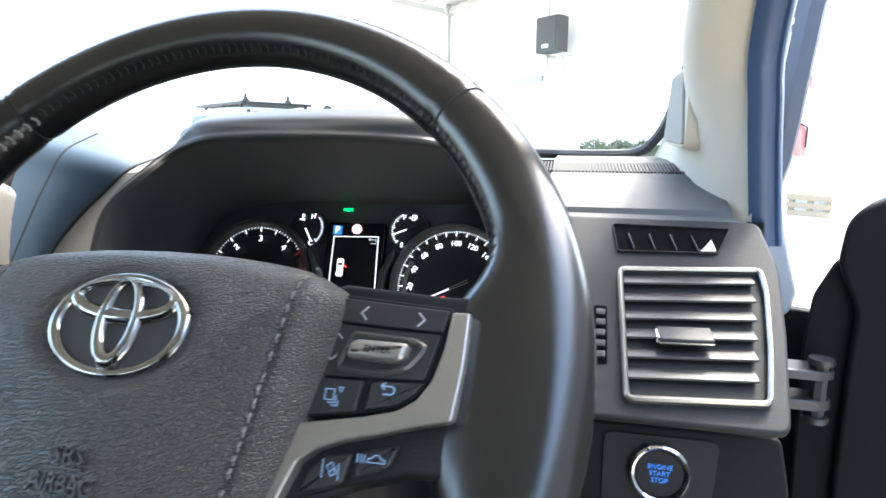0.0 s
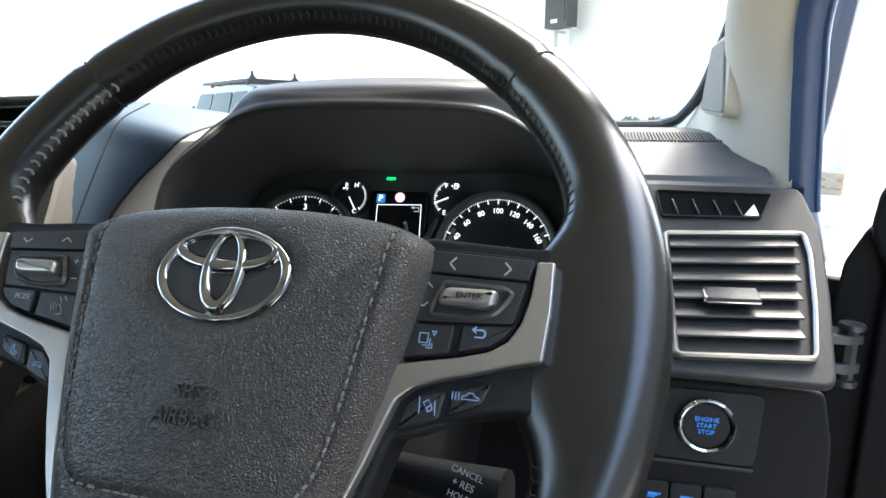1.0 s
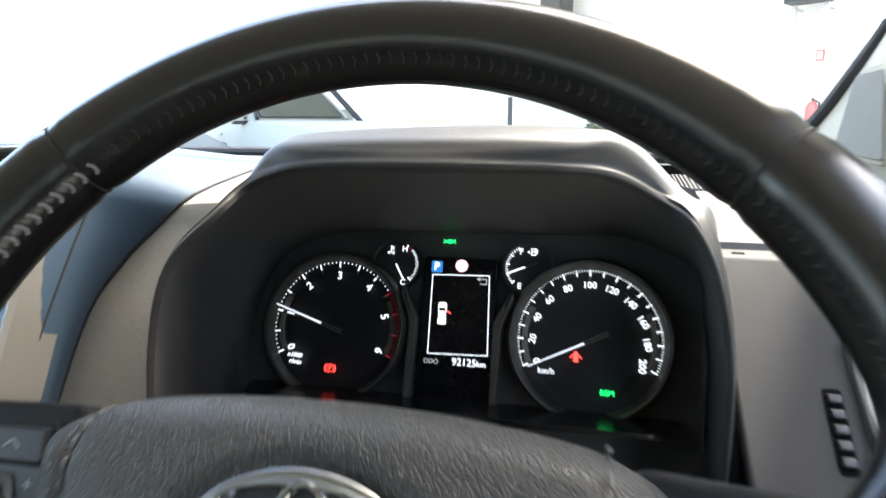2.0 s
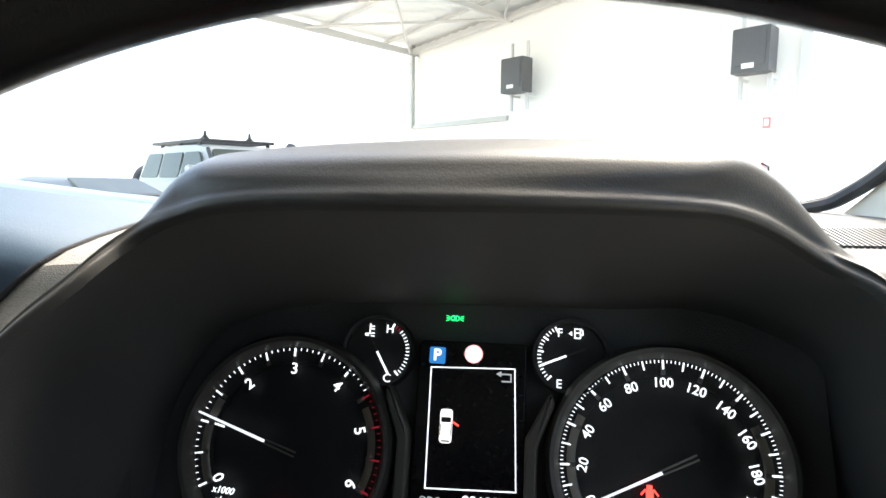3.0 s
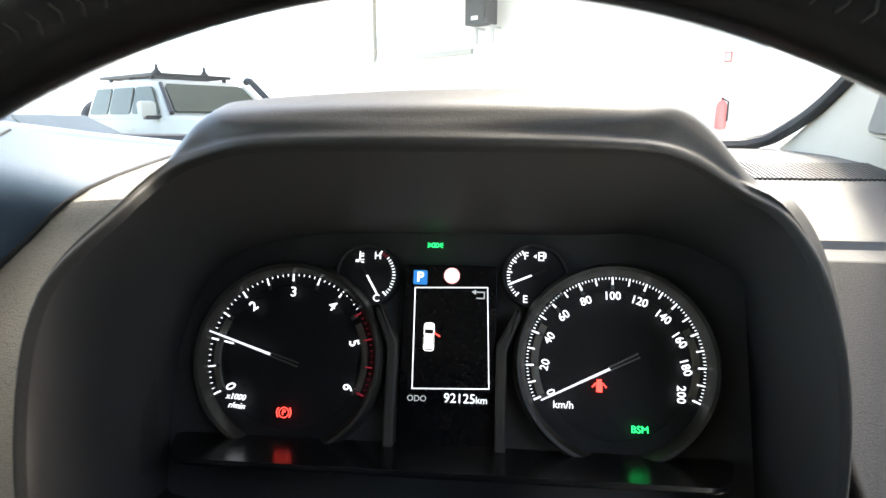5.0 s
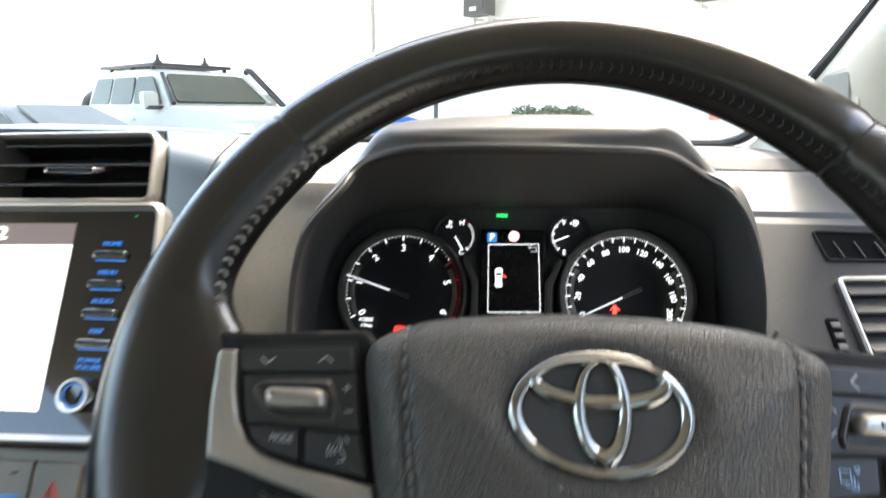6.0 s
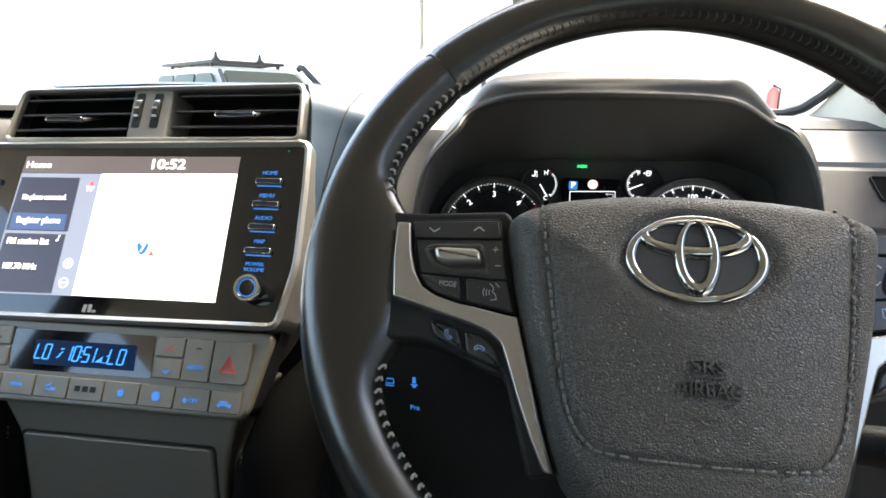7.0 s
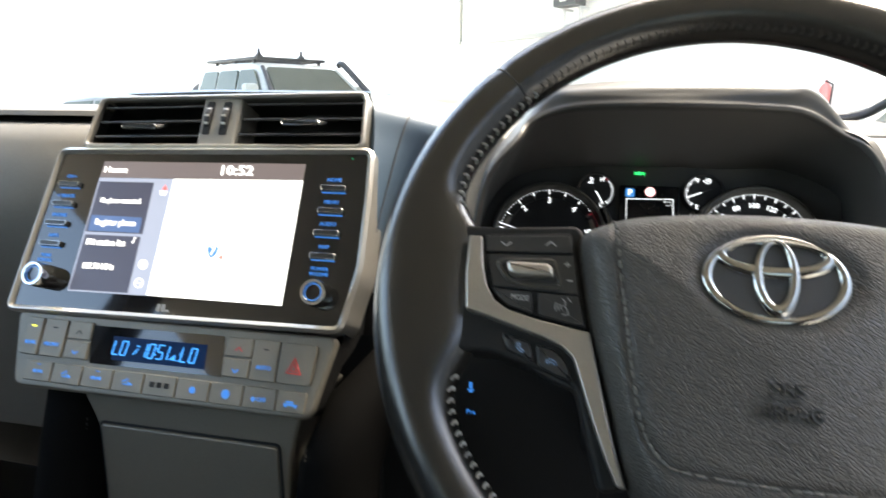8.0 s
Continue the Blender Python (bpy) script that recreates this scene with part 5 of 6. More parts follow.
for i, (u0, u1) in enumerate(zip(edges, edges[1:])):
    bm = mesh()
    prism(bm, rect(u0 + 0.0005, -0.1500, u1 - 0.0005, -0.1338, 0.001), 0.0, 0.0036, CLIMATE, 0.0008)
    b = part("button", bm, SILVER_DARK, climate)
    bm = mesh()
    u = (u0 + u1) / 2
    if i == 4:
        for k in (-1, 0, 1):
            box(bm, (u + k * 0.0065, -0.1415, 0.0037), (0.0045, 0.0042, 0.0006), CLIMATE)
        part("indicator", bm, BLACK, b)
        continue
    if i == 7:
        letters("lettering", "OFF", 0.0046, at(CLIMATE, u + 0.002, -0.1430, 0.0039), BLUE_GLOW, b)
        bars(bm, CLIMATE, [(u - 0.005, -0.1430, 0.003, 0.003, 45)], 0.0038)
    elif i == 8:
        bars(bm, CLIMATE, [(u, -0.1440, 0.0110, 0.0014, 0), (u - 0.0010, -0.1420, 0.0060, 0.0014, 0), (u - 0.004, -0.1452, 0.0016, 0.0016, 0), (u + 0.004, -0.1452, 0.0016, 0.0016, 0)], 0.0038)
    elif i in (5, 6):
        k = 0.0026 if i == 5 else 0.0036
        bars(bm, CLIMATE, [(u, -0.1420, k * 2, 0.0016, t) for t in (0, 45, 90, 135)], 0.0038)
    elif i in (0, 2):
        letters("lettering", "DUAL" if i == 2 else "REAR", 0.0040, at(CLIMATE, u, -0.1422, 0.0039), BLUE_GLOW, b)
        box(bm, (u, -0.1365, 0.0037), (0.003, 0.0010, 0.0005), CLIMATE)
    else:
        bars(bm, CLIMATE, [(u - 0.002, -0.1408, 0.0055, 0.0012, 30), (u + 0.0025, -0.1430, 0.0050, 0.0012, -20), (u, -0.1440, 0.0070, 0.0010, 0)], 0.0038)
    part("printed_mark", bm, BLUE_GLOW, b)

LOWER = plane_at((-0.568, 0.268, 1.138), 10)
box_unit = thing("centre_console_panel", (-0.585, 0.25, 0.95), "warm grey lower console panel with a storage box lid", "console")
bm = mesh()
prism(bm, fillet([(-0.056, -0.26), (0.105, -0.26), (0.1040, -0.050), (0.110, -0.014), (0.128, 0.014), (-0.100, 0.012), (-0.085, -0.014), (-0.072, -0.036), (-0.064, -0.080)], 0.006), -0.06, -0.012, LOWER, 0.003)
part("panel", bm, SILVER_DARK, box_unit)
bm = mesh()
prism(bm, fillet([(-0.047, -0.200), (0.100, -0.200), (0.0985, -0.080), (0.0935, -0.0340), (-0.0680, -0.0350), (-0.0625, -0.075)], 0.005), -0.014, -0.0095, LOWER, 0.0022)
lid = part("lid", bm, SILVER_DARK, box_unit, "storage box lid")
bm = mesh()
frame_ring(bm, fillet([(-0.0490, -0.2020), (0.1020, -0.2020), (0.1005, -0.080), (0.0955, -0.0320), (-0.0700, -0.0330), (-0.0645, -0.075)], 0.005), 0.0022, -0.013, -0.0112, LOWER, 0.0003)
part("lid_gap", bm, BLACK, box_unit)
bm = mesh()
box(bm, (0.025, -0.098, -0.0085), (0.075, 0.0025, 0.004), LOWER, 0.001)
part("lid_grip", bm, SILVER, lid, "silver grip line")
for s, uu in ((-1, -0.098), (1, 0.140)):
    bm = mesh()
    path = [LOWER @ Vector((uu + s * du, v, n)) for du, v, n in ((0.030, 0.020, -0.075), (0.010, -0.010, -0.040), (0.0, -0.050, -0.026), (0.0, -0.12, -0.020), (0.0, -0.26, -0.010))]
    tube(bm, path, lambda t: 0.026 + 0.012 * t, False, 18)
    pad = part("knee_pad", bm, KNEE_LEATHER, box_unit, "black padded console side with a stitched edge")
    bm = mesh()
    for k in range(40):
        p = LOWER @ Vector((uu - s * 0.021, -0.030 - k * 0.0045, -0.006 + 0.0002 * k))
        tube(bm, [p, p + Vector((0, 0, -0.0026))], 0.0005, False, 4)
    tagged(part("pad_stitching", bm, STITCH, pad), kind="stuff")

# switch field low beside the column
field = thing("switch_field", (-0.34, 0.352, 1.06), "gloss black switch field with small blue symbols", "switch panel")
FIELD = plane_at((-0.345, 0.352, 1.115), -6)
bm = mesh()
prism(bm, rect(-0.075, -0.16, 0.120, 0.060, 0.008), -0.02, 0.0, FIELD, 0.002)
part("plate", bm, BLACK, field)
bm = mesh()
bars(bm, FIELD, [(-0.012, 0.0185, 0.0070, 0.0008, 0), (-0.012, 0.0140, 0.0070, 0.0008, 0), (-0.0085, 0.0162, 0.0008, 0.0045, 0), (-0.0150, 0.0170, 0.0008, 0.003, 0), (-0.012, 0.0118, 0.0075, 0.0010, 0)], 0.0006)
bars(bm, FIELD, [(0.0090, 0.0185, 0.0028, 0.0060, 0), (0.0090, 0.0142, 0.0060, 0.0010, 0), (0.0090, 0.0125, 0.0030, 0.0020, 0)], 0.0006)
part("symbols", bm, BLUE_GLOW, field)
letters("lettering", "Pra", 0.0062, at(FIELD, 0.0090, -0.0080, 0.0006), BLUE_GLOW, field)

# ---- right-hand side: vent, start button, switches ----
svent = thing("side_air_vent", (0.09, 0.39, 1.2), "side air vent with grey slats in a chrome frame", "air vent")
s_out = fillet([(-0.0892, -0.0578), (-0.0042, -0.0528), (0.0018, -0.0150), (0.0062, 0.0300), (0.0045, 0.0500), (-0.0917, 0.0455)], 0.006, 4)
bm = mesh()
frame_ring(bm, s_out, 0.0036, -0.004, 0.0058, SIDE, 0.0014)
part("frame", bm, VENT_TRIM, svent, "satin chrome frame")
bm = mesh()
prism(bm, offset(s_out, 0.003), -0.002, 0.0010, SIDE)
part("duct", bm, BLACK, svent)
for k in range(6):
    v = -0.0362 + k * 0.0146
    u0, u1 = -0.0865 - 0.0002 * k, -0.0105 + 0.0016 * k
    bm = mesh()
    box(bm, (0, 0, 0), (u1 - u0, 0.0105, 0.0016), at(SIDE, (u0 + u1) / 2, v, 0.0030) @ pose(0, 0, 0, -28, 0, 3.4), 0.0005)
    part("slat", bm, SLAT, svent)
bm = mesh()
box(bm, (0, 0, 0), (0.033, 0.0150, 0.0045), at(SIDE, -0.0510, -0.0115, 0.0085) @ pose(0, 0, 0, -24, 0, 2), 0.0016)
tab = part("tab", bm, DARK, svent, "grey direction tab with a chrome end")
bm = mesh()
tube(bm, [at(SIDE, -0.0510, -0.0178, 0.0105, 2) @ Vector((x, 0, 0)) for x in (-0.0165, -0.01, 0, 0.01, 0.0165)], 0.0011, False, 6)
box(bm, (0, 0, 0), (0.0022, 0.0095, 0.0046), at(SIDE, -0.0680, -0.0130, 0.0088) @ pose(0, 0, 0, -24, 0, 0), 0.0006)
part("tab_edge", bm, CHROME, tab)
bm = mesh()
prism(bm, rect(-0.1075, -0.032, -0.0985, 0.013, 0.002), -0.004, 0.0006, SIDE)
slot = part("wheel_slot", bm, DUCT, svent)
bm = mesh()
for k in range(5):
    box(bm, (-0.103, -0.026 + k * 0.0082, 0.0016), (0.0062, 0.0048, 0.0030), SIDE, 0.0008)
part("thumbwheel_ribs", bm, HINGE, slot)
demist = thing("window_demister_vent", (0.08, 0.455, 1.28), "small black demister vent with thin upright fins", "air vent")
bm = mesh()
prism(bm, fillet([(-0.0905, 0.0625), (-0.0225, 0.0640), (-0.0120, 0.0868), (-0.0938, 0.0882)], 0.003), -0.003, 0.0010, SIDE)
part("opening", bm, DUCT, demist)
for k in range(4):
    bm = mesh()
    box(bm, (0, 0, 0), (0.0011, 0.0150, 0.0022), at(SIDE, -0.0812 + k * 0.0148, 0.0712, 0.0020, 14), 0.0003)
    part("fin", bm, HINGE, demist)
bm = mesh()
prism(bm, [(-0.0340, 0.0640), (-0.0230, 0.0650), (-0.0252, 0.0762)], 0.0005, 0.0022, SIDE, 0.0004)
part("end_fin", bm, SILVER, demist, "pale three-cornered end of the vent")
bm = mesh()
frame_ring(bm, fillet([(-0.0915, 0.0615), (-0.0215, 0.0630), (-0.0106, 0.0876), (-0.0948, 0.0890)], 0.003), 0.0011, -0.001, 0.0024, SIDE, 0.0004)
part("rim", bm, VENT_FACE, demist)
START = KNEE @ Matrix.Translation((-0.0040, 0.0050, 0))
start = thing("start_button", (0.069, 0.355, 1.13), "round engine start button with a chrome ring and blue writing", "button")
bm = mesh()
prism(bm, fillet([(-0.034, -0.0250), (0.0305, -0.0250), (0.0345, 0.0225), (-0.034, 0.0225)], 0.006), -0.002, 0.0012, START, 0.0004)
plate = part("plate", bm, BLACK, start)
bm = mesh()
lathe(bm, [(0.0150, 0.001), (0.0152, 0.0052), (0.0166, 0.0062), (0.0180, 0.0050), (0.0186, 0.001)], START, 48, (False, False))
part("ring", bm, CHROME, start, "bright chrome ring")
bm = mesh()
lathe(bm, [(0.0, 0.0042), (0.0140, 0.0042), (0.0150, 0.0030)], START, 48, (False, False))
cap = part("cap", bm, BLACK, start)
for word, v in (("ENGINE", 0.0042), ("START", 0.0), ("STOP", -0.0042)):
    letters("lettering", word, 0.0042, at(START, 0.0, v, 0.0045), BLUE_GLOW, cap)
bm = mesh()
tube(bm, [START @ Vector((u, -0.0275, 0.001)) for u in (-0.036, -0.01, 0.015, 0.030)], 0.0014, False, 6)
part("plate_edge", bm, DARK, start)
switches = thing("lower_switches", (0.06, 0.35, 1.1), "row of dark switches with blue symbols below the start button", "switch")
for u in (-0.034, -0.0135, 0.0072):
    bm = mesh()
    prism(bm, rect(u - 0.0098, -0.066, u + 0.0098, -0.0365, 0.002), -0.002, 0.0026, KNEE, 0.001)
    sw = part("switch", bm, BLACK, switches)
    bm = mesh()
    bars(bm, KNEE, [(u, -0.0455, 0.0060, 0.0022, 0), (u + 0.0042, -0.0450, 0.0014, 0.0014, 0), (u - 0.001, -0.0475, 0.0050, 0.0008, 0)], 0.0029)
    part("symbol", bm, BLUE_GLOW, sw)

# ---- windscreen pillar, roof, door: what closes the cabin ----
cabin = thing("car_cabin", (-0.6, -0.3, 0.7), "inside of a car body with pale lining", "car interior", kind="structure")
A = spline([(0.090, 0.752, 1.335), (0.098, 0.735, 1.349), (0.106, 0.690, 1.384), (0.109, 0.640, 1.420), (0.108, 0.58, 1.460), (0.104, 0.45, 1.550), (0.095, 0.27, 1.675)], 41)
B = spline([(0.150, 0.508, 1.280), (0.146, 0.503, 1.300), (0.138, 0.489, 1.340), (0.130, 0.474, 1.385), (0.121, 0.448, 1.435), (0.112, 0.355, 1.535), (0.100, 0.20, 1.650)], 41)
FOOT = spline([(0.094, 0.765, 1.338), (0.098, 0.66, 1.330), (0.101, 0.551, 1.321), (0.116, 0.510, 1.298), (0.140, 0.492, 1.288)], 41)
rings = []
for k in range(13):
    t = k / 12
    swell = math.sin(math.pi * t ** 1.2)
    ring = []
    for i, (a, b) in enumerate(zip(A, B)):
        bulge = (0.021 + 0.013 * min(1.0, max(0.0, (i - 17) / 9))) * swell
        w = max(0.0, 1 - i / 13.0)
        w = w * w * (3 - 2 * w)
        ring.append((a.lerp(b, t) + Vector((-bulge, -bulge * 0.7, 0))) * (1 - w) + FOOT[round(40 * t)] * w)
    rings.append(ring)
bm = mesh()
loft(bm, rings, False)
pillar = part("pillar_trim", bm, TRIM, cabin, "pale grey windscreen pillar lining", sharp=80)
GR = Matrix(((0.097, 0, -0.9953, 0.0945), (-0.9953, 0.0, -0.097, 0.545), (0.0, 1.0, 0.0, 1.384), (0, 0, 0, 1)))
base = fillet([(-0.0610, -0.0250), (0.0100, -0.0305), (0.0140, 0.0390), (-0.0080, 0.0445), (-0.0430, 0.0380)], 0.012, 5)
face = fillet([(-0.0590, -0.0225), (0.0085, -0.0278), (0.0090, 0.0360), (-0.0110, 0.0420), (-0.0420, 0.0365)], 0.010, 5)
bm = mesh()
loft(bm, [[GR @ Vector((u * (1 - w) + p * w, v * (1 - w) + q * w, n)) for (u, v), (p, q) in zip(base, face)] for w, n in ((0.0, -0.020), (0.0, -0.013), (0.12, -0.0095), (0.45, -0.0050), (0.8, -0.0012), (1.0, -0.0004), (1.05, -0.0003))], True, (True, True))
sp = part("speaker_housing", bm, TRIM, cabin, "pale speaker housing on the pillar", sharp=60)
bm = mesh()
prism(bm, fillet([(-0.0560, -0.0200), (0.0080, -0.0245), (-0.0050, 0.0375), (-0.0390, 0.0355)], 0.005, 5), -0.003, 0.0022, GR, 0.0010)
part("speaker_grille", bm, material("grey speaker cloth", (0.33, 0.31, 0.265), 0.8, grain=1.0, scale=2200), sp, "grey ribbed speaker cloth")
bm = mesh()
loft(bm, [[b + Vector(d) for b in B] for d in ((-0.004, -0.002, 0), (0.002, -0.006, 0), (0.008, -0.006, 0), (0.0145, -0.0025, 0), (0.0165, -0.0040, 0), (0.0185, -0.0020, 0), (0.0225, 0.006, 0), (0.0255, 0.018, 0), (0.0265, 0.036, 0), (0.0265, 0.06, 0))], False)
part("door_jamb", bm, JAMB, cabin, "dark painted door opening")
# closed sides: floor, roof, rear, passenger side
bm = mesh()
box(bm, (-0.62, -0.70, 0.62), (1.62, 2.9, 0.04))
part("floor_pan", bm, material("dark floor carpet", (0.03, 0.03, 0.03), 0.95, grain=0.6, scale=300), cabin)
bm = mesh()
loft(bm, [[(x, y, z) for y, z in ((0.385, 1.600), (0.37, 1.620), (0.20, 1.715), (0.05, 1.755), (-0.5, 1.79), (-2.05, 1.76))] for x in (-1.42, -1.2, -0.6, 0.0, 0.10, 0.20)], False)
part("headliner", bm, LINING, cabin, "pale grey roof lining")
bm = mesh()
box(bm, (-0.62, -2.05, 0.96), (1.62, 0.05, 0.68))
box(bm, (-1.36, -2.05, 1.54), (0.14, 0.05, 0.48))
box(bm, (0.12, -2.05, 1.54), (0.14, 0.05, 0.48))
part("tailgate_trim", bm, DASH, cabin)
bm = mesh()
box(bm, (-1.43, -0.65, 0.98), (0.06, 2.8, 0.72))
box(bm, (-1.40, -0.50, 1.55), (0.06, 0.10, 0.50))
box(bm, (-1.40, -1.45, 1.55), (0.04, 0.14, 0.50))
part("passenger_door_trim", bm, DASH_DARK, cabin)
bm = mesh()
loft(bm, [[(-1.33, 0.735, 1.345), (-1.33, 0.45, 1.55), (-1.30, 0.20, 1.72)], [(-1.43, 0.66, 1.34), (-1.42, 0.38, 1.53), (-1.37, 0.12, 1.72)]], False)
part("passenger_pillar_trim", bm, TRIM, cabin)
bm = mesh()
box(bm, (-0.62, 0.78, 0.96), (1.64, 0.04, 0.76))
box(bm, (0.175, 0.65, 0.86), (0.02, 0.26, 0.56))
part("bulkhead", bm, BLACK, cabin)
bm = mesh()
box(bm, (0.19, -1.20, 0.95), (0.06, 1.76, 0.70))
box(bm, (0.18, -0.44, 1.53), (0.06, 0.22, 0.50))
box(bm, (0.18, -1.45, 1.53), (0.04, 0.14, 0.50))
part("rear_side_trim", bm, DASH_DARK, cabin)
bm = mesh()
box(bm, (0.185, -0.965, 1.53), (0.005, 0.83, 0.50))
box(bm, (0.185, -1.77, 1.53), (0.005, 0.50, 0.50))
box(bm, (-0.62, -2.055, 1.54), (1.34, 0.005, 0.48))
tint = part("rear_glass", bm, clear("lightly tinted rear glass", (0.60, 0.60, 0.58)), cabin, "lightly tinted rear window glass")
bm = mesh()
box(bm, (0.185, -0.05, 0.74), (0.07, 1.0, 0.30), None, 0.02)
part("door_sill", bm, BLACK, cabin)
for x in (-0.18, -1.0):
    seat = thing("front_seat", (x, -0.33, 0.64), "dark front seat with a headrest", "seat", group="front seats")
    bm = mesh()
    prism(bm, rect(-0.26, -0.26, 0.26, 0.30, 0.08), 0.0, 0.30, Matrix.Translation((x, -0.33, 0.66)), 0.05)
    part("cushion", bm, LEATHER, seat)
    bm = mesh()
    prism(bm, fillet([(-0.25, 0.0), (0.25, 0.0), (0.21, 0.62), (-0.21, 0.62)], 0.09), -0.07, 0.08, plane_at((x, -0.64, 0.82), -20) @ pose(0, 0, 0, 0, 180, 0), 0.05)
    part("backrest", bm, LEATHER, seat)
    bm = mesh()
    prism(bm, rect(-0.13, 0.0, 0.13, 0.19, 0.06), -0.05, 0.05, plane_at((x, -0.87, 1.45), -14) @ pose(0, 0, 0, 0, 180, 0), 0.04)
    part("headrest", bm, LEATHER, seat)

bm = mesh()
loft(bm, [[(x, windscreen_y(z) + 0.012 - 0.05 * ((x + 0.62) / 0.72) ** 2 * 0.3, z) for z in (1.345, 1.45, 1.55, 1.65, 1.73)] for x in (-1.34, -1.1, -0.62, -0.2, 0.0, 0.115)], False)
pane = part("windscreen", bm, GLASS, None)
tagged(pane, "clear windscreen glass of the car", "windscreen", kind="structure")
pane.visible_shadow = False

# open driver's door
door = thing("open_car_door", (0.24, 0.60, 0.75), "dark driver's door standing open on its hinges", "car door")
D = Matrix(((math.sin(radians(62)), 0, -math.cos(radians(62)), 0.258), (-math.cos(radians(62)), 0, -math.sin(radians(62)), 0.605), (0, 1, 0, 0.0), (0, 0, 0, 1)))
bm = mesh()
prism(bm, fillet([(0.012, 0.55), (1.0, 0.55), (1.03, 1.33), (0.20, 1.335), (0.055, 1.330), (0.006, 1.304), (-0.004, 1.288), (-0.008, 1.250), (0.012, 1.205), (0.010, 1.16)], 0.012, 4), -0.06, 0.0, D, 0.006)
part("door_panel", bm, DASH_DARK, door, "dark plastic door lining")
bm = mesh()
prism(bm, fillet([(-0.012, 0.55), (0.03, 0.55), (0.03, 1.25), (-0.010, 1.252), (-0.026, 1.214), (-0.030, 1.160)], 0.006, 3), -0.075, -0.012, D, 0.004)
part("door_end", bm, DASH_DARK, door, "dark end of the door")
bm = mesh()
frame_line = [(-0.068, 1.315), (-0.063, 1.345), (-0.061, 1.382), (-0.058, 1.434), (-0.053, 1.484), (-0.031, 1.60), (0.03, 1.68), (0.25, 1.72), (1.0, 1.71), (1.06, 1.30)]
loft(bm, [[D @ Vector((u + w * min(1.0, 0.35 + 6 * max(0, z - 1.30)), z, n)) for u, z in frame_line] for w, n in ((-0.012, -0.010), (-0.011, 0.0), (0.0, 0.004), (0.011, 0.0), (0.011, -0.010), (-0.012, -0.010))], False)
part("window_frame", bm, FRAME_PAINT, door, "grey blue painted window frame")
for z in (1.142, 0.88):
    bm = mesh()
    for dz, t in ((0.004, 0.009), (-0.026, 0.010)):
        prism(bm, fillet([(0.196, 0.586), (0.238, 0.584), (0.254, 0.590), (0.256, 0.606), (0.238, 0.616), (0.196, 0.618)], 0.004, 3), z + dz - t / 2, z + dz + t / 2, Matrix(), 0.002)
    tube(bm, [(0.243, 0.594, z - 0.040), (0.243, 0.594, z + 0.014)], 0.0075)
    hinge = part("hinge", bm, HINGE, door, "worn grey steel hinge")
    for dz in (-0.042, 0.016):
        bm = mesh()
        lathe(bm, [(0.0, -0.004), (0.011, -0.003), (0.0118, 0.0), (0.011, 0.003), (0.0, 0.004)], Matrix.Translation((0.243, 0.594, z + dz)), 16)
        part("pin_head", bm, HINGE, hinge)
bm = mesh()
edge = [(0.145, 0.470, 0.55), (0.142, 0.478, 1.0), (0.142, 0.486, 1.20), (0.142, 0.494, 1.300)]
loft(bm, [[(x + dx, y + dy, z + dz * max(0, (z - 1.15) / 0.15)) for x, y, z in edge] for dx, dy, dz in ((-0.01, 0.05, 0), (0.0, 0.0, 0.0), (0.008, -0.002, 0), (0.018, 0.020, 0.0), (0.028, 0.045, -0.01), (0.031, 0.09, -0.02))], False)
part("door_jamb_lower", bm, DASH_DARK, cabin)
bm = mesh()
prism(bm, fillet([(-0.084, 1.322), (-0.090, 1.180), (-0.0500, 1.184), (-0.0440, 1.212), (-0.0590, 1.270), (-0.0690, 1.322)], 0.004, 3), -0.05, -0.03, D, 0.003)
part("wing_edge", bm, WING, cabin, "pale silver blue sheet metal beside the hinge")
bm = mesh()
prism(bm, fillet([(-0.085, 0.50), (0.20, 0.50), (0.20, 1.10), (0.02, 1.17), (-0.03, 1.182), (-0.085, 1.182)], 0.004, 3), -0.09, -0.075, D, 0.003)
part("hinge_post", bm, DASH_DARK, cabin, "dark hinge post")

# ---- outside: yard, shed, parked cars ----
CONCRETE = material("pale concrete yard", (0.40, 0.378, 0.330), 0.85, grain=0.4, scale=30, vary=0.15)
WALL = material("white painted block wall", (0.80, 0.79, 0.75), 0.8, grain=0.3, scale=40, vary=0.05)
SHEET = material("white roof sheeting", (0.75, 0.75, 0.73), 0.6, vary=0.06, scale=20)
STEEL = material("pale painted steel", (0.55, 0.54, 0.52), 0.5, vary=0.08, scale=60)
GREY_STEEL = material("pale grey painted steel", (0.45, 0.44, 0.40), 0.5, vary=0.1, scale=60)
RACK = material("black rack metal", (0.015, 0.015, 0.015), 0.5, vary=0.1, scale=60)
GREY = material("dark grey fan box", (0.066, 0.068, 0.070), 0.5, vary=0.1, scale=60)
PAINT = material("white car paint", (0.42, 0.415, 0.365), 0.5, vary=0.03, spec=0.3)
SILVER_PAINT = material("pale silver car paint", (0.17, 0.172, 0.155), 0.45, vary=0.03, spec=0.3)
CARGLASS = material("tinted car glass", (0.085, 0.094, 0.076), 0.22, vary=0.12, spec=0.1, scale=3)
TYRE = material("tyre rubber", (0.02, 0.02, 0.02), 0.8, vary=0.1)
LEAF = material("dull green leaves", (0.11, 0.13, 0.07), 0.6, vary=0.35, scale=30)
BIN = material("dull green bin plastic", (0.16, 0.21, 0.19), 0.5, vary=0.08)
BLUE = material("bright blue banner cloth", (0.02, 0.16, 0.62), 0.6, vary=0.08)
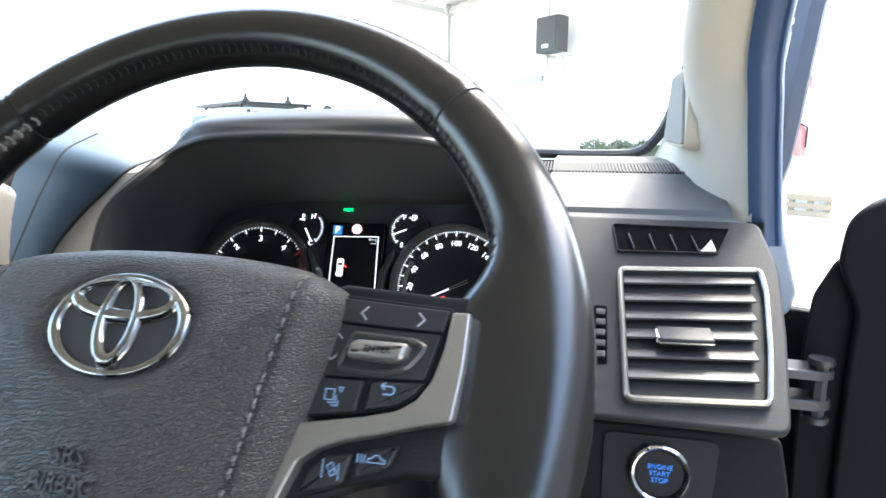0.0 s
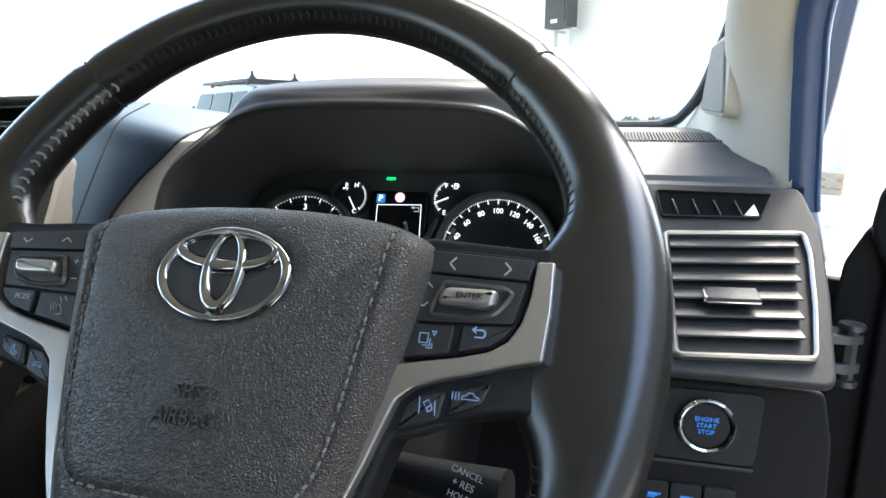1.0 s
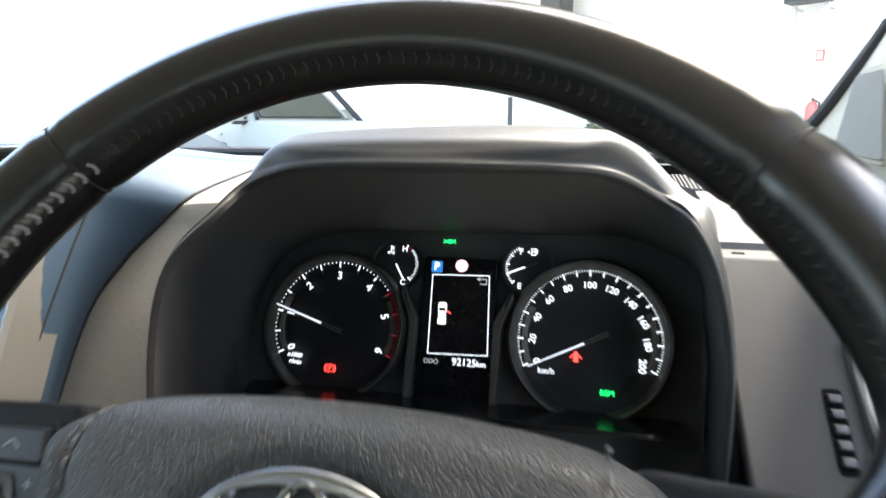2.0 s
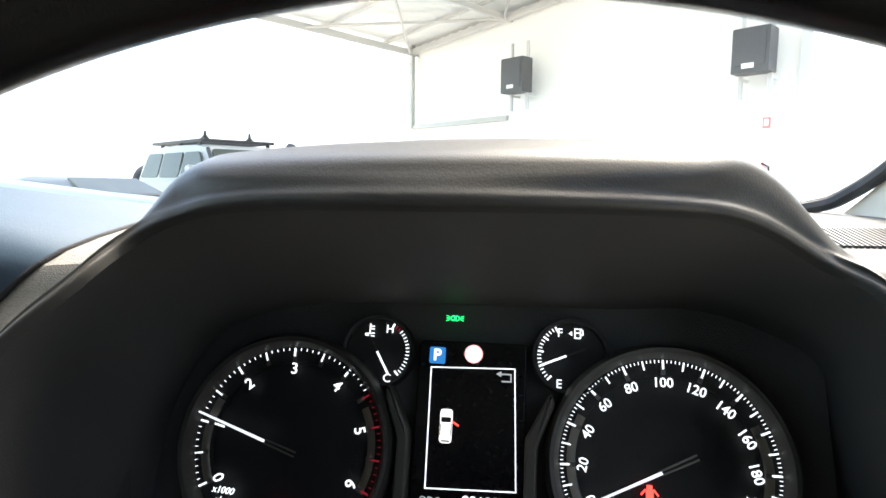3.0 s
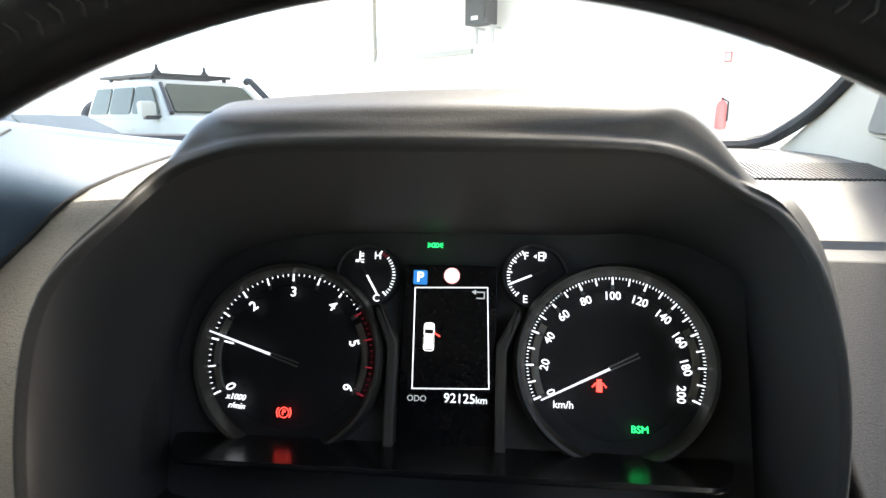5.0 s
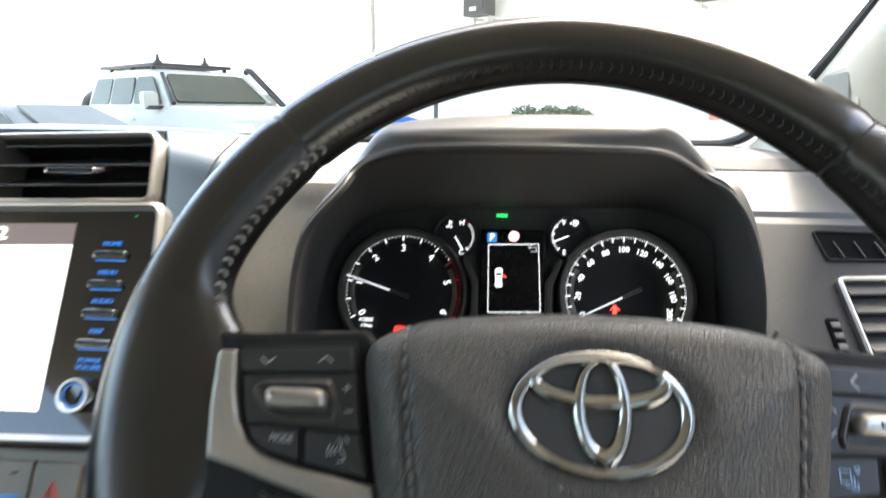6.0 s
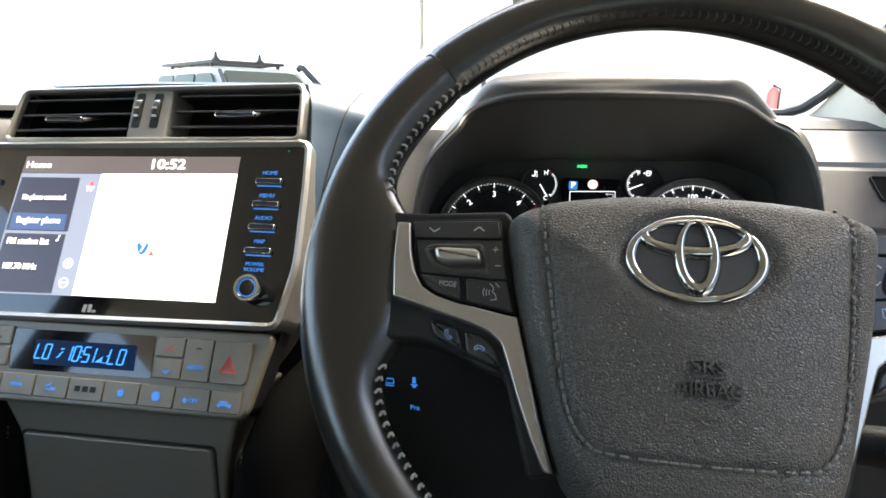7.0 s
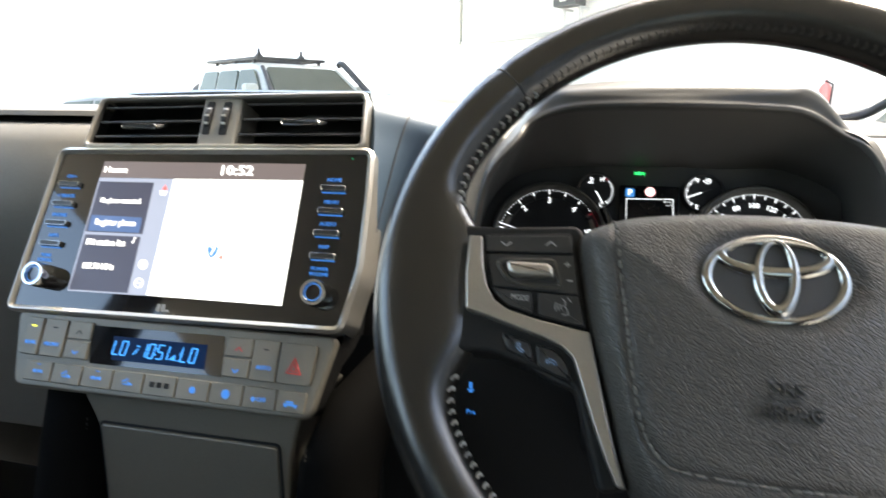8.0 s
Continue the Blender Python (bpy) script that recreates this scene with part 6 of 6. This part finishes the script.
WHITE = material("white sign board", (0.8, 0.8, 0.78), 0.5, vary=0.04)
RED = material("faded red sign paint", (0.70, 0.20, 0.18), 0.5, vary=0.06)
WOOD = material("weathered pallet wood", (0.36, 0.28, 0.19), 0.8, grain=0.5, scale=60, vary=0.25)

bm = mesh()
loft(bm, [[(x, y, 0.0) for x in (-400, -40, 0, 40, 400)] for y in (-400, -30, 0, 30, 400)], False)
ground = part("ground", bm, CONCRETE)
tagged(ground, "pale concrete yard", "ground", kind="structure")

CORNER = Vector((-3.09, 14.50, 0))
ALONG = Vector((0.780, -0.6258, 0))      # the wall with the boxes


def stand(p, d):
    """A pose at p with x along d and z up."""
    side = Vector((-d.y, d.x, 0))
    return Matrix(((d.x, side.x, 0, p.x), (d.y, side.y, 0, p.y), (0, 0, 1, p.z), (0, 0, 0, 1)))


WALLM = stand(CORNER, ALONG)
shed_wall = thing("wall_shed", tuple(CORNER), "white block wall of an open shed", "wall", kind="structure")
bm = mesh()
box(bm, (4.27, 0.12, 1.375), (8.54, 0.2, 2.75), WALLM)
part("lower_wall", bm, WALL, shed_wall)
bm = mesh()
box(bm, (4.27, 0.16, 3.80), (8.54, 0.12, 2.2), WALLM)
part("upper_wall", bm, WALL, shed_wall)
bm = mesh()
box(bm, (1.5, 0.0, 2.72), (3.1, 0.10, 0.10), WALLM)
part("ledge", bm, GREY_STEEL, shed_wall, "steel ledge along the wall")
for x, w in ((0.0, 0.10), (8.5, 0.14)):
    bm = mesh()
    box(bm, (x, -0.03, 3.70 if x < 8 else 2.35), (w, 0.12, 2.0 if x < 8 else 4.7), WALLM)
    part("post", bm, GREY_STEEL if x < 8 else STEEL, shed_wall, "painted steel post")
for k in range(10):
    bm = mesh()
    box(bm, (4.25, 0.018, 0.26 * k + 0.2), (8.4, 0.01, 0.012), WALLM)
    part("block_joint", bm, WALL, shed_wall)
roof = thing("roof_shed", (0.0, 10.0, 4.6), "white sheeted shed roof on steel rafters", "roof", kind="structure")
RM = stand(CORNER + Vector((0, 0, 4.47)), ALONG)


def roof_at(x, y, d=0.0):
    return RM @ Vector((x, y, 0.075 * x - 0.035 * y + d))


bm = mesh()
loft(bm, [[roof_at(-0.3 + i * 0.1, y, 0.16 + (0.03 if i % 3 == 0 else 0.0)) for y in (0.3, -7.0)] for i in range(95)], False)
part("sheeting", bm, SHEET, roof)
bm = mesh()
for y in (-0.8, -2.4, -4.0, -5.6):
    tube(bm, [roof_at(x, y, 0.10) for x in (-0.2, 4.0, 9.0)], 0.04, False, 4)
part("purlin", bm, STEEL, roof)
for x in (0.0, 3.0, 6.0, 9.0):
    bm = mesh()
    tube(bm, [roof_at(x, y, 0.0) for y in (0.2, -3.0, -6.9)], 0.075 if x else 0.10, False, 4)
    part("rafter", bm, STEEL, roof)
bm = mesh()
tube(bm, [roof_at(x, -0.02, 0.02) for x in (0.0, 4.5, 9.0)], 0.08, False, 4)
part("wall_plate", bm, STEEL, roof)
for a, b in (((0.0, -0.1), (3.0, -3.0)), ((0.0, -3.0), (3.0, -0.1)), ((3.0, -0.1), (6.0, -3.0))):
    bm = mesh()
    tube(bm, [roof_at(*a, -0.02), roof_at(*b, -0.02)], 0.03, False, 6)
    part("brace", bm, STEEL, roof)


def fan_box(x, z, wide, high):
    m = WALLM @ Matrix.Translation((x, -0.35, z))
    o = WALLM @ Vector((x, -0.35, z - 0.45))
    f = thing("wall_fan_box", tuple(o), "dark grey box on steel wall brackets", "fan box", group="boxes on the wall")
    bm = mesh()
    box(bm, (0, 0, 0), (wide, 0.30, high), m, 0.03)
    body = part("box", bm, GREY, f)
    bm = mesh()
    box(bm, (0, -0.155, 0.02), (wide - 0.1, 0.02, high - 0.16), m, 0.01)
    part("front_panel", bm, GREY, body)
    bm = mesh()
    box(bm, (-0.02, -0.17, -0.22), (0.16, 0.01, 0.07), m)
    part("maker_plate", bm, WHITE, body, "small white plate")
    for s in (-1, 1):
        bm = mesh()
        box(bm, (s * 0.20, 0.10, 0.0), (0.05, 0.05, 1.30), m)
        box(bm, (s * 0.20, 0.20, -0.36), (0.04, 0.30, 0.04), m)
        part("bracket", bm, STEEL, f)


fan_box(3.56, 3.46, 0.54, 0.66)
fan_box(7.92, 3.25, 0.50, 0.62)
sign = thing("wall_sign", tuple(WALLM @ Vector((8.02, -0.02, 2.18))), "small red and white safety sign on the wall", "sign")
bm = mesh()
box(bm, (8.02, 0.0, 2.28), (0.10, 0.02, 0.15), WALLM)
part("board", bm, RED, sign)
bm = mesh()
box(bm, (8.02, -0.015, 2.28), (0.06, 0.02, 0.10), WALLM)
part("symbol", bm, WHITE, sign)
ext = thing("fire_extinguisher", tuple(WALLM @ Vector((8.04, -0.15, 1.24))), "red fire extinguisher hung on the wall", "extinguisher")
bm = mesh()
lathe(bm, [(0.0, 1.24), (0.070, 1.25), (0.078, 1.28), (0.078, 1.58), (0.05, 1.64), (0.02, 1.66), (0.02, 1.70), (0.0, 1.71)], WALLM @ Matrix.Translation((8.04, -0.12, 0.0)), 20)
part("cylinder", bm, RED, ext)
bm = mesh()
tube(bm, [WALLM @ Vector(p) for p in ((8.04, -0.15, 1.69), (8.14, -0.16, 1.64), (8.14, -0.16, 1.36))], 0.012)
part("hose", bm, TYRE, ext)
bm = mesh()
box(bm, (8.04, -0.03, 1.45), (0.10, 0.10, 0.05), WALLM)
part("wall_bracket", bm, STEEL, ext)
far_wall = thing("wall_yard", (6.0, 14.0, 0.0), "white wall across the yard", "wall", kind="structure")
bm = mesh()
box(bm, (9.5, 12.8, 1.6), (9.5, 0.2, 3.2))
part("panel", bm, WALL, far_wall)
for x in (5.6, 7.4, 9.2, 11.0):
    bm = mesh()
    box(bm, (x, 12.66, 1.6), (0.09, 0.08, 3.2))
    part("post", bm, STEEL, far_wall)
left_wall = thing("wall_far", (-22.0, 20.0, 0.0), "white wall at the far end of the yard", "wall", kind="structure")
bm = mesh()
box(bm, (-24.0, 21.0, 1.7), (36.0, 0.2, 3.4))
part("panel", bm, WALL, left_wall)
# unseen wall, added to cut sky and ground light through the open door
block_wall = thing("wall_light_block", (5.6, -1.5, 0.0), "added grey wall out of view that holds back light from the right", "wall", kind="structure")
bm = mesh()
box(bm, (5.7, -2.0, 2.6), (0.2, 14.0, 5.2))
part("panel", bm, material("grey of the added wall", (0.20, 0.195, 0.185), 0.85, grain=0.3, scale=40, vary=0.08), block_wall)

# pallet on a low plinth at the end of the shed wall
plinth = thing("plinth", tuple(WALLM @ Vector((8.3, -0.25, 0.0))), "low white concrete plinth against the wall", "plinth")
bm = mesh()
box(bm, (8.28, -0.25, 0.205), (0.74, 0.36, 0.41), WALLM, 0.01)
part("block", bm, WALL, plinth)
pallet = thing("pallet", tuple(WALLM @ Vector((8.32, -0.25, 0.41))), "weathered wooden pallet on edge on a plinth", "pallet")
for z in (0.45, 0.56, 0.67):
    bm = mesh()
    box(bm, (8.32, -0.30, z), (0.58, 0.025, 0.075), WALLM)
    part("board", bm, WOOD, pallet)
for x in (8.08, 8.32, 8.56):
    bm = mesh()
    box(bm, (x, -0.25, 0.56), (0.06, 0.07, 0.30), WALLM)
    part("post", bm, WOOD, pallet)


def leaf_crown(bm, c, radius, count, size, seed):
    rng = random.Random(seed)
    for _ in range(count):
        d = Vector((rng.gauss(0, 1), rng.gauss(0, 1), rng.gauss(0, 0.8))).normalized() * radius * rng.uniform(0.35, 1.0) ** 0.6
        wob = 0.8 + 0.35 * noise.noise(d * 2.2)
        p = Vector(c) + Vector((d.x, d.y, d.z * 0.75)) * wob
        u = Vector((rng.gauss(0, 1), rng.gauss(0, 1), rng.gauss(0, 1))).normalized()
        w = u.orthogonal().normalized()
        s = size * rng.uniform(0.6, 1.4)
        vs = [bm.verts.new(p + q) for q in (-u * s, w * s * 0.45, u * s, -w * s * 0.45)]
        bm.faces.new(vs)


for i, (x, y, r) in enumerate(((0.36, 9.55, 0.46), (0.76, 9.70, 0.48), (1.12, 9.80, 0.42))):
    bush = thing("bush", (x, y, 0.0), "dull green leafy bush at the edge of the yard", "bush", group="bushes")
    bm = mesh()
    leaf_crown(bm, (x, y, 1.44 - 0.6 * r), r, 1700, 0.05, 10 + i)
    part("crown", bm, LEAF, bush, flat=True)
    bm = mesh()
    for k in range(5):
        a = k * 1.3
        tube(bm, [(x, y, 0.0), (x + 0.12 * math.cos(a), y + 0.12 * math.sin(a), 0.4), (x + 0.4 * r * math.cos(a), y + 0.4 * r * math.sin(a), 0.9)], lambda t: 0.03 - 0.018 * t, False, 6)
    part("stems", bm, WOOD, bush)
for i, x in enumerate((1.28, 1.72)):
    b = thing("wheelie_bin", (x, 9.43, 0.0), "green wheeled rubbish bin", "bin", group="bins")
    bm = mesh()
    loft(bm, [[(x + sx * w, 9.43 + sy * d, z) for sx, sy in ((-1, -1), (1, -1), (1, 1), (-1, 1))] for w, d, z in ((0.20, 0.22, 0.08), (0.24, 0.28, 1.04))], True, (True, True))
    part("tub", bm, BIN, b)
    bm = mesh()
    box(bm, (x, 9.43, 1.08), (0.54, 0.64, 0.07), None, 0.02)
    part("lid", bm, BIN, b)
    for s in (-1, 1):
        bm = mesh()
        lathe(bm, [(0.0, -0.03), (0.10, -0.03), (0.10, 0.03), (0.0, 0.03)], pose(x + s * 0.22, 9.68, 0.10, 0, 90, 0), 16)
        part("wheel", bm, TYRE, b)
banner = thing("shade_banner", (-1.6, 11.5, 0.0), "blue and white striped banner by a thin post", "banner")
bm = mesh()
loft(bm, [[(-2.9, 11.5, 0.70), (-1.6, 11.5, 0.82), (-0.65, 11.5, 0.86)], [(-2.5, 11.6, 1.05), (-1.86, 11.6, 1.24), (-0.92, 11.6, 0.98)]], False)
cloth = part("cloth", bm, BLUE, banner)
cloth.modifiers.new("thick", "SOLIDIFY").thickness = 0.02
bm = mesh()
tube(bm, [(-1.62, 11.50, 1.14), (-0.98, 11.44, 0.85)], 0.05, False, 4)
part("stripe", bm, WHITE, banner)
bm = mesh()
tube(bm, [(-1.32, 11.6, 0.0), (-1.32, 11.6, 1.85)], 0.045)
part("post", bm, GREY, banner)


def car_wheel(parent, m, x, y, r):
    k = m @ Matrix.Translation((x, y, r)) @ pose(0, 0, 0, 90, 0, 0)
    bm = mesh()
    lathe(bm, [(0.62 * r, -0.10), (0.95 * r, -0.11), (r, -0.07), (r, 0.07), (0.95 * r, 0.11), (0.62 * r, 0.10)], k, 28, (False, False))
    w = part("wheel", bm, TYRE, parent)
    bm = mesh()
    lathe(bm, [(0.0, -0.06), (0.2 * r, -0.07), (0.60 * r, -0.05), (0.62 * r, -0.10)], k, 20, (False, False))
    lathe(bm, [(0.0, 0.06), (0.2 * r, 0.07), (0.60 * r, 0.05), (0.62 * r, 0.10)], k, 20, (False, False))
    part("rim", bm, STEEL, w)


def car_body(bm, m, stations):
    """Skins a car's body from stations along its length: x, half width low and high, floor, waist."""
    rings = []
    for x, w0, w1, z0, z1 in stations:
        rings.append([m @ Vector(p) for p in ((x, -w0, z0), (x, -w0 * 1.02, (z0 + z1) / 2), (x, -w1, z1 - 0.04), (x, -w1 + 0.06, z1), (x, w1 - 0.06, z1), (x, w1, z1 - 0.04), (x, w0 * 1.02, (z0 + z1) / 2), (x, w0, z0))])
    loft(bm, rings, True, (True, True))


# parked off-road car with a roof rack
SM = stand(Vector((-5.38, 10.1, 0.0)), Vector((math.cos(radians(-34)), math.sin(radians(-34)), 0)))
SG, SM = SM, SM @ Matrix.Translation((0, 0, 0.09))
suv = thing("off_road_car", tuple(SM.translation), "silver white off-road car with a black roof rack and a snorkel", "car", group="parked cars")
bm = mesh()
car_body(bm, SM, [(-2.22, 0.84, 0.86, 0.55, 1.24), (-2.12, 0.93, 0.93, 0.42, 1.28), (-1.2, 0.98, 0.96, 0.38, 1.30), (0.6, 0.98, 0.95, 0.38, 1.31), (0.95, 0.98, 0.93, 0.40, 1.33), (1.6, 0.98, 0.91, 0.42, 1.31), (2.1, 0.97, 0.88, 0.45, 1.25), (2.42, 0.90, 0.80, 0.50, 1.14), (2.50, 0.84, 0.72, 0.55, 1.0)])
part("body", bm, PAINT, suv)
bm = mesh()
rings = []
for x, w0, w1, z0, z1 in ((-2.18, 0.90, 0.76, 1.24, 1.70), (-2.05, 0.92, 0.77, 1.26, 1.83), (-1.8, 0.93, 0.77, 1.27, 1.90), (-1.0, 0.93, 0.77, 1.28, 1.93), (0.0, 0.93, 0.75, 1.29, 1.91), (0.22, 0.93, 0.74, 1.29, 1.88), (0.35, 0.92, 0.73, 1.29, 1.82), (0.95, 0.90, 0.86, 1.29, 1.33)):
    rings.append([SM @ Vector(p) for p in ((x, -w0, z0), (x, -w1, z1 - 0.09), (x, -w1 + 0.03, z1 - 0.03), (x, -w1 + 0.14, z1), (x, w1 - 0.14, z1), (x, w1 - 0.03, z1 - 0.03), (x, w1, z1 - 0.09), (x, w0, z0))])
loft(bm, rings, True, (True, True))
part("cabin", bm, PAINT, suv)
for s in (-1, 1):
    for x0, x1, t0, t1 in ((-1.98, -1.22, -1.80, -1.19), (-1.14, -0.36, -1.11, -0.36), (-0.27, 0.66, -0.27, 0.24)):
        bm = mesh()
        shape = fillet([(x0, 1.35), (x1, 1.35), (t1, 1.78), (t0, 1.78)], 0.07, 5)
        loft(bm, [[SM @ Vector((x, s * (d + 0.942 - 0.262 * (z - 1.28)), z)) for x, z in shape] for d in (-0.03, 0.0)], True, (True, True))
        part("side_window", bm, CARGLASS, suv)
    bm = mesh()
    box(bm, (0.62, s * 1.08, 1.42), (0.14, 0.22, 0.24), SM, 0.05)
    mirror = part("mirror", bm, PAINT, suv)
    bm = mesh()
    box(bm, (0.66, s * 1.02, 1.295), (0.10, 0.24, 0.06), SM, 0.02)
    part("mirror_foot", bm, RACK, mirror)
    bm = mesh()
    box(bm, (2.44, s * 0.68, 1.02), (0.14, 0.30, 0.14), SM, 0.03)
    part("headlight", bm, material("headlight glass", (0.5, 0.52, 0.53), 0.1, vary=0.05), suv)
    for x in (-1.45, 1.45):
        car_wheel(suv, SG, x, s * 0.86, 0.44)
    for x in (-0.25, -1.15):
        bm = mesh()
        box(bm, (x, s * 0.985, 1.10), (0.18, 0.03, 0.03), SM, 0.008)
        part("door_handle", bm, PAINT, suv)
bm = mesh()
q = fillet([(-0.80, 0.0), (0.80, 0.0), (0.67, 1.0), (-0.67, 1.0)], 0.08, 4)
loft(bm, [[SM @ Vector((0.925 - 0.525 * v + d, u, 1.372 + 0.425 * v + d)) for u, v in q] for d in (-0.01, 0.025)], True, (True, True))
part("windscreen", bm, CARGLASS, suv)
for s in (-1, 1):
    bm = mesh()
    tube(bm, [SM @ Vector((0.96 - 0.56 * v, s * (0.865 - 0.14 * v), 1.36 + 0.46 * v)) for v in (0, 0.3, 0.6, 1.0)], 0.035, False, 8)
    part("windscreen_post", bm, RACK if s < 0 else PAINT, suv)

bm = mesh()
box(bm, (2.49, 0, 0.90), (0.06, 1.0, 0.22), SM, 0.02)
part("grille", bm, GREY, suv)
bm = mesh()
box(bm, (2.50, 0, 0.62), (0.14, 1.75, 0.22), SM, 0.05)
part("bumper", bm, GREY, suv)
bm = mesh()
frame_ring(bm, rect(-1.98, -0.70, 0.12, 0.70, 0.06), 0.05, 1.955, 2.005, SM, 0.01)
for k in range(8):
    box(bm, (-1.85 + k * 0.26, 0, 1.98), (0.08, 1.35, 0.025), SM)
for x in (-1.6, -0.8, -0.05):
    for s in (-1, 1):
        box(bm, (x, s * 0.64, 1.945), (0.06, 0.05, 0.12), SM)
part("roof_rack", bm, RACK, suv, "black flat roof rack")
for y in (-0.60, 0.22):
    bm = mesh()
    lathe(bm, [(0.07, 0.0), (0.07, 0.02), (0.03, 0.06), (0.02, 0.13), (0.0, 0.15)], SM @ Matrix.Translation((0.05, y, 2.000)), 10)
    part("rack_lamp", bm, RACK, suv)
bm = mesh()
tube(bm, [SM @ Vector(p) for p in ((1.35, 0.95, 1.24), (1.05, 0.97, 1.42), (0.55, 0.87, 1.84), (0.46, 0.85, 1.92), (0.36, 0.85, 1.94), (0.30, 0.85, 1.90))], 0.055, False, 8)
part("snorkel", bm, RACK, suv, "black snorkel")
bm = mesh()
lathe(bm, [(0.0, -0.12), (0.36, -0.12), (0.40, -0.06), (0.40, 0.06), (0.36, 0.12), (0.0, 0.12)], SM @ Matrix.Translation((-2.38, -0.52, 1.24)) @ pose(0, 0, 0, 0, 90, 0), 28)
part("spare_wheel", bm, TYRE, suv)
bm = mesh()
tube(bm, [SM @ Vector((-2.44, -0.60, 1.5)), SM @ Vector((-2.52, -0.62, 1.95))], 0.008)
part("aerial", bm, RACK, suv)

# low pale saloon nearer the yard's edge
LM = stand(Vector((-6.30, 7.60, 0.0)), Vector((math.cos(radians(-12)), math.sin(radians(-12)), 0)))
saloon = thing("saloon_car", tuple(LM.translation), "pale silver saloon car parked across the yard", "car", group="parked cars")
bm = mesh()
car_body(bm, LM, [(-2.3, 0.78, 0.75, 0.42, 0.88), (-2.1, 0.86, 0.84, 0.32, 0.96), (-0.8, 0.89, 0.86, 0.28, 0.97), (0.9, 0.89, 0.84, 0.28, 0.95), (1.9, 0.86, 0.78, 0.32, 0.84), (2.25, 0.76, 0.66, 0.40, 0.70)])
part("body", bm, SILVER_PAINT, saloon)
bm = mesh()
rings = []
for x, w0, w1, z0, z1 in ((-1.95, 0.80, 0.70, 0.94, 0.98), (-1.1, 0.82, 0.62, 0.95, 1.36), (-0.4, 0.83, 0.62, 0.95, 1.43), (0.25, 0.82, 0.60, 0.94, 1.38), (1.15, 0.80, 0.74, 0.93, 0.97)):
    rings.append([LM @ Vector(p) for p in ((x, -w0, z0), (x, -w1, z1 - 0.05), (x, -w1 + 0.12, z1), (x, w1 - 0.12, z1), (x, w1, z1 - 0.05), (x, w0, z0))])
loft(bm, rings, True, (True, True))
part("cabin", bm, SILVER_PAINT, saloon)
for s in (-1, 1):
    for q in ([(-1.25, 0.99), (-0.42, 0.99), (-0.42, 1.34), (-1.00, 1.31)], [(-0.35, 0.99), (0.80, 0.98), (0.22, 1.31), (-0.35, 1.34)]):
        bm = mesh()
        face = [LM @ Vector((x, s * (0.835 - (z - 0.95) * 0.47), z)) for x, z in q]
        back = [LM @ Vector((x, s * (0.80 - (z - 0.95) * 0.47), z)) for x, z in q]
        loft(bm, [back, face], True, (True, True))
        part("side_window", bm, CARGLASS, saloon)
    for x in (-1.35, 1.35):
        car_wheel(saloon, LM, x, s * 0.78, 0.32)
    bm = mesh()
    box(bm, (0.62, s * 0.95, 1.02), (0.12, 0.20, 0.14), LM, 0.04)
    part("mirror", bm, GREY, saloon)
bm = mesh()
q = [(1.10, -0.70, 1.00), (1.10, 0.70, 1.00), (0.30, 0.52, 1.385), (0.30, -0.52, 1.385)]
loft(bm, [[LM @ Vector(p) for p in q], [LM @ Vector((x + 0.012, y, z + 0.025)) for x, y, z in q]], True, (True, True))
part("windscreen", bm, CARGLASS, saloon)
